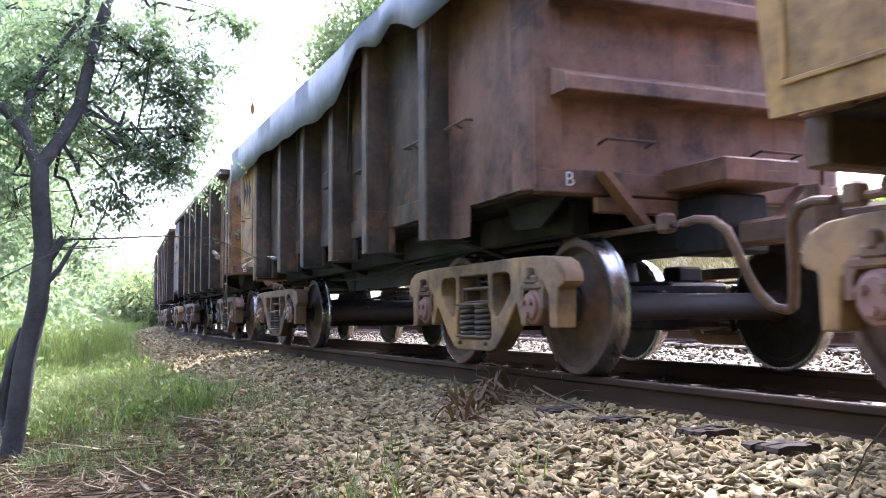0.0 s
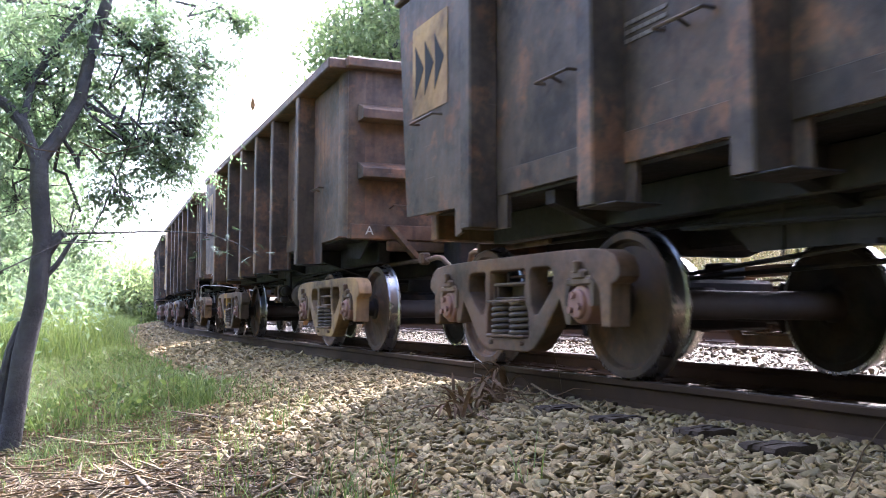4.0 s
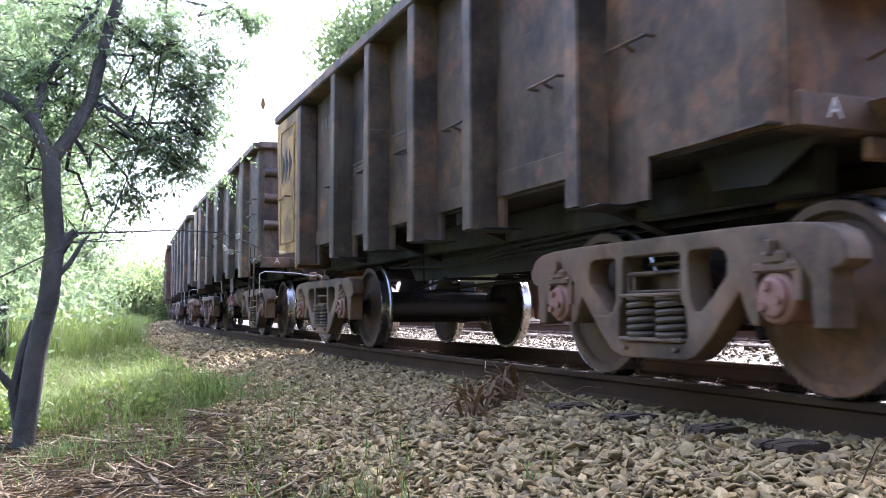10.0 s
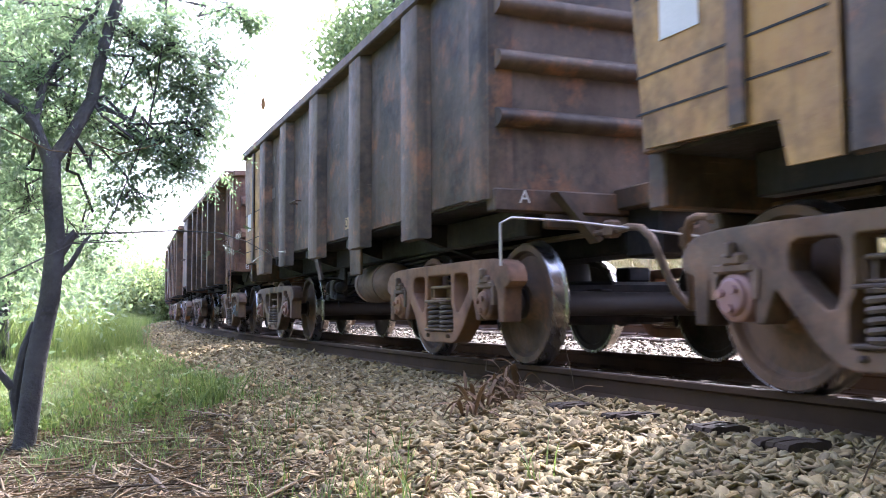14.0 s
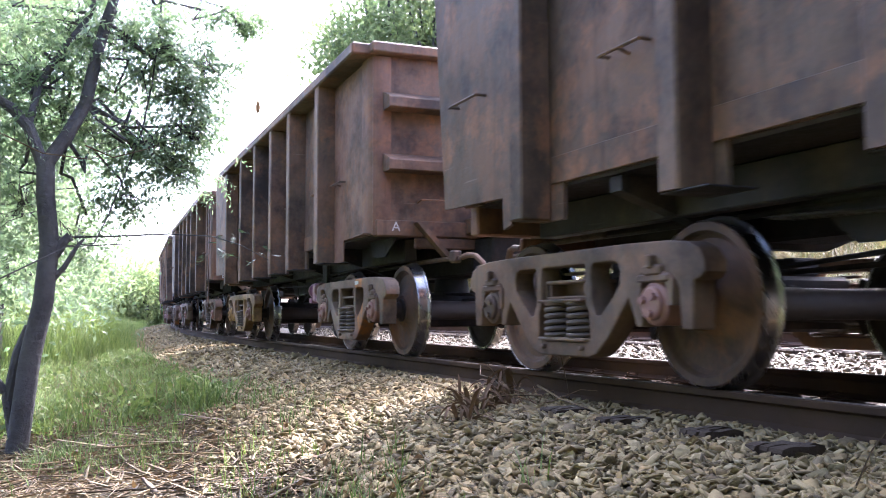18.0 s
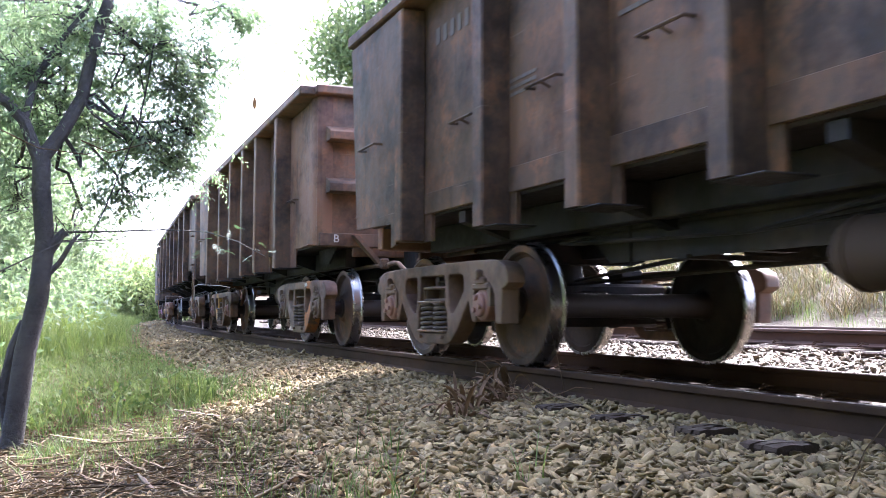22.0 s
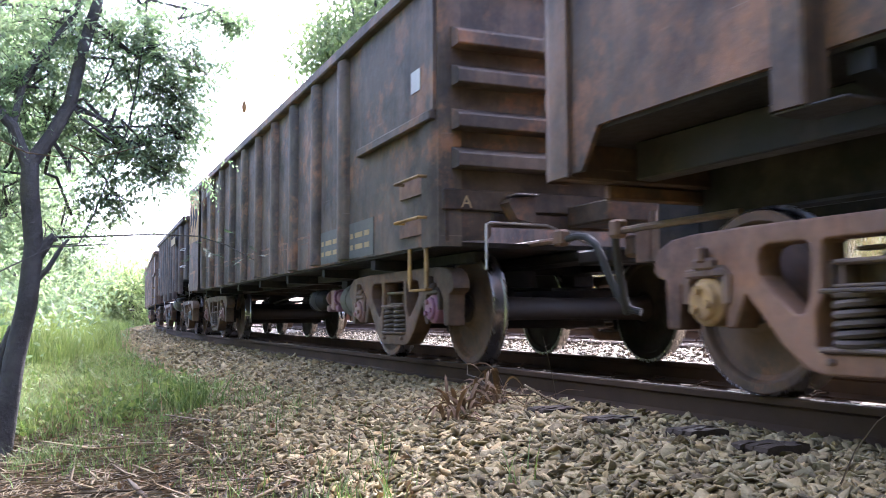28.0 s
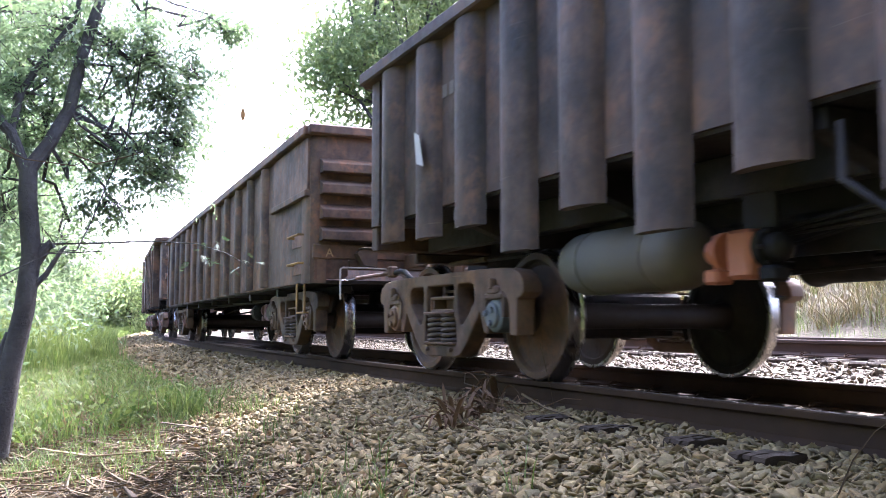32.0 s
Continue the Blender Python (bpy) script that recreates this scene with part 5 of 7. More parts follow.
short_wagon(143.22, 5.2, DARKBROWN, "short low wagon with uneven round stakes", f=(DUSTY, (BLUEGREY, DUSTY)), r=(DUSTY, (BLUEGREY, DUSTY)))
fluted_wagon(152.62, 10.6, 13.1, 2.66, BROWN, "long low fluted gondola wagon", f=(DUSTY, (DUSTY, DUSTY)), r=(DUSTY, (RED, RED)), low=0.88, logo_on=False, green=False, x0=-0.45)
box_wagon(169.4, BROWN, LBL % "brown trailing", f=(DUSTY, (RED, RED)), r=(DUSTY, (RED, RED)), writing=False)
box_wagon(179.5, RUSTY, LBL % "rusty trailing", f=(DUSTY, (RED, RED)), r=(DUSTY, (RED, RED)), writing=False)


# ---- ground, track and plants ----
rng = np.random.default_rng(7)


def rail_profile(z_top):
    h = 0.168
    pts = [(-0.035, z_top - 0.006), (-0.029, z_top), (0.029, z_top), (0.035, z_top - 0.006), (0.036, z_top - 0.034), (0.010, z_top - 0.048),
           (0.009, z_top - 0.130), (0.030, z_top - 0.146), (0.070, z_top - 0.156), (0.070, z_top - h), (-0.070, z_top - h), (-0.070, z_top - 0.156),
           (-0.030, z_top - 0.146), (-0.009, z_top - 0.130), (-0.010, z_top - 0.048), (-0.036, z_top - 0.034)]
    return pts


def rail(name, r, z_top, material, s0, s1, step, parent):
    pts = rail_profile(z_top)
    n, vs, fs = len(pts), [], []
    ss = np.arange(s0, s1 + step, step)
    for s in ss:
        for q, z in pts:
            vs.append(tuple(on_line(float(s), r + q, z)))
    for i in range(len(ss) - 1):
        for j in range(n):
            fs.append((i * n + j, i * n + (j + 1) % n, (i + 1) * n + (j + 1) % n, (i + 1) * n + j))
    ob = part(name, Shape().add(vs, fs), material, parent, "", sharp=30)
    return ob


def running_band(name, r, z_top, s0, s1, step, parent):
    vs, fs = [], []
    ss = np.arange(s0, s1 + step, step)
    for s in ss:
        for q, z in ((-0.026, z_top + 0.0005), (-0.026, z_top + 0.0035), (0.026, z_top + 0.0035), (0.026, z_top + 0.0005)):
            vs.append(tuple(on_line(float(s), r + q, z - 0.003)))
    for i in range(len(ss) - 1):
        for j in range(3):
            fs.append((i * 4 + j, i * 4 + j + 1, i * 4 + j + 5, i * 4 + j + 4))
    return part(name, Shape().add(vs, fs), RAILTOP, parent, "worn bright running band")


def ground_material():
    k = Nodes("ballast_soil_and_litter")
    co = k.coords()
    sep = k.n("SeparateXYZ")
    k.put(sep.inputs[0], co)
    x, y = sep.outputs[0], sep.outputs[1]
    dx = k.maths("SUBTRACT", CX, x)
    rad = k.maths("SUBTRACT", k.maths("SQRT", k.maths("ADD", k.maths("MULTIPLY", dx, dx), k.maths("MULTIPLY", y, y))), RC)
    wob = k.maths("MULTIPLY_ADD", k.noise(co, 0.9, 3.0), 1.2)
    wob.node.inputs[2].default_value = -0.6
    rw = k.maths("ADD", rad, wob)
    grain, mid = k.noise(co, 45.0, 5.0, 0.7), k.noise(co, 5.0, 4.0, 0.6)
    vor = k.n("TexVoronoi")
    k.put(vor.inputs["Vector"], co)
    vor.inputs["Scale"].default_value = 17.0
    stone = k.mix(grain, (0.035, 0.028, 0.020), (0.13, 0.105, 0.072))
    soil = k.mix(grain, (0.034, 0.025, 0.014), (0.115, 0.086, 0.046))
    green = k.mix(mid, (0.045, 0.068, 0.018), (0.12, 0.155, 0.046))
    dry = k.mix(grain, (0.045, 0.035, 0.022), (0.115, 0.092, 0.06))
    near = k.ramp(k.maths("MULTIPLY", rw, 0.1), [(0.27, 0.0), (0.31, 1.0)])
    c = k.mix(near, stone, soil)
    c = k.mix(k.maths("MULTIPLY", k.ramp(k.maths("MULTIPLY", rw, 0.1), [(0.42, 0.0), (0.75, 1.0)]), k.ramp(mid, [(0.3, 0.4), (0.6, 1.0)])), c, green)
    inner = k.ramp(k.maths("MULTIPLY", rw, -0.1), [(0.70, 0.0), (0.78, 1.0)])
    c = k.mix(inner, c, k.mix(k.ramp(mid, [(0.52, 0.0), (0.75, 0.6)]), dry, green))
    h = k.maths("ADD", k.maths("MULTIPLY", vor.outputs["Distance"], 0.7), k.maths("MULTIPLY", grain, 0.5))
    return k.done(c, 0.95, 0.0, h, 0.03, 0.2)


def build_ground():
    ang = np.concatenate([np.linspace(-70, 95, 330, endpoint=False), np.linspace(95, 290, 90, endpoint=False)])
    rad = np.concatenate([[0.0], np.geomspace(0.25, 3500, 210)])
    a = np.radians(ang)
    X, Y = np.outer(rad, np.sin(a)), np.outer(rad, np.cos(a))
    Z = ground_z(X, Y)
    far = np.clip((np.hypot(X, Y) - 150) / 400, 0, 1)
    Z = Z * (1 - far) + 0.3 * far
    n, m = X.shape
    vs = np.stack([X, Y, Z], -1).reshape(-1, 3)
    i, j = np.meshgrid(np.arange(n - 1), np.arange(m), indexing="ij")
    k = (j + 1) % m
    fs = np.stack([i * m + j, i * m + k, (i + 1) * m + k, (i + 1) * m + j], -1).reshape(-1, 4)
    ob = link("ground", bulk("ground", vs, fs, True), ground_material())
    return tagged(ob, "stony ground with soil, litter and grass", "ground", kind="structure")


ground = build_ground()


def place(s, r, lift=0.0):
    p = on_line(s, r)
    return Vector((p.x, p.y, float(ground_z(p.x, p.y)) + lift))


# two tracks
track = tagged(new("railway_track"), "railway track with dark rails on old wooden sleepers", "railway track", kind="structure")
for r, nm in ((0.836, "rail"), (-0.836, "rail")):
    rail(nm, r, 0.0, RAILSIDE, -14, 190, 0.5, track)
    running_band("running_band", r, 0.0, -14, 190, 0.5, track)
TRACK2 = -4.28
Z2 = 0.225
track2 = tagged(new("railway_track"), "unused rusty railway track bedded in crushed stone", "railway track", kind="structure")
for r in (TRACK2 + 0.836, TRACK2 - 0.836):
    rail("rail", r, Z2, RUSTRAIL, -14, 120, 0.5, track2)


def sleeper_shape(seed, ends=True):
    rnd = random.Random(seed)
    sh = Shape().box(-0.12, 0.12, -1.42, 1.42, -0.175, 0.0, 0.018)
    for e in (-1, 1) if ends else ():
        top, x = rnd.uniform(0.034, 0.055), -0.09
        while x < 0.07:
            wd, cut, out = rnd.uniform(0.03, 0.06), rnd.uniform(1.12, 1.18), rnd.uniform(1.385, 1.42)
            edge = [(e * cut, -0.05), (e * cut, top * 0.8)]
            for q in range(1, 5):
                edge.append((e * (cut + (out - cut) * q / 5), top + rnd.uniform(-0.006, 0.003)))
            sh.slab(edge + [(e * (out - 0.008), top - 0.006), (e * out, top * 0.6), (e * (out - 0.012), -0.05)], x, x + wd - 0.0015, "yz")
            x += wd
    for _ in range(5):
        yy = rnd.choice((-1, 1)) * rnd.uniform(1.1, 1.42)
        xx = rnd.uniform(-0.09, 0.09)
        sh.box(xx - 0.012, xx + 0.012, yy - 0.11, yy + 0.004, -0.03, 0.006 + rnd.uniform(0, 0.006), 0.003)
    return sh


SLEEPERS = [sleeper_shape(i).mesh("sleeper") for i in range(4)]
SUNK = [sleeper_shape(i, False).mesh("sleeper") for i in range(4)]
for me in SLEEPERS + SUNK:
    me.materials.append(OLDWOOD)
CLIP = Shape().tube([(0.0, -0.05, 0.03), (0.02, 0.03, 0.045), (0.045, 0.05, 0.02), (0.02, 0.075, 0.005), (-0.03, 0.07, 0.03), (-0.035, 0.01, 0.035)], 0.007, 6).mesh("rail_clip")
CLIP.materials.append(RAILSIDE)
PLATE = Shape().box(-0.09, 0.09, -0.17, 0.17, 0.0, 0.014, 0.004).mesh("base_plate")
PLATE.materials.append(RAILSIDE)


def along(s, r, z):
    p = on_line(s, r, z)
    return Matrix.Translation(p) @ Matrix.Rotation(math.pi / 2 - s / RC, 4, "Z")


SLEEPER_AT = []


def lay_sleepers(tr, r0, z_top, s0, s1, clips_to):
    rnd = random.Random(3)
    s, i = s0, 0
    while s < s1:
        SLEEPER_AT.append((s, r0))
        m = along(s, r0, z_top - 0.168 - 0.012) @ Matrix.Rotation(rnd.uniform(-0.03, 0.03), 4, "Z") @ Matrix.Translation((0, rnd.uniform(-0.05, 0.05), 0))
        link("sleeper", (SLEEPERS if r0 == 0.0 and 2.6 < s < 4.7 else SUNK)[i % 4], None, tr, "", m)
        if s < clips_to:
            for q in (-0.836, 0.836):
                link("base_plate", PLATE, None, tr, "", along(s, r0 + q, z_top - 0.1825))
                for d in ((-1,) if q > 0 and r0 == 0 else (-1, 1)):
                    link("rail_clip", CLIP, None, tr, "", along(s, r0 + q + d * 0.075, z_top - 0.165) @ Matrix.Rotation(0 if d > 0 else math.pi, 4, "Z"))
        s += 0.57 + rnd.uniform(-0.02, 0.02)
        i += 1


lay_sleepers(track, 0.0, 0.0, 1.08, 60.0, 14.0)
lay_sleepers(track2, TRACK2, Z2, 2.0, 40.0, 20.0)
lay_sleepers(track, 0.0, 0.0, -11.5, 0.3, -20.0)
lay_sleepers(track2, TRACK2, Z2, -11.0, 1.7, -20.0)


# ---- ballast stones ----
def stone_bank(n, seed):
    """Crushed stones: flat, uneven six-sided shards with sharp rims, some of them blocky."""
    g = np.random.default_rng(seed)
    out = []
    for _ in range(n):
        ang = np.linspace(0, 2 * np.pi, 6, endpoint=False) + g.uniform(-0.5, 0.5, 6)
        rad = g.uniform(0.62, 1.22, 6)
        low = np.stack([np.cos(ang) * rad, np.sin(ang) * rad, g.uniform(-0.5, -0.15, 6)], -1)
        k = g.uniform(0.72, 0.93) + g.uniform(0.0, 0.12, 6)
        tilt = g.normal(size=2) * 0.28
        top = np.stack([np.cos(ang) * rad * k, np.sin(ang) * rad * k, np.zeros(6)], -1) + np.array([*(g.normal(size=2) * 0.12), 0])
        top[:, 2] = 0.45 + top[:, :2] @ tilt
        p = np.concatenate([low, top])
        p *= g.uniform((1.05, 0.70, 0.17), (1.55, 1.15, 0.44)) * np.array([1, 1, 1.5 if g.random() < 0.18 else 1.0])
        out.append(p)
    f = [(6, 7, 8), (6, 8, 9), (6, 9, 11), (9, 10, 11), (0, 2, 1), (0, 3, 2), (0, 5, 3), (3, 5, 4)]
    for i in range(6):
        j = (i + 1) % 6
        f += [(i, j, 6 + j), (i, 6 + j, 6 + i)]
    return out, np.array(f)


def turn_random(g, n, tilt=None):
    q = g.normal(size=(n, 4)) if tilt is None else np.stack([np.cos(half := g.uniform(0, np.pi, n)), g.normal(size=n) * tilt, g.normal(size=n) * tilt, np.sin(half)], -1)
    q /= np.linalg.norm(q, axis=1)[:, None]
    w, x, y, z = q.T
    return np.stack([np.stack([1 - 2 * (y * y + z * z), 2 * (x * y - z * w), 2 * (x * z + y * w)], -1),
                     np.stack([2 * (x * y + z * w), 1 - 2 * (x * x + z * z), 2 * (y * z - x * w)], -1),
                     np.stack([2 * (x * z - y * w), 2 * (y * z + x * w), 1 - 2 * (x * x + y * y)], -1)], -2)


def strew(s, r, size, bank, faces, g, lift, flat=False):
    a = s / RC
    x, y = CX - (RC + r) * np.cos(a), (RC + r) * np.sin(a)
    z = ground_z(x, y) + lift
    n = len(s)
    rot = turn_random(g, n, 0.25)
    pick = g.integers(0, len(bank), n)
    shape = np.stack(bank)[pick] * size[:, None, None]
    p = np.einsum("nij,nkj->nki", rot, shape)
    if flat:
        p[:, :, 2] *= 0.75
    p = p + np.stack([x, y, z], -1)[:, None, :]
    nv = p.shape[1]
    fs = (faces[None] + (np.arange(n) * nv)[:, None, None]).reshape(-1, 3)
    return p.reshape(-1, 3), fs


STONE = island("crushed_stone", [(0.115, 0.080, 0.034), (0.225, 0.165, 0.070), (0.150, 0.110, 0.048), (0.305, 0.235, 0.112), (0.075, 0.055, 0.026), (0.245, 0.166, 0.066), (0.180, 0.137, 0.064), (0.200, 0.162, 0.086)], 0.9, 55.0, 0.006)
# Far-side copy of the stone, its colour toned down to offset the sunlight there.
FARBALLAST = island("pale_ballast", [(0.072, 0.056, 0.034), (0.130, 0.104, 0.066), (0.098, 0.076, 0.047), (0.165, 0.134, 0.088), (0.084, 0.066, 0.041), (0.142, 0.112, 0.068)], 0.9, 55.0, 0.006)
fine_bank, fine_f = stone_bank(40, 5)
low_bank, low_f = stone_bank(24, 6)
ballast = tagged(new("ballast"), "bed of pale tan-grey crushed stone beside the rails", "ballast", kind="structure")


def stones(name, n, s_lo, s_hi, r_lo, r_hi, size_lo, size_hi, bank, faces, power=1.0, lift=0.005, material=STONE):
    g = np.random.default_rng(n)
    s = s_lo + (s_hi - s_lo) * g.random(n) ** power
    r = g.uniform(r_lo, r_hi, n)
    keep = ~((np.abs(np.abs(r) - 0.836) < 0.10) | (np.abs(np.abs(r - TRACK2) - 0.836) < 0.10))
    edge = g.random(n) > np.clip((r - 2.45) / 0.6, 0, 0.93)
    for sl, rl in SLEEPER_AT:
        if sl < 4.7 and rl == 0.0:
            edge &= ~((np.abs(s - sl) < 0.045 + 0.03 * np.sin(40 * r)) & (np.abs(r) < 1.43) & (np.abs(r) > 1.20))
    s, r = s[keep & edge], r[keep & edge]
    size = g.uniform(size_lo, size_hi, len(s)) * g.choice((0.5, 0.75, 1.0, 1.0, 1.25, 1.6), len(s))
    v, f = strew(s, r, size, bank, faces, g, lift + g.uniform(-0.014, 0.024, len(s)) + 0.025 * np.clip(1.15 - np.abs(r), 0, 0.2) / 0.2 * (np.abs(r) > 0.9))
    return tagged(link(name, bulk(name, v, f), material, ballast), "loose crushed stone", kind="stuff")


stones("ballast_stones", 74000, 1.2, 10.8, 0.95, 3.3, 0.0165, 0.028, fine_bank, fine_f, 1.3)
stones("ballast_stones", 5000, 2.8, 10.5, 2.6, 4.0, 0.014, 0.024, fine_bank, fine_f, 1.0)
stones("ballast_stones", 19000, 9.8, 34.0, 0.95, 2.9, 0.026, 0.040, low_bank, low_f, 1.5)
stones("ballast_stones", 6000, 32.0, 80.0, 0.95, 2.7, 0.05, 0.08, low_bank, low_f, 1.3)
stones("ballast_stones", 9000, 1.0, 22.0, -0.75, 0.75, 0.026, 0.042, low_bank, low_f, 1.3)
stones("ballast_stones", 46000, 2.5, 27.0, -7.2, -0.95, 0.015, 0.025, low_bank, low_f, 1.1, material=FARBALLAST)
stones("ballast_stones", 15600, -10.0, 1.3, 0.95, 3.2, 0.026, 0.042, low_bank, low_f)
stones("ballast_stones", 5000, -10.0, 1.15, -0.75, 0.75, 0.028, 0.044, low_bank, low_f)
stones("ballast_stones", 9000, -10.0, 2.1, -7.0, -0.95, 0.03, 0.046, low_bank, low_f, material=FARBALLAST)
# the stones nearest to the camera, one by one
g0 = np.random.default_rng(21)
SINGLE = []
for b in fine_bank:
    me = bulk("stone", b * 0.027, fine_f)
    me.materials.append(STONE)
    SINGLE.append(me)
for i in range(300):
    s, r = 2.1 + 3.4 * g0.random() ** 1.2, g0.uniform(1.5, 2.6)
    p = place(s, r, g0.uniform(0.008, 0.026))
    m = Matrix.Translation(p) @ Euler((g0.normal() * 0.5, g0.normal() * 0.5, g0.uniform(0, 6.28))).to_matrix().to_4x4() @ Matrix.Scale(g0.uniform(0.7, 1.25), 4)
    link("stone", SINGLE[i % len(SINGLE)], None, ballast, "", m)


# ---- grass, litter and bushes ----
GRASS = island("green_grass", [(0.065, 0.105, 0.026), (0.12, 0.16, 0.042), (0.175, 0.205, 0.066), (0.09, 0.13, 0.034)], 0.6, 30.0, 0.001, 0.45)
DRYGRASS = island("dry_grass", [(0.125, 0.090, 0.040), (0.21, 0.155, 0.072), (0.075, 0.052, 0.026), (0.10, 0.11, 0.034), (0.165, 0.118, 0.053)], 0.7, 30.0, 0.001, 0.25)
STRAW = island("dry_straw", [(0.082, 0.052, 0.021), (0.138, 0.092, 0.038), (0.047, 0.030, 0.013), (0.107, 0.070, 0.029), (0.178, 0.130, 0.060)], 0.85, 40.0, 0.002)
LEAF = island("tree_leaf", [(0.11, 0.16, 0.095), (0.155, 0.205, 0.125), (0.205, 0.25, 0.155), (0.13, 0.18, 0.105)], 0.45, 30.0, 0.0005, 0.62)
# Darker copy of the leaf for the shoot, with its shade in the colour.
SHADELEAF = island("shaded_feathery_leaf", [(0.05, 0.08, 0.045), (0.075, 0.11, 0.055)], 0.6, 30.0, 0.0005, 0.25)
# Leaf tone raised above plain foliage: distance haze put into the colour.
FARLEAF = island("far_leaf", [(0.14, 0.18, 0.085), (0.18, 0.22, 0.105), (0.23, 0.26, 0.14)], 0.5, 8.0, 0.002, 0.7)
BARK = plain("dark_bark", (0.042, 0.037, 0.034), 0.9, 0.0, 30.0, 0.5, 0.03, 0.2, second=(0.075, 0.068, 0.062))
BROWNLEAF = island("withered_leaf", [(0.13, 0.072, 0.032), (0.20, 0.115, 0.052), (0.075, 0.043, 0.022), (0.30, 0.195, 0.10)], 0.8, 40.0, 0.001, 0.15)


def blades(name, s, r, height, width, material, label, lean=0.45, seg=3, parent=None):
    """Grass blades: bent strips, one island each."""
    g = np.random.default_rng(len(s))
    n = len(s)
    a = s / RC
    x, y = CX - (RC + r) * np.cos(a), (RC + r) * np.sin(a)
    base = np.stack([x, y, ground_z(x, y) - 0.01], -1)
    th = g.uniform(0, 2 * np.pi, n)
    out = np.stack([np.cos(th), np.sin(th), np.zeros(n)], -1)
    side = np.stack([-np.sin(th), np.cos(th), np.zeros(n)], -1)
    bend = g.uniform(0.1, lean, n) * height
    rows = []
    for i in range(seg + 1):
        u = i / seg
        c = base + out * (bend * u ** 2)[:, None] + np.array([0, 0, 1.0]) * (height * (u - 0.12 * u * u))[:, None]
        wd = (width * (1 - u) ** 0.7 * 0.5 + 0.0004)[:, None]
        rows += [c - side * wd, c + side * wd]
    v = np.stack(rows, 1)
    k = 2 * (seg + 1)
    f = np.array([(2 * i, 2 * i + 1, 2 * i + 3, 2 * i + 2) for i in range(seg)])
    fs = (f[None] + (np.arange(n) * k)[:, None, None]).reshape(-1, 4)
    ob = link(name, bulk(name, v.reshape(-1, 3), fs, True), material, parent)
    return tagged(ob, label, "grass", kind="stuff")


def tufts(g, n, s_lo, s_hi, r_lo, r_hi, per, spread, power=1.0):
    cs, cr = s_lo + (s_hi - s_lo) * g.random(n) ** power, g.uniform(r_lo, r_hi, n)
    s = np.repeat(cs, per) + g.normal(size=n * per) * spread
    r = np.repeat(cr, per) + g.normal(size=n * per) * spread
    return s, r


def patchy(s, r, floor):
    """Only where the growth is thick: irregular patches of a metre or so."""
    v = np.sin(1.7 * s + 2.3 * r) + np.sin(3.9 * r - 1.1 * s + 1.0) + 0.7 * np.sin(4.3 * s + 0.5) + 0.5 * np.sin(7.1 * r + 3.3 * s)
    keep = v + rng.normal(size=len(s)) * 0.45 > floor
    return s[keep], r[keep]


s, r = tufts(rng, 900, 7.9, 18.0, 2.75, 4.9, 16, 0.09, 1.2)
s, r = patchy(s, r, 0.1)
blades("grass", s, r, rng.uniform(0.12, 0.42, len(s)), rng.uniform(0.008, 0.018, len(s)), GRASS, "rank bright green grass with broad blades", lean=1.0)
s, r = tufts(rng, 3000, 8.5, 29, 2.8, 8.0, 16, 0.13, 1.5)
s, r = patchy(s, r, -0.45)
blades("grass", s, r, rng.uniform(0.05, 0.32, len(s)) ** 1.15 * (0.75 + 0.035 * s) * (1.0 + 0.35 * np.sin(2.7 * s + 3.1 * r)), rng.uniform(0.006, 0.013, len(s)), GRASS, "lush green grass beside the ballast", lean=1.3)
s, r = tufts(rng, 1700, 22, 88, 2.9, 16.0, 22, 0.35)
blades("grass", s, r, rng.uniform(0.5, 1.25, len(s)) * np.clip(0.7 + 0.30 * (r - 2.9), 0.7, 1.6) * np.clip((s - 14) / 14, 0.5, 1.0), rng.uniform(0.015, 0.03, len(s)), GRASS, "tall sunlit grass along the curve")
s, r = tufts(rng, 900, 17, 40, 2.9, 7.5, 18, 0.20)
blades("grass", s, r, rng.uniform(0.95, 1.75, len(s)) * np.clip(0.45 + 0.4 * (r - 2.6), 0.45, 1.0) * np.clip((s - 9) / 11, 0.6, 1.0), rng.uniform(0.010, 0.02, len(s)), GRASS, "tall yellow-green grass on the outside of the curve", lean=0.7)
s, r = tufts(rng, 260, 8.2, 22, 2.8, 6.0, 14, 0.12, 1.3)
blades("grass", s, r, rng.uniform(0.12, 0.45, len(s)), rng.uniform(0.004, 0.009, len(s)), DRYGRASS, "dry yellow stalks standing among the green grass", lean=1.2)
s, r = tufts(rng, 420, 5.2, 11.2, 2.25, 4.1, 14, 0.10)
s, r = patchy(s, r, -0.2)
blades("grass", s, r, rng.uniform(0.05, 0.20, len(s)), rng.uniform(0.004, 0.008, len(s)), GRASS, "sparse green grass tufts in the litter", lean=1.1)
s, r = tufts(rng, 32, 3.1, 8.8, 2.4, 3.3, 12, 0.06)
blades("grass", s, r, rng.uniform(0.06, 0.17, len(s)), rng.uniform(0.005, 0.009, len(s)), GRASS, "small green tufts among the stones")
s, r = tufts(rng, 16, 3.1, 4.5, 2.3, 3.3, 9, 0.05)
blades("grass", s, r, rng.uniform(0.10, 0.26, len(s)), rng.uniform(0.005, 0.009, len(s)), GRASS, "slender green grass in the foreground litter", lean=0.9)
s, r = tufts(rng, 2600, 3, 45, -12.5, -7.9, 22, 0.16)
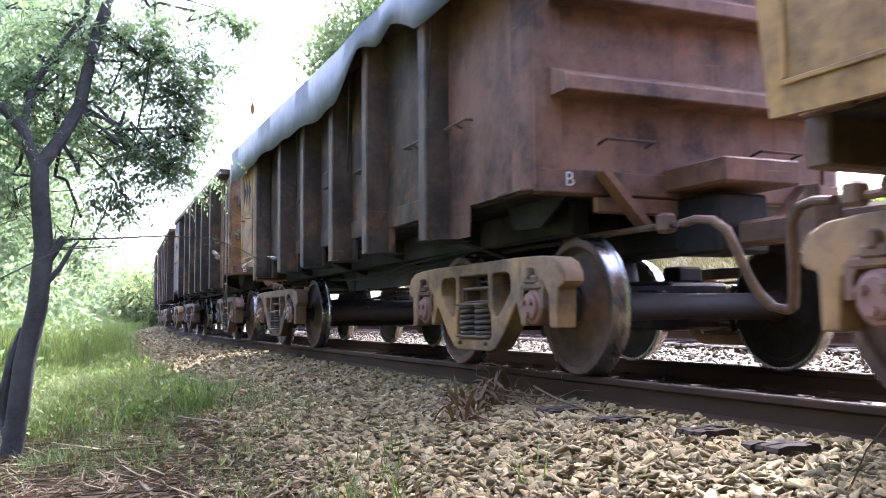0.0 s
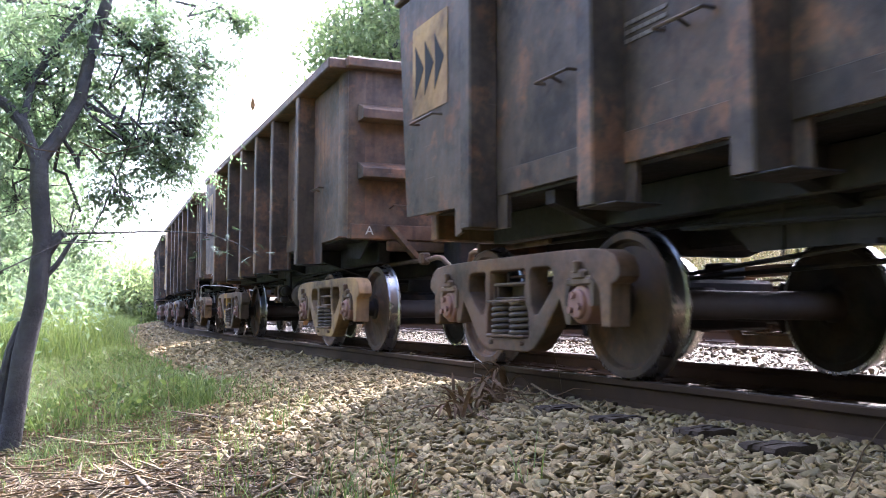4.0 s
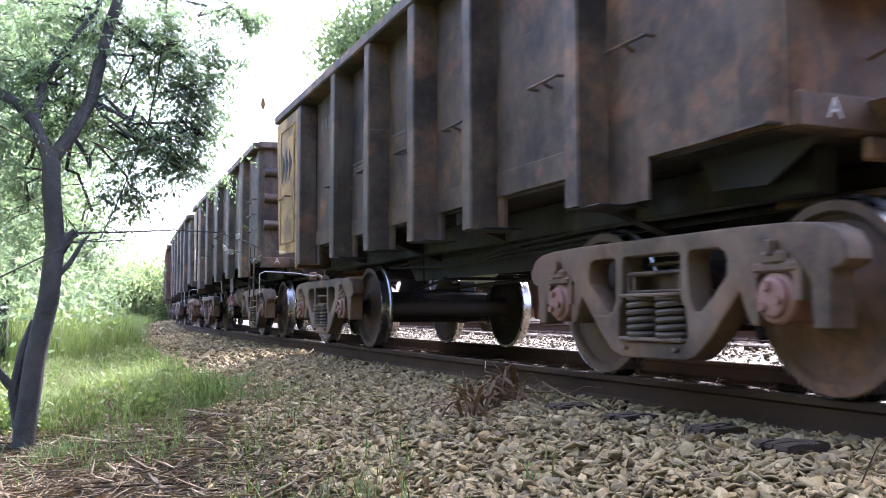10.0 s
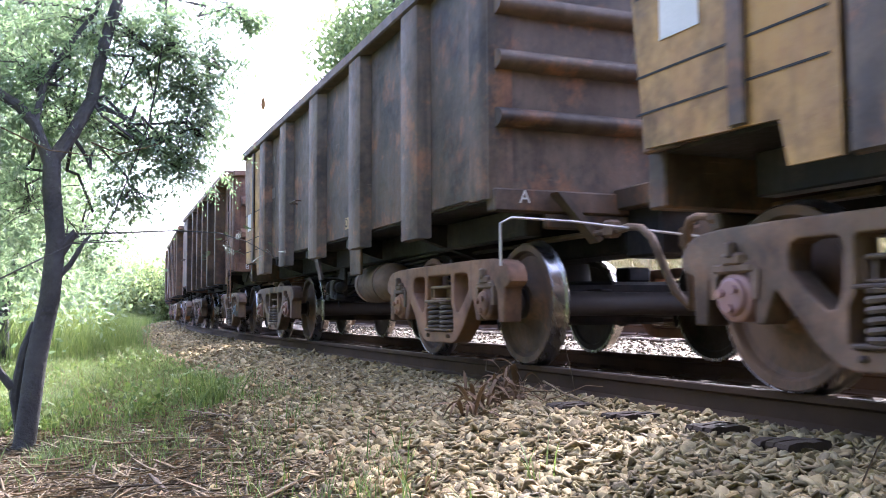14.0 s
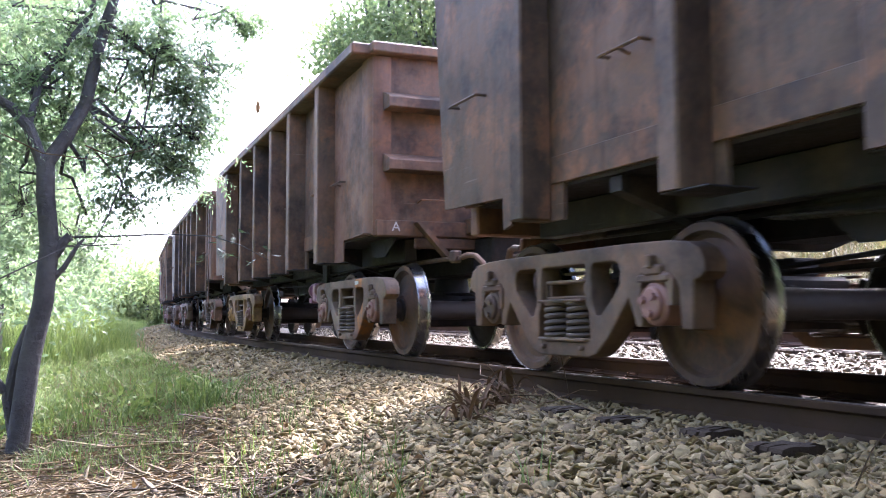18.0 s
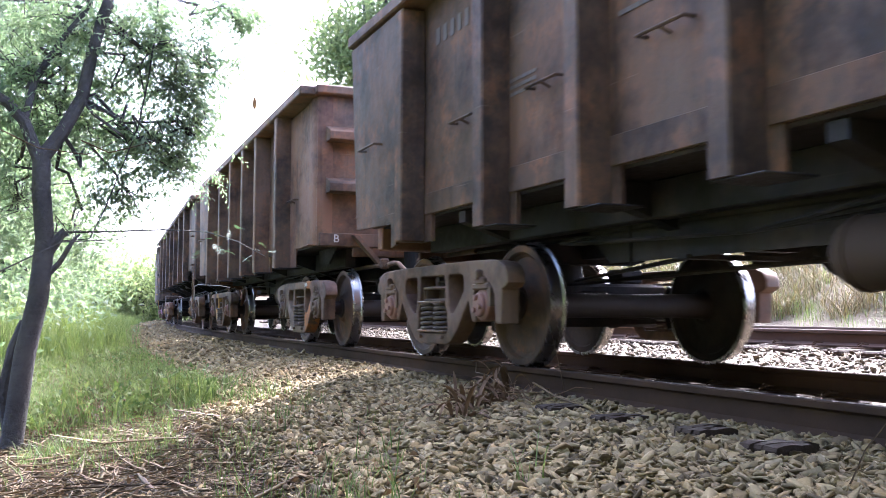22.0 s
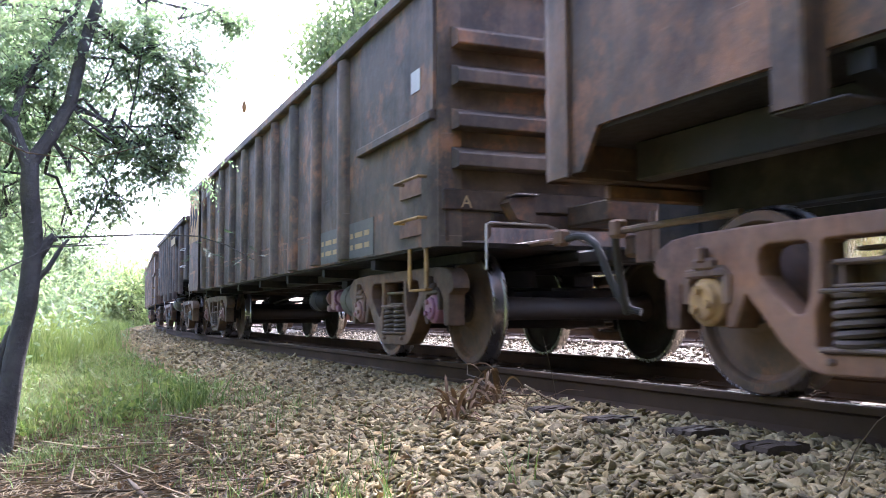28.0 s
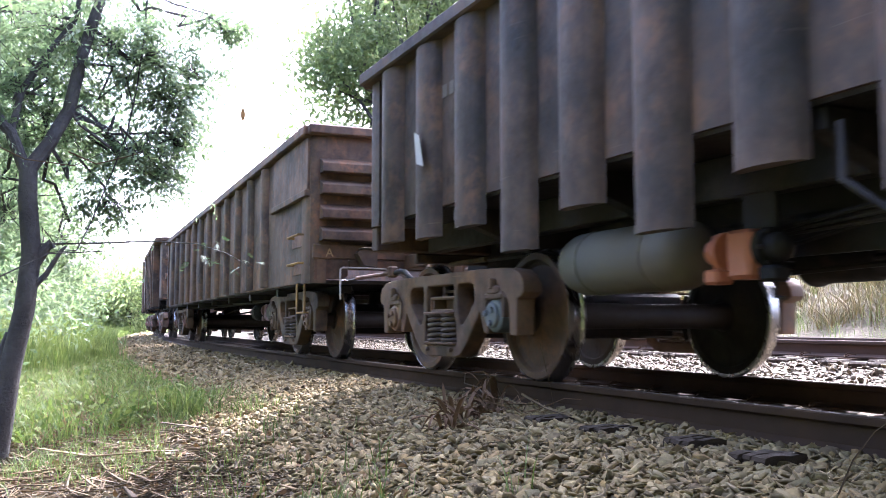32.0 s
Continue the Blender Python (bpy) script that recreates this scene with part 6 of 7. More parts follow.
blades("grass", s, r, rng.uniform(0.20, 0.75, len(s)), rng.uniform(0.007, 0.016, len(s)), DRYGRASS, "dry straw-coloured grass on the bank", lean=2.2, seg=4)
s, r = tufts(rng, 260, 3, 45, -11.0, -7.0, 18, 0.10)
blades("grass", s, r, rng.uniform(0.15, 0.55, len(s)), rng.uniform(0.006, 0.012, len(s)), GRASS, "green grass tufts at the foot of the bank", lean=1.0)
s, r = tufts(rng, 700, 3, 45, -20, -11.5, 20, 0.3)
blades("grass", s, r, rng.uniform(0.6, 1.4, len(s)), rng.uniform(0.012, 0.03, len(s)), GRASS, "tall green grass above the bank")


def sticks(name, n, s_lo, s_hi, r_lo, r_hi, length, thick, material, label):
    g = np.random.default_rng(n + 1)
    sh_v, sh_f = [], []
    for i in range(n):
        s, r = g.uniform(s_lo, s_hi), g.uniform(r_lo, r_hi)
        p = np.array(place(s, r, 0.012 + 0.02 * g.random()))
        th, ln = g.normal(1.2, 0.7), length * g.uniform(0.4, 1.2)
        d = np.array([math.cos(th), math.sin(th), g.normal() * 0.08])
        sd = np.array([-d[1], d[0], 0.0])
        t = thick * g.uniform(0.6, 1.4)
        k = len(sh_v)
        for u, w in ((-0.5, 0.7), (0.0, 1.0), (0.5, 0.5)):
            c = p + d * ln * u + sd * ln * 0.12 * (u * u) * g.normal()
            for a in (0.0, 2.09, 4.19):
                sh_v.append(c + sd * t * w * 1.5 * math.cos(a) + np.array([0, 0, 1]) * t * w * 0.6 * math.sin(a))
        for q in (0, 3):
            for j in range(3):
                sh_f.append((k + q + j, k + q + (j + 1) % 3, k + q + 3 + (j + 1) % 3, k + q + 3 + j))
    ob = link(name, bulk(name, np.array(sh_v), np.array(sh_f)), material)
    return tagged(ob, label, "litter", kind="stuff")


sticks("dry_twigs", 70, 2.8, 8.2, 1.35, 2.5, 0.30, 0.004, STRAW, "thin dry twigs lying on the stones")
sticks("dry_litter", 5600, 3.0, 10.0, 2.75, 4.7, 0.26, 0.0045, STRAW, "brown dry stalks and twigs on the soil")
sticks("dry_litter", 480, 3.3, 9.4, 2.8, 4.7, 0.66, 0.008, STRAW, "long dry stalks lying across the litter")
sticks("fallen_branches", 46, 3.8, 8.9, 2.7, 4.6, 0.95, 0.014, STRAW, "bent dead branches lying in the litter")
sticks("dry_litter", 1000, 3.1, 10.5, 1.9, 3.3, 0.20, 0.0035, STRAW, "dry stalks strewn over the stones")
sticks("dry_litter", 260, 3.1, 8.8, 1.15, 2.0, 0.26, 0.0035, STRAW, "thin dry stalks beside the rail")
sticks("dry_litter", 280, 2.4, 7.6, 1.5, 2.9, 0.14, 0.003, STRAW, "few dry stalks among the stones")


sticks("dry_litter", 2600, -6.0, 2.7, 2.75, 6.0, 0.28, 0.005, STRAW, "brown dry stalks on the open soil")
s, r = tufts(rng, 900, -7.0, 7.4, 4.4, 10.0, 14, 0.15)
blades("grass", s, r, rng.uniform(0.08, 0.30, len(s)), rng.uniform(0.006, 0.012, len(s)), GRASS, "green grass on the outer side of the line", lean=1.2)


def leaf_cloud(name, centres, radius, per, size, material, parent, label="", seed=0, stretch=(1, 1, 0.8), long=2.6):
    """Small leaves strewn about centres; each a folded blade of two faces."""
    g = np.random.default_rng(seed)
    c = np.repeat(np.asarray(centres, float), per, axis=0)
    n = len(c)
    off = g.normal(size=(n, 3)) * np.asarray(stretch) * radius * 0.5
    p = c + off
    rot = turn_random(g, n)
    u, v, w = rot[:, :, 0], rot[:, :, 1], rot[:, :, 2]
    ln = (size * g.uniform(0.6, 1.3, n))[:, None]
    wd = ln / long
    a, b = p - u * ln * 0.5, p + u * ln * 0.5
    l, r_ = p + v * wd * 0.5 + w * wd * 0.12, p - v * wd * 0.5 + w * wd * 0.12
    vs = np.stack([a, l, b, r_], 1).reshape(-1, 3)
    k = np.arange(n) * 4
    fs = np.concatenate([np.stack([k, k + 1, k + 2], -1), np.stack([k, k + 2, k + 3], -1)])
    return link(name, bulk(name, vs, fs), material, parent, label)


def sprays(name, tips, material, parent, seed, leaflets=16, size=0.05):
    """Leafy twig ends: short arching stalks with small narrow leaflets on both sides, one spray at each tip."""
    g = np.random.default_rng(seed)
    n = len(tips)
    base = np.asarray(tips)
    th, dip = g.uniform(0, 2 * np.pi, n), g.uniform(-0.75, 0.25, n)
    d = np.stack([np.cos(th) * np.cos(dip), np.sin(th) * np.cos(dip), np.sin(dip)], -1)
    side = np.stack([-np.sin(th), np.cos(th), g.normal(size=n) * 0.35], -1)
    side /= np.linalg.norm(side, axis=1)[:, None]
    ln = g.uniform(0.16, 0.36, n)[:, None]
    down = np.array([0, 0, -1.0])
    vs = []
    for i in range(leaflets):
        u = (i + 0.7) / leaflets
        c = base + d * ln * u + down * ln * 0.35 * u * u
        sg = 1 if i % 2 else -1
        way = side * sg * 0.85 + d * 0.55 + down * g.uniform(0.0, 0.5, n)[:, None] + g.normal(size=(n, 3)) * 0.18
        way /= np.linalg.norm(way, axis=1)[:, None]
        lf = (size * g.uniform(0.6, 1.25, n))[:, None] * (1.05 - 0.45 * u)
        flat = np.cross(way, d)
        flat = np.cross(way, flat / (np.linalg.norm(flat, axis=1)[:, None] + 1e-9))
        m = c + way * lf * 0.45
        vs.append(np.stack([c, m + flat * lf * 0.18 + down * lf * 0.05, c + way * lf + down * lf * 0.12, m - flat * lf * 0.18 + down * lf * 0.05], 1))
    v = np.concatenate(vs).reshape(-1, 3)
    k = np.arange(len(v) // 4) * 4
    fs = np.concatenate([np.stack([k, k + 1, k + 2], -1), np.stack([k, k + 2, k + 3], -1)])
    return link(name, bulk(name, v, fs), material, parent)


def fronds(name, tips, count, length, material, parent, seed, droop=0.5):
    """Feathery leaves: a thin stalk with pairs of tiny leaflets, hung about the tips of twigs."""
    g = np.random.default_rng(seed)
    vs, fs, k = [], [], 0
    for tip in tips:
        for _ in range(count):
            base = np.asarray(tip) + g.normal(size=3) * 0.10
            th = g.uniform(0, 2 * math.pi)
            d = np.array([math.cos(th), math.sin(th), g.uniform(-droop, 0.25)])
            d /= np.linalg.norm(d)
            ln = length * g.uniform(0.6, 1.25)
            side = np.cross(d, [0, 0, 1])
            side /= np.linalg.norm(side) + 1e-9
            tilt = g.uniform(-0.5, 0.5)
            side = side * math.cos(tilt) + np.array([0, 0, 1]) * math.sin(tilt)
            for i in range(9):
                u = (i + 0.6) / 9.5
                c = base + d * ln * u - np.array([0, 0, 1]) * ln * 0.30 * u * u
                lw = ln * 0.26 * math.sin(math.pi * (0.15 + 0.8 * u))
                hw = ln * 0.032
                for sgn in (-1, 1):
                    tipv = c + side * sgn * lw + d * lw * 0.25
                    vs += [c - d * hw, c + d * hw, tipv + d * hw * 0.5, tipv - d * hw * 0.5]
                    fs.append((k, k + 1, k + 2, k + 3))
                    k += 4
    return link(name, bulk(name, np.array(vs), np.array(fs)), material, parent)


def limb(sh, pts, r0, r1, n=10):
    sh.tube(pts, r0, n, True, r1)


def bend(a, b, wob, n, g):
    a, b = np.asarray(a, float), np.asarray(b, float)
    out = []
    for i in range(n + 1):
        u = i / n
        p = a + (b - a) * u + g.normal(size=3) * wob * math.sin(math.pi * u)
        out.append(tuple(p))
    return out


# ---- trees ----
def near_tree():
    g = np.random.default_rng(11)
    tree = tagged(new("tree"), "slender dark tree forking low, with feathery leaves", "tree")
    tree.location, tree.rotation_euler.z = (-0.161, 7.67, -0.68), radians(3.9)
    fork = (0.18, 0.0, 2.26)

    def arm(name, pts, r0, r1, n=10):
        return part(name, Shape().tube(pts, r0, n, True, r1), BARK, tree)
    arm("trunk", [(-0.02, 0, -0.12), (0.04, 0, 0.08), (0.11, 0, 0.75), (0.19, 0, 1.18), (0.225, 0, 1.62), (0.185, 0, 2.02), fork], 0.085, 0.066, 16)
    right = [fork, (0.32, 0, 2.48), (0.46, 0, 2.77), (0.53, 0, 3.16), (0.60, 0, 3.46), (0.70, 0, 3.81), (0.85, 0.1, 4.4)]
    left = [(0.18, 0, 2.20), (0.05, 0, 2.54), (-0.06, 0.05, 2.68), (-0.21, 0.1, 2.78), (-0.7, 0.2, 3.1), (-1.2, 0.2, 3.3)]
    arm("branch", right, 0.060, 0.036)
    arm("branch", left, 0.050, 0.030)
    mid = [(0.05, 0, 2.54), (0.12, 0.1, 2.9), (0.30, 0.15, 3.25), (0.5, 0.15, 3.55), (0.56, 0.1, 4.0)]
    arm("branch", mid, 0.03, 0.018, 8)
    arm("branch", [(0.23, 0, 1.52), (0.30, -0.02, 1.62), (0.36, -0.03, 1.70), (0.38, -0.03, 1.66)], 0.055, 0.02, 8)
    arm("branch", [(0.20, 0, 1.30), (0.33, -0.03, 1.45), (0.42, -0.05, 1.62), (0.47, -0.05, 1.68)], 0.03, 0.008, 6)
    arm("branch", [(0.05, 0.1, 0.0), (-0.03, 0.1, 0.45), (0.03, 0.1, 0.8), (0.10, 0.12, 1.0)], 0.05, 0.03, 8)
    arm("branch", [(-0.05, 0.1, 0.5), (-0.20, 0.1, 0.7), (-0.42, 0.1, 1.05)], 0.035, 0.015, 8)
    vine = arm("hanging_vine", [(1.05, 0, 4.2), (1.04, 0.0, 3.9), (1.02, 0, 3.45), (0.97, 0, 3.0), (0.90, 0, 2.6), (0.80, 0, 2.3), (0.66, 0, 1.9), (0.55, 0, 1.65), (0.30, 0, 1.62)], 0.009, 0.004, 6)
    for pts in ([(0.42, -0.4, 2.36), (0.62, -0.42, 2.28), (0.85, -0.42, 2.36), (0.95, -0.4, 2.40)], [(-0.2, -0.5, 2.40), (0.12, -0.5, 2.26), (0.45, -0.5, 2.24), (0.66, -0.5, 2.36)],
                [(-0.2, -0.5, 1.3), (0.3, -0.5, 1.58), (0.7, -0.4, 1.62), (0.9, -0.4, 1.72)]):
        part("bare_twig", Shape().tube(pts, 0.0065, 5, True, 0.002), STRAW if pts[0][2] > 2.3 else BARK, tree)
    lobes = [((0.55, 0.5, 3.45), (0.80, 0.8, 0.50), 110), ((0.0, 0.6, 3.05), (0.75, 0.9, 0.7), 110), ((1.08, 0.2, 3.35), (0.34, 0.5, 0.45), 66), ((1.36, 0.3, 3.0), (0.30, 0.3, 0.17), 30),
             ((1.75, 0.3, 3.76), (0.38, 0.3, 0.13), 26), ((1.0, 0.3, 2.52), (0.42, 0.5, 0.30), 56), ((1.28, 0.3, 2.42), (0.22, 0.2, 0.10), 9), ((0.1, 0.9, 2.1), (0.6, 0.8, 0.6), 64), ((-0.5, 0.5, 2.5), (0.6, 0.9, 0.8), 84),
             ((0.5, 0.7, 2.78), (0.6, 0.7, 0.5), 72), ((0.85, 0.3, 2.1), (0.30, 0.4, 0.26), 26), ((0.5, 0.9, 1.8), (0.42, 0.6, 0.36), 30), ((-0.3, 0.6, 3.9), (1.3, 1.2, 0.5), 70), ((1.2, 0.5, 4.15), (0.65, 0.8, 0.3), 44),
             ((1.36, 0.3, 2.72), (0.30, 0.4, 0.24), 36), ((1.30, 0.3, 2.32), (0.26, 0.3, 0.15), 14), ((1.52, 0.4, 3.32), (0.34, 0.4, 0.25), 32)]
    tips, tw = [], Shape()
    arms = np.array(right[1:] + left[1:] + mid)
    for c, rad, n in lobes:
        hub = np.array(c) + g.normal(size=3) * 0.05
        near = arms[np.argmin(np.linalg.norm(arms - hub, axis=1))]
        tw.tube(bend(near, hub, 0.10, 7, g), 0.016, 6, False, 0.008)
        for q in range(int(n * 4.4)):
            d = g.normal(size=3)
            d /= np.linalg.norm(d)
            p = np.array(c) + d * np.array(rad) * 1.08 * g.random() ** 0.45
            tips.append(p)
            if q % 11 == 0:
                tw.tube(bend(hub + (p - hub) * 0.12 * g.random(), p, 0.06, 5, g), 0.006, 4, False, 0.002)
    tagged(part("twig", tw, BARK, tree), kind="stuff")
    tagged(sprays("crown", tips, LEAF, tree, 12, 16, 0.066), kind="stuff")
    tagged(fronds("crown", [(1.62, 0.3, 3.84), (1.5, 0.3, 3.74), (1.85, 0.3, 3.88), (1.0, 0.0, 2.2), (1.15, 0.1, 2.36)], 6, 0.2, LEAF, tree, 13), kind="stuff")
    part("branch", Shape().tube([(0.95, 0.3, 4.0), (1.3, 0.3, 3.88), (1.6, 0.3, 3.84), (1.95, 0.3, 3.92)], 0.012, 5, True, 0.003), BARK, tree)
    # one long thin shoot reaching towards the track, with feathery tufts
    shoot = [(0.25, 0.2, 1.70), (0.75, 0.3, 1.74), (1.2, 0.35, 1.78), (1.58, 0.4, 1.78), (1.84, 0.4, 1.71), (2.1, 0.4, 1.58)]
    part("shoot", Shape().tube(shoot, 0.009, 5, True, 0.003), BARK, tree)
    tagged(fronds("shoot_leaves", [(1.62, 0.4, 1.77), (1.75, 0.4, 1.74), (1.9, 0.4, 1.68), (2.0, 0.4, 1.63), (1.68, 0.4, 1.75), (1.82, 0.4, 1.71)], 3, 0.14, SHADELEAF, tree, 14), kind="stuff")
    return tree


def hanging_leaf():
    """A bare twig that droops into view from above, with one dead leaf."""
    t = tagged(new("bare_twig"), "thin bare twig hanging down with a dead leaf", "twig")
    t.location, t.rotation_euler.z = (0.786, 4.824, 2.297), radians(3.9)
    part("stem", Shape().tube([(-0.3, 0, 0.25), (-0.1, 0, -0.3), (0.0, 0, -0.58), (0.12, 0, -0.68), (0.25, 0, -0.745), (0.35, 0, -0.73), (0.385, 0, -0.66), (0.34, 0, -0.56)], 0.0016, 5), STRAW, t)
    rows = []
    for q in range(6):
        u = q / 5
        wd = 0.012 * math.sin(math.pi * (0.08 + 0.84 * u))
        rows += [(0.27 - wd, 0.004 * u, -0.745 - 0.07 * u), (0.27 + wd, -0.01 * u, -0.745 - 0.07 * u)]
    part("leaf", Shape().add(rows, [(2 * q, 2 * q + 1, 2 * q + 3, 2 * q + 2) for q in range(5)]), BROWNLEAF, t, sharp=80)


hanging_leaf()


def bush_row(name, label, spots, seed, leaf, per, material, clump, group=""):
    """Trees at a distance: trunk, limbs and a crown of clumps."""
    g = np.random.default_rng(seed)
    for i, (x, y, z, h, wdt) in enumerate(spots):
        t = tagged(new(name), label, "tree", group)
        t.location = (x, y, z)
        sh = Shape()
        top = np.array([g.normal() * 0.1 * h, g.normal() * 0.1 * h, h * 0.6])
        limb(sh, bend((0, 0, -0.2), top, 0.02 * h, 6, g), 0.018 * h, 0.008 * h, 8)
        cents = []
        for _ in range(int(18 + 4 * wdt)):
            a, rr, zz = g.uniform(0, 6.28), wdt * 0.5 * g.random() ** 0.5, h * g.uniform(0.22, 1.0)
            rr *= 1.0 - 0.55 * abs(zz / h - 0.55)
            c = np.array([rr * math.cos(a), rr * math.sin(a), zz])
            cents.append(c)
            limb(sh, bend(top * g.uniform(0.4, 1.0), c, 0.04 * h, 3, g), 0.008 * h, 0.002 * h, 5)
        part("trunk", sh, BARK, t)
        tagged(leaf_cloud("crown", cents, wdt * clump, per, leaf, material, t, "", seed + i), kind="stuff")
    return


near_tree()


def dir_place(px_turn, dist):
    """A place at that turn to the right of +Y, dist away."""
    a = radians(px_turn)
    x, y = dist * math.sin(a), dist * math.cos(a)
    return x, y, float(ground_z(x, y))


g1 = np.random.default_rng(31)
spots = []
for i in range(6):
    x, y, z = dir_place(-9.7 + 1.68 * i + g1.uniform(-0.5, 0.5), g1.uniform(19.5, 35))
    spots.append((x, y, z, g1.uniform(3.2, 5.2) * (1.0 if i < 8 else 0.75), g1.uniform(2.4, 3.6)))
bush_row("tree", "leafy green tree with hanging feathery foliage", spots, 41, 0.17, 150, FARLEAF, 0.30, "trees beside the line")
spots = [(*dir_place(a, d), h, 3.6) for a, d, h in ((-3.7, 13.8, 6.0), (-1.8, 18.0, 6.6))]
bush_row("tree", "tall pale green tree with fine hanging foliage", spots, 47, 0.12, 700, LEAF, 0.24, "trees beside the line")
spots = []
for i in range(9):
    x, y, z = dir_place(0.8 + 0.74 * i, g1.uniform(72, 111))
    spots.append((x, y, z, g1.uniform(3.4, 4.8), g1.uniform(5.0, 7.5)))
bush_row("tree", "distant green tree along the curve, haze in its leaf colour", spots, 51, 0.42, 130, FARLEAF, 0.30, "distant trees")
spots = [(*dir_place(22.85, 36.2), 15.0, 8.6), (*dir_place(30.7, 39.7), 14.5, 9.0), (*dir_place(26.6, 48.2), 15.0, 9.0)]
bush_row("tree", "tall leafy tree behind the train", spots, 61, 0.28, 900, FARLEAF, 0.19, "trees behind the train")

# Unseen trees behind the camera, added to hold sky light off the train.
spots = []
for i in range(8):
    x, y, z = dir_place(-60 - 17 * i, 8.5 + 1.5 * g1.random())
    spots.append((x, y, z, g1.uniform(6.5, 8.5), g1.uniform(5.0, 6.5)))
bush_row("tree", "unseen leafy tree on the outer side, added to block skylight", spots, 71, 0.30, 260, FARLEAF, 0.30, "trees beside the line")

# low weeds with broad leaves in the grass
gw = np.random.default_rng(91)
ws, wr = 8.1 + 10.5 * gw.random(620) ** 1.4, gw.uniform(2.7, 6.5, 620)
centres = [np.array(place(float(a), float(b), gw.uniform(0.04, 0.22))) for a, b in zip(ws, wr)]
tagged(leaf_cloud("weed", centres, 0.16, 16, 0.075, GRASS, None, "", 92, (1, 1, 0.7), 2.0), "low broad-leaved green weeds in the grass", "weed", kind="stuff")
gd = np.random.default_rng(93)
ds, dr = gd.uniform(3.1, 10.0, 1100), gd.uniform(2.3, 4.6, 1100)
centres = [np.array(place(float(a), float(b), 0.015)) for a, b in zip(ds, dr)]
tagged(leaf_cloud("dead_leaves", centres, 0.12, 2, 0.06, BROWNLEAF, None, "", 94, (1, 1, 0.05), 1.8), "dead brown leaves on the soil", "litter", kind="stuff")

# dry plant between the stones
def dry_plant():
    g = np.random.default_rng(17)
    t = tagged(new("dry_plant"), "withered brown plant with curled leaves among the stones", "plant")
    t.location = place(5.2, 1.35, 0.0)
    base = Vector(t.location)

    def on_ground(dx, dy, up=0.0):
        z = float(ground_z(np.array([base.x + dx]), np.array([base.y + dy]))[0])
        return np.array([dx, dy, z - base.z + up])

    clumps = ((0.20, 0.32, 20, 2.7), (0.10, 0.12, 14, 2.1), (-0.02, -0.04, 12, 1.8), (-0.14, -0.20, 14, 1.9), (-0.28, -0.30, 12, 1.7), (-0.55, -0.60, 16, 1.7), (-0.42, -0.45, 12, 1.8), (-0.20, 0.10, 7, 1.2))
    for cx, cy, count, big in clumps:
        root = on_ground(cx, cy, 0.012)
        for i in range(count):
            th, ln = g.uniform(0, 6.28), big * g.uniform(0.07, 0.17)
            c0 = root + np.array([g.normal() * 0.05, g.normal() * 0.05, 0.0])
            rise, wd = g.uniform(0.3, 1.9), g.uniform(0.009, 0.018)
            droop = g.uniform(0.5, 1.5)
            rows = []
            for q in range(8):
                u = q / 7
                out = ln * (0.25 + 0.75 / (1 + rise)) * (u ** 1.2)
                c = c0 + np.array([math.cos(th) * out, math.sin(th) * out, ln * rise * (u - droop * 0.8 * u * u)])
                sd = np.array([-math.sin(th), math.cos(th), 0.5 * math.sin(2.5 * u + i)]) * wd * math.sin(math.pi * (0.15 + 0.83 * u))
                fold = np.array([0.0, 0.0, -wd * 0.5])
                rows += [c - sd, c + fold, c + sd]
            faces = []
            for q in range(7):
                k = 3 * q
                faces += [(k, k + 1, k + 4, k + 3), (k + 1, k + 2, k + 5, k + 4)]
            part("leaf", Shape().add(rows, faces), BROWNLEAF, t, sharp=80)
    for i in range(26):
        cx, cy = -0.15 + g.normal() * 0.22, -0.1 + g.normal() * 0.24
        e = (cx + g.normal() * 0.26, cy + g.normal() * 0.26)
        part("stem", Shape().tube(bend(tuple(on_ground(cx, cy)), tuple(on_ground(e[0], e[1], g.uniform(0.03, 0.16))), 0.02, 4, g), 0.005, 5, True, 0.002), BROWNLEAF, t)
    for pts, thick in ((((-0.20, 0.02, 0.05), (0.0, -0.13, 0.08), (0.17, -0.28, 0.08)), 0.008), (((0.25, 0.0, 0.12), (0.17, -0.42, 0.07), (0.10, -0.85, 0.05)), 0.009), (((0.0, 0.0, 0.10), (0.10, 0.35, 0.15), (0.20, 0.75, 0.15), (0.27, 0.88, 0.22)), 0.006), (((-0.1, 0.25, 0.03), (0.06, 0.55, 0.03), (0.2, 0.95, 0.03)), 0.005)):
        part("stem", Shape().tube([tuple(on_ground(*q)) for q in pts], thick, 6, True, thick * 0.5), STRAW, t, "pale dry stalk")
    return t


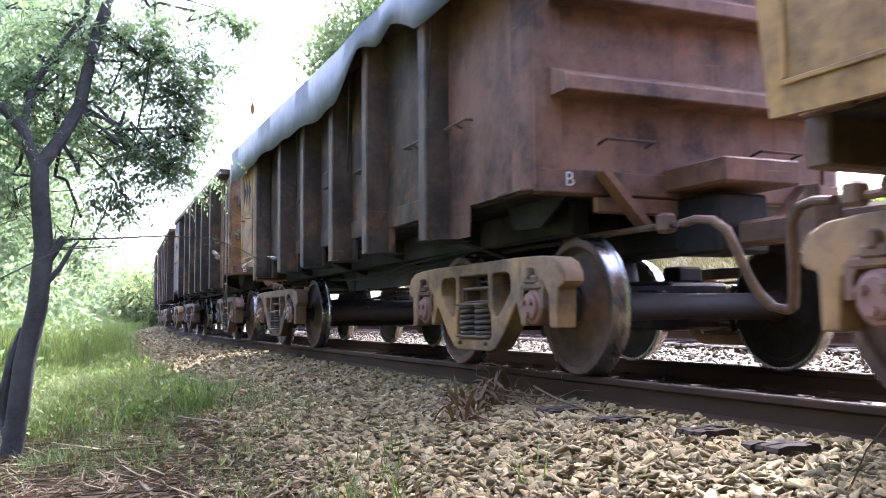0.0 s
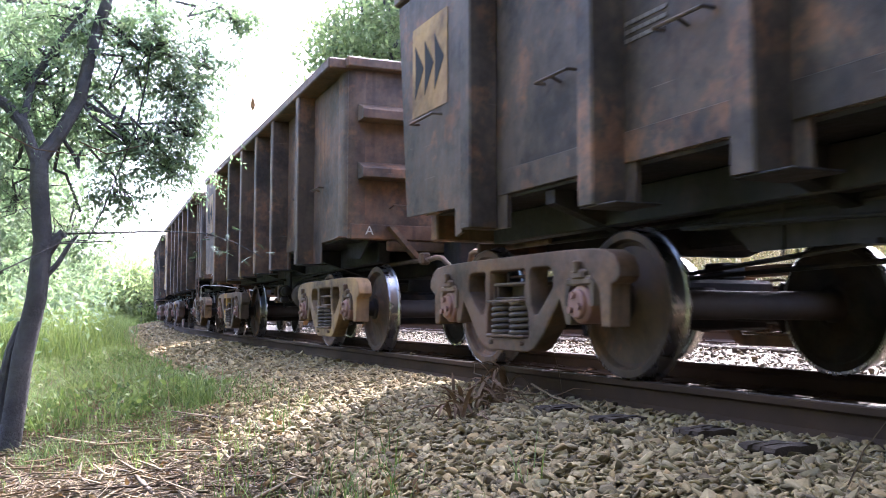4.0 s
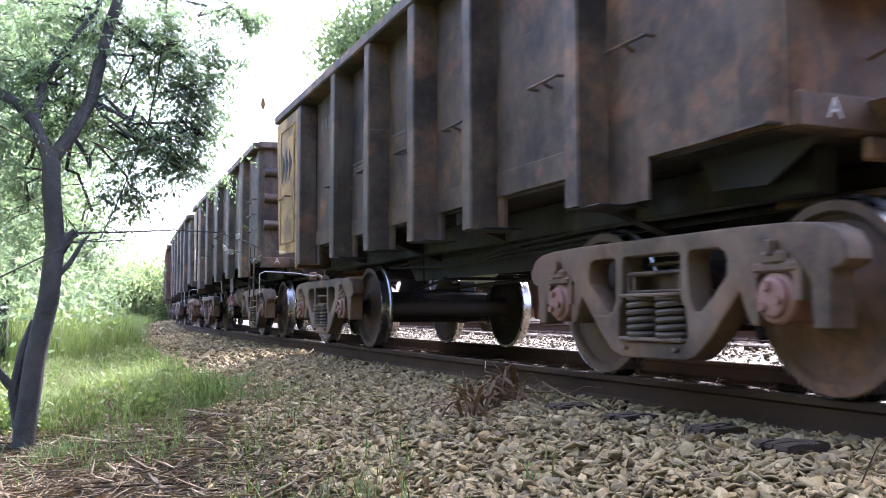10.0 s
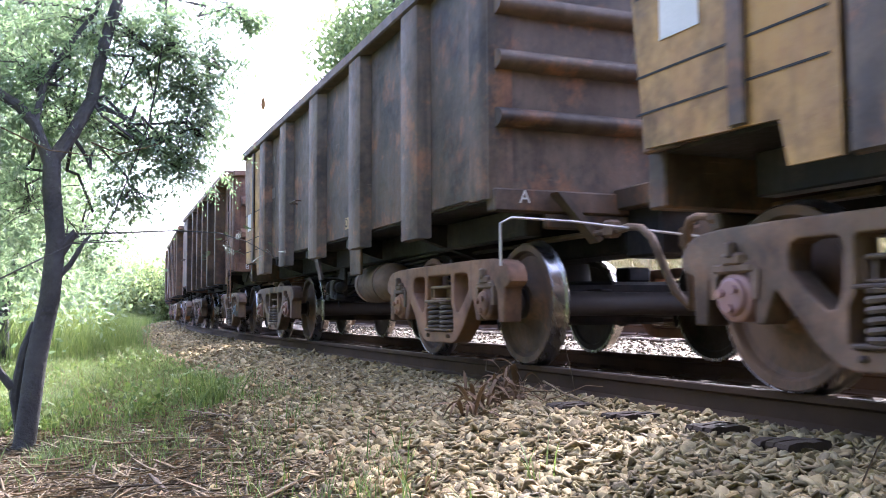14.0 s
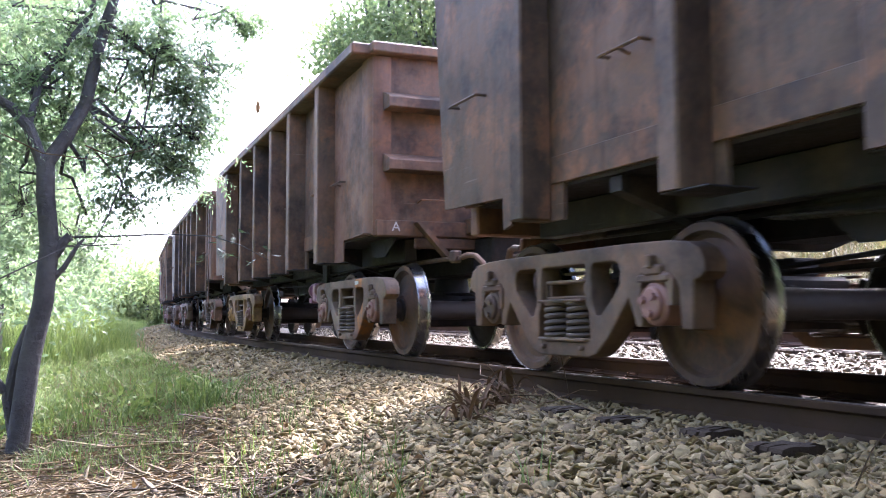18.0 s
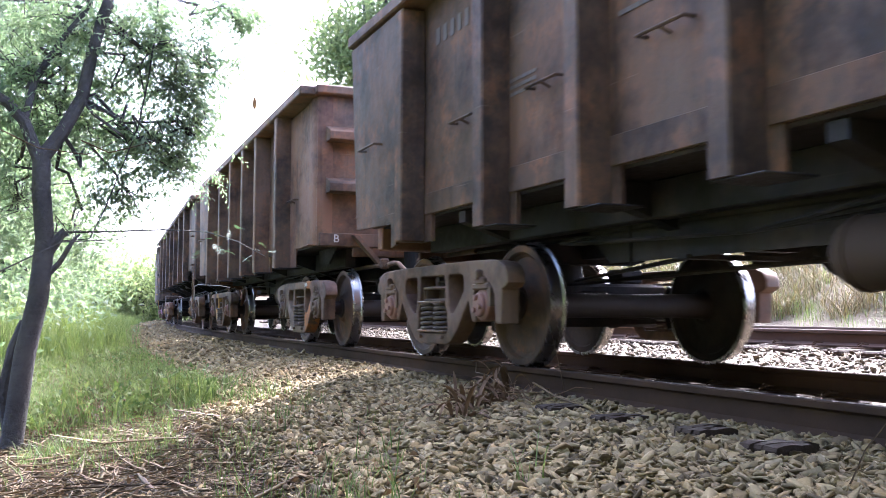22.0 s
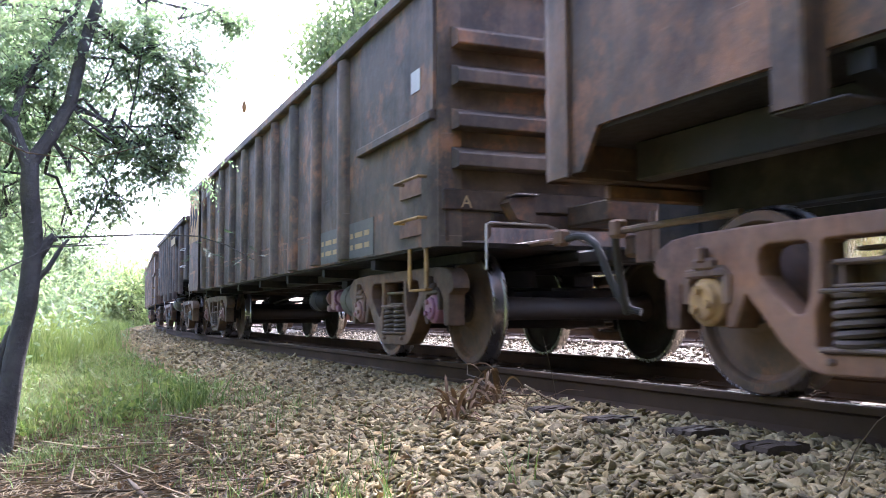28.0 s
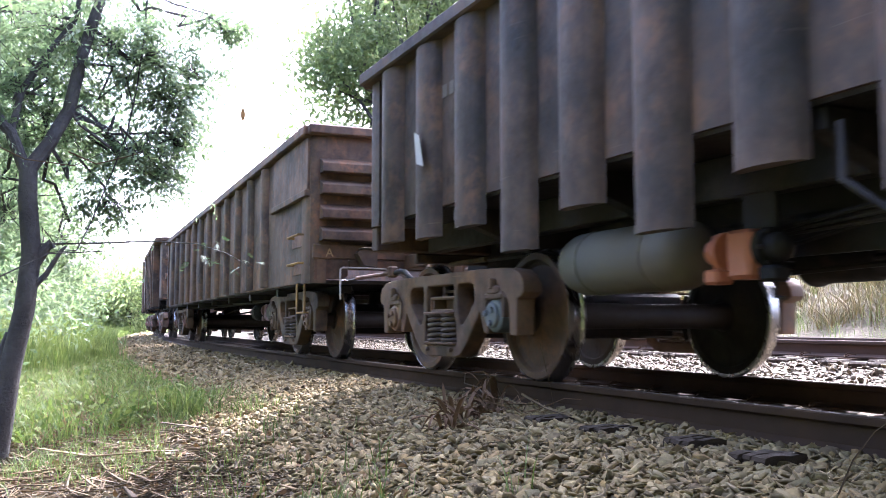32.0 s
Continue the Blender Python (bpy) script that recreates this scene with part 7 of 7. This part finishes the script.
dry_plant()
st = tagged(new("dry_stalk"), "thin dry stalk leaning beside the rail", "stalk")
st.location = place(5.05, 0.97, 0.0)
part("stem", Shape().tube([(0.03, 0, -0.02), (0.0, 0.02, 0.2), (-0.05, 0.05, 0.46)], 0.0035, 5, True, 0.0015), STRAW, st)
st = tagged(new("dry_stalk"), "thin curved dry stalk rising from the stones", "stalk")
st.location = place(2.12, 1.69, 0.0)
part("stem", Shape().tube([(-0.03, 0.02, -0.02), (0.0, 0.0, 0.05), (0.03, -0.03, 0.15), (0.07, -0.08, 0.24), (0.13, -0.13, 0.30)], 0.004, 5, True, 0.0015), STRAW, st)
# small pale things in the litter
PALESTONE = plain("pale_stone", (0.42, 0.38, 0.32), 0.85, 0.0, 20.0, 0.3, 0.01)


def lump(name, at, size, seed, material, label, kind):
    g = np.random.default_rng(seed)
    vs, fs, n, m = [], [], 12, 7
    for i in range(m + 1):
        for j in range(n):
            a, b = math.pi * i / m, 2 * math.pi * j / n
            k = 1 + 0.16 * math.sin(3 * b + seed) * math.sin(2 * a + 1) + 0.10 * g.normal() * math.sin(a)
            vs.append((size[0] * k * math.sin(a) * math.cos(b), size[1] * k * math.sin(a) * math.sin(b), size[2] * k * math.cos(a)))
    for i in range(m):
        for j in range(n):
            fs.append((i * n + j, i * n + (j + 1) % n, (i + 1) * n + (j + 1) % n, (i + 1) * n + j))
    ob = part(name, Shape().add(vs, fs), material, None, "", Matrix.Translation(at), 60)
    return tagged(ob, label, kind)


lump("flat_stone", place(7.4, 3.4, 0.015), (0.035, 0.07, 0.018), 5, PALESTONE, "pale flat stone lying in the litter", "stone")


def wagon_pose(first, at, t):
    s = first - run(t)
    a, b = on_line(s + at[0]), on_line(s + at[1])
    d = (b - a).normalized()
    m = Matrix.Rotation(math.atan2(d.y, d.x), 4, "Z")
    return Matrix.Translation(a - d * at[0]) @ m


def motions():
    times = [i * 0.5 for i in range(65)]
    fine = [i * 0.1 for i in range(321)]
    turns = [(t, Matrix.Rotation(-run(t) / WHEEL_R, 4, "Y")) for t in fine]
    for w, first, o, spins in TRAIN:
        walk(w, [(t, wagon_pose(first, o, t)) for t in times])
        for ax, x in spins:
            at = Matrix.Translation((x, 0, WHEEL_R))
            walk(ax, [(t, at @ m) for t, m in turns])


motions()
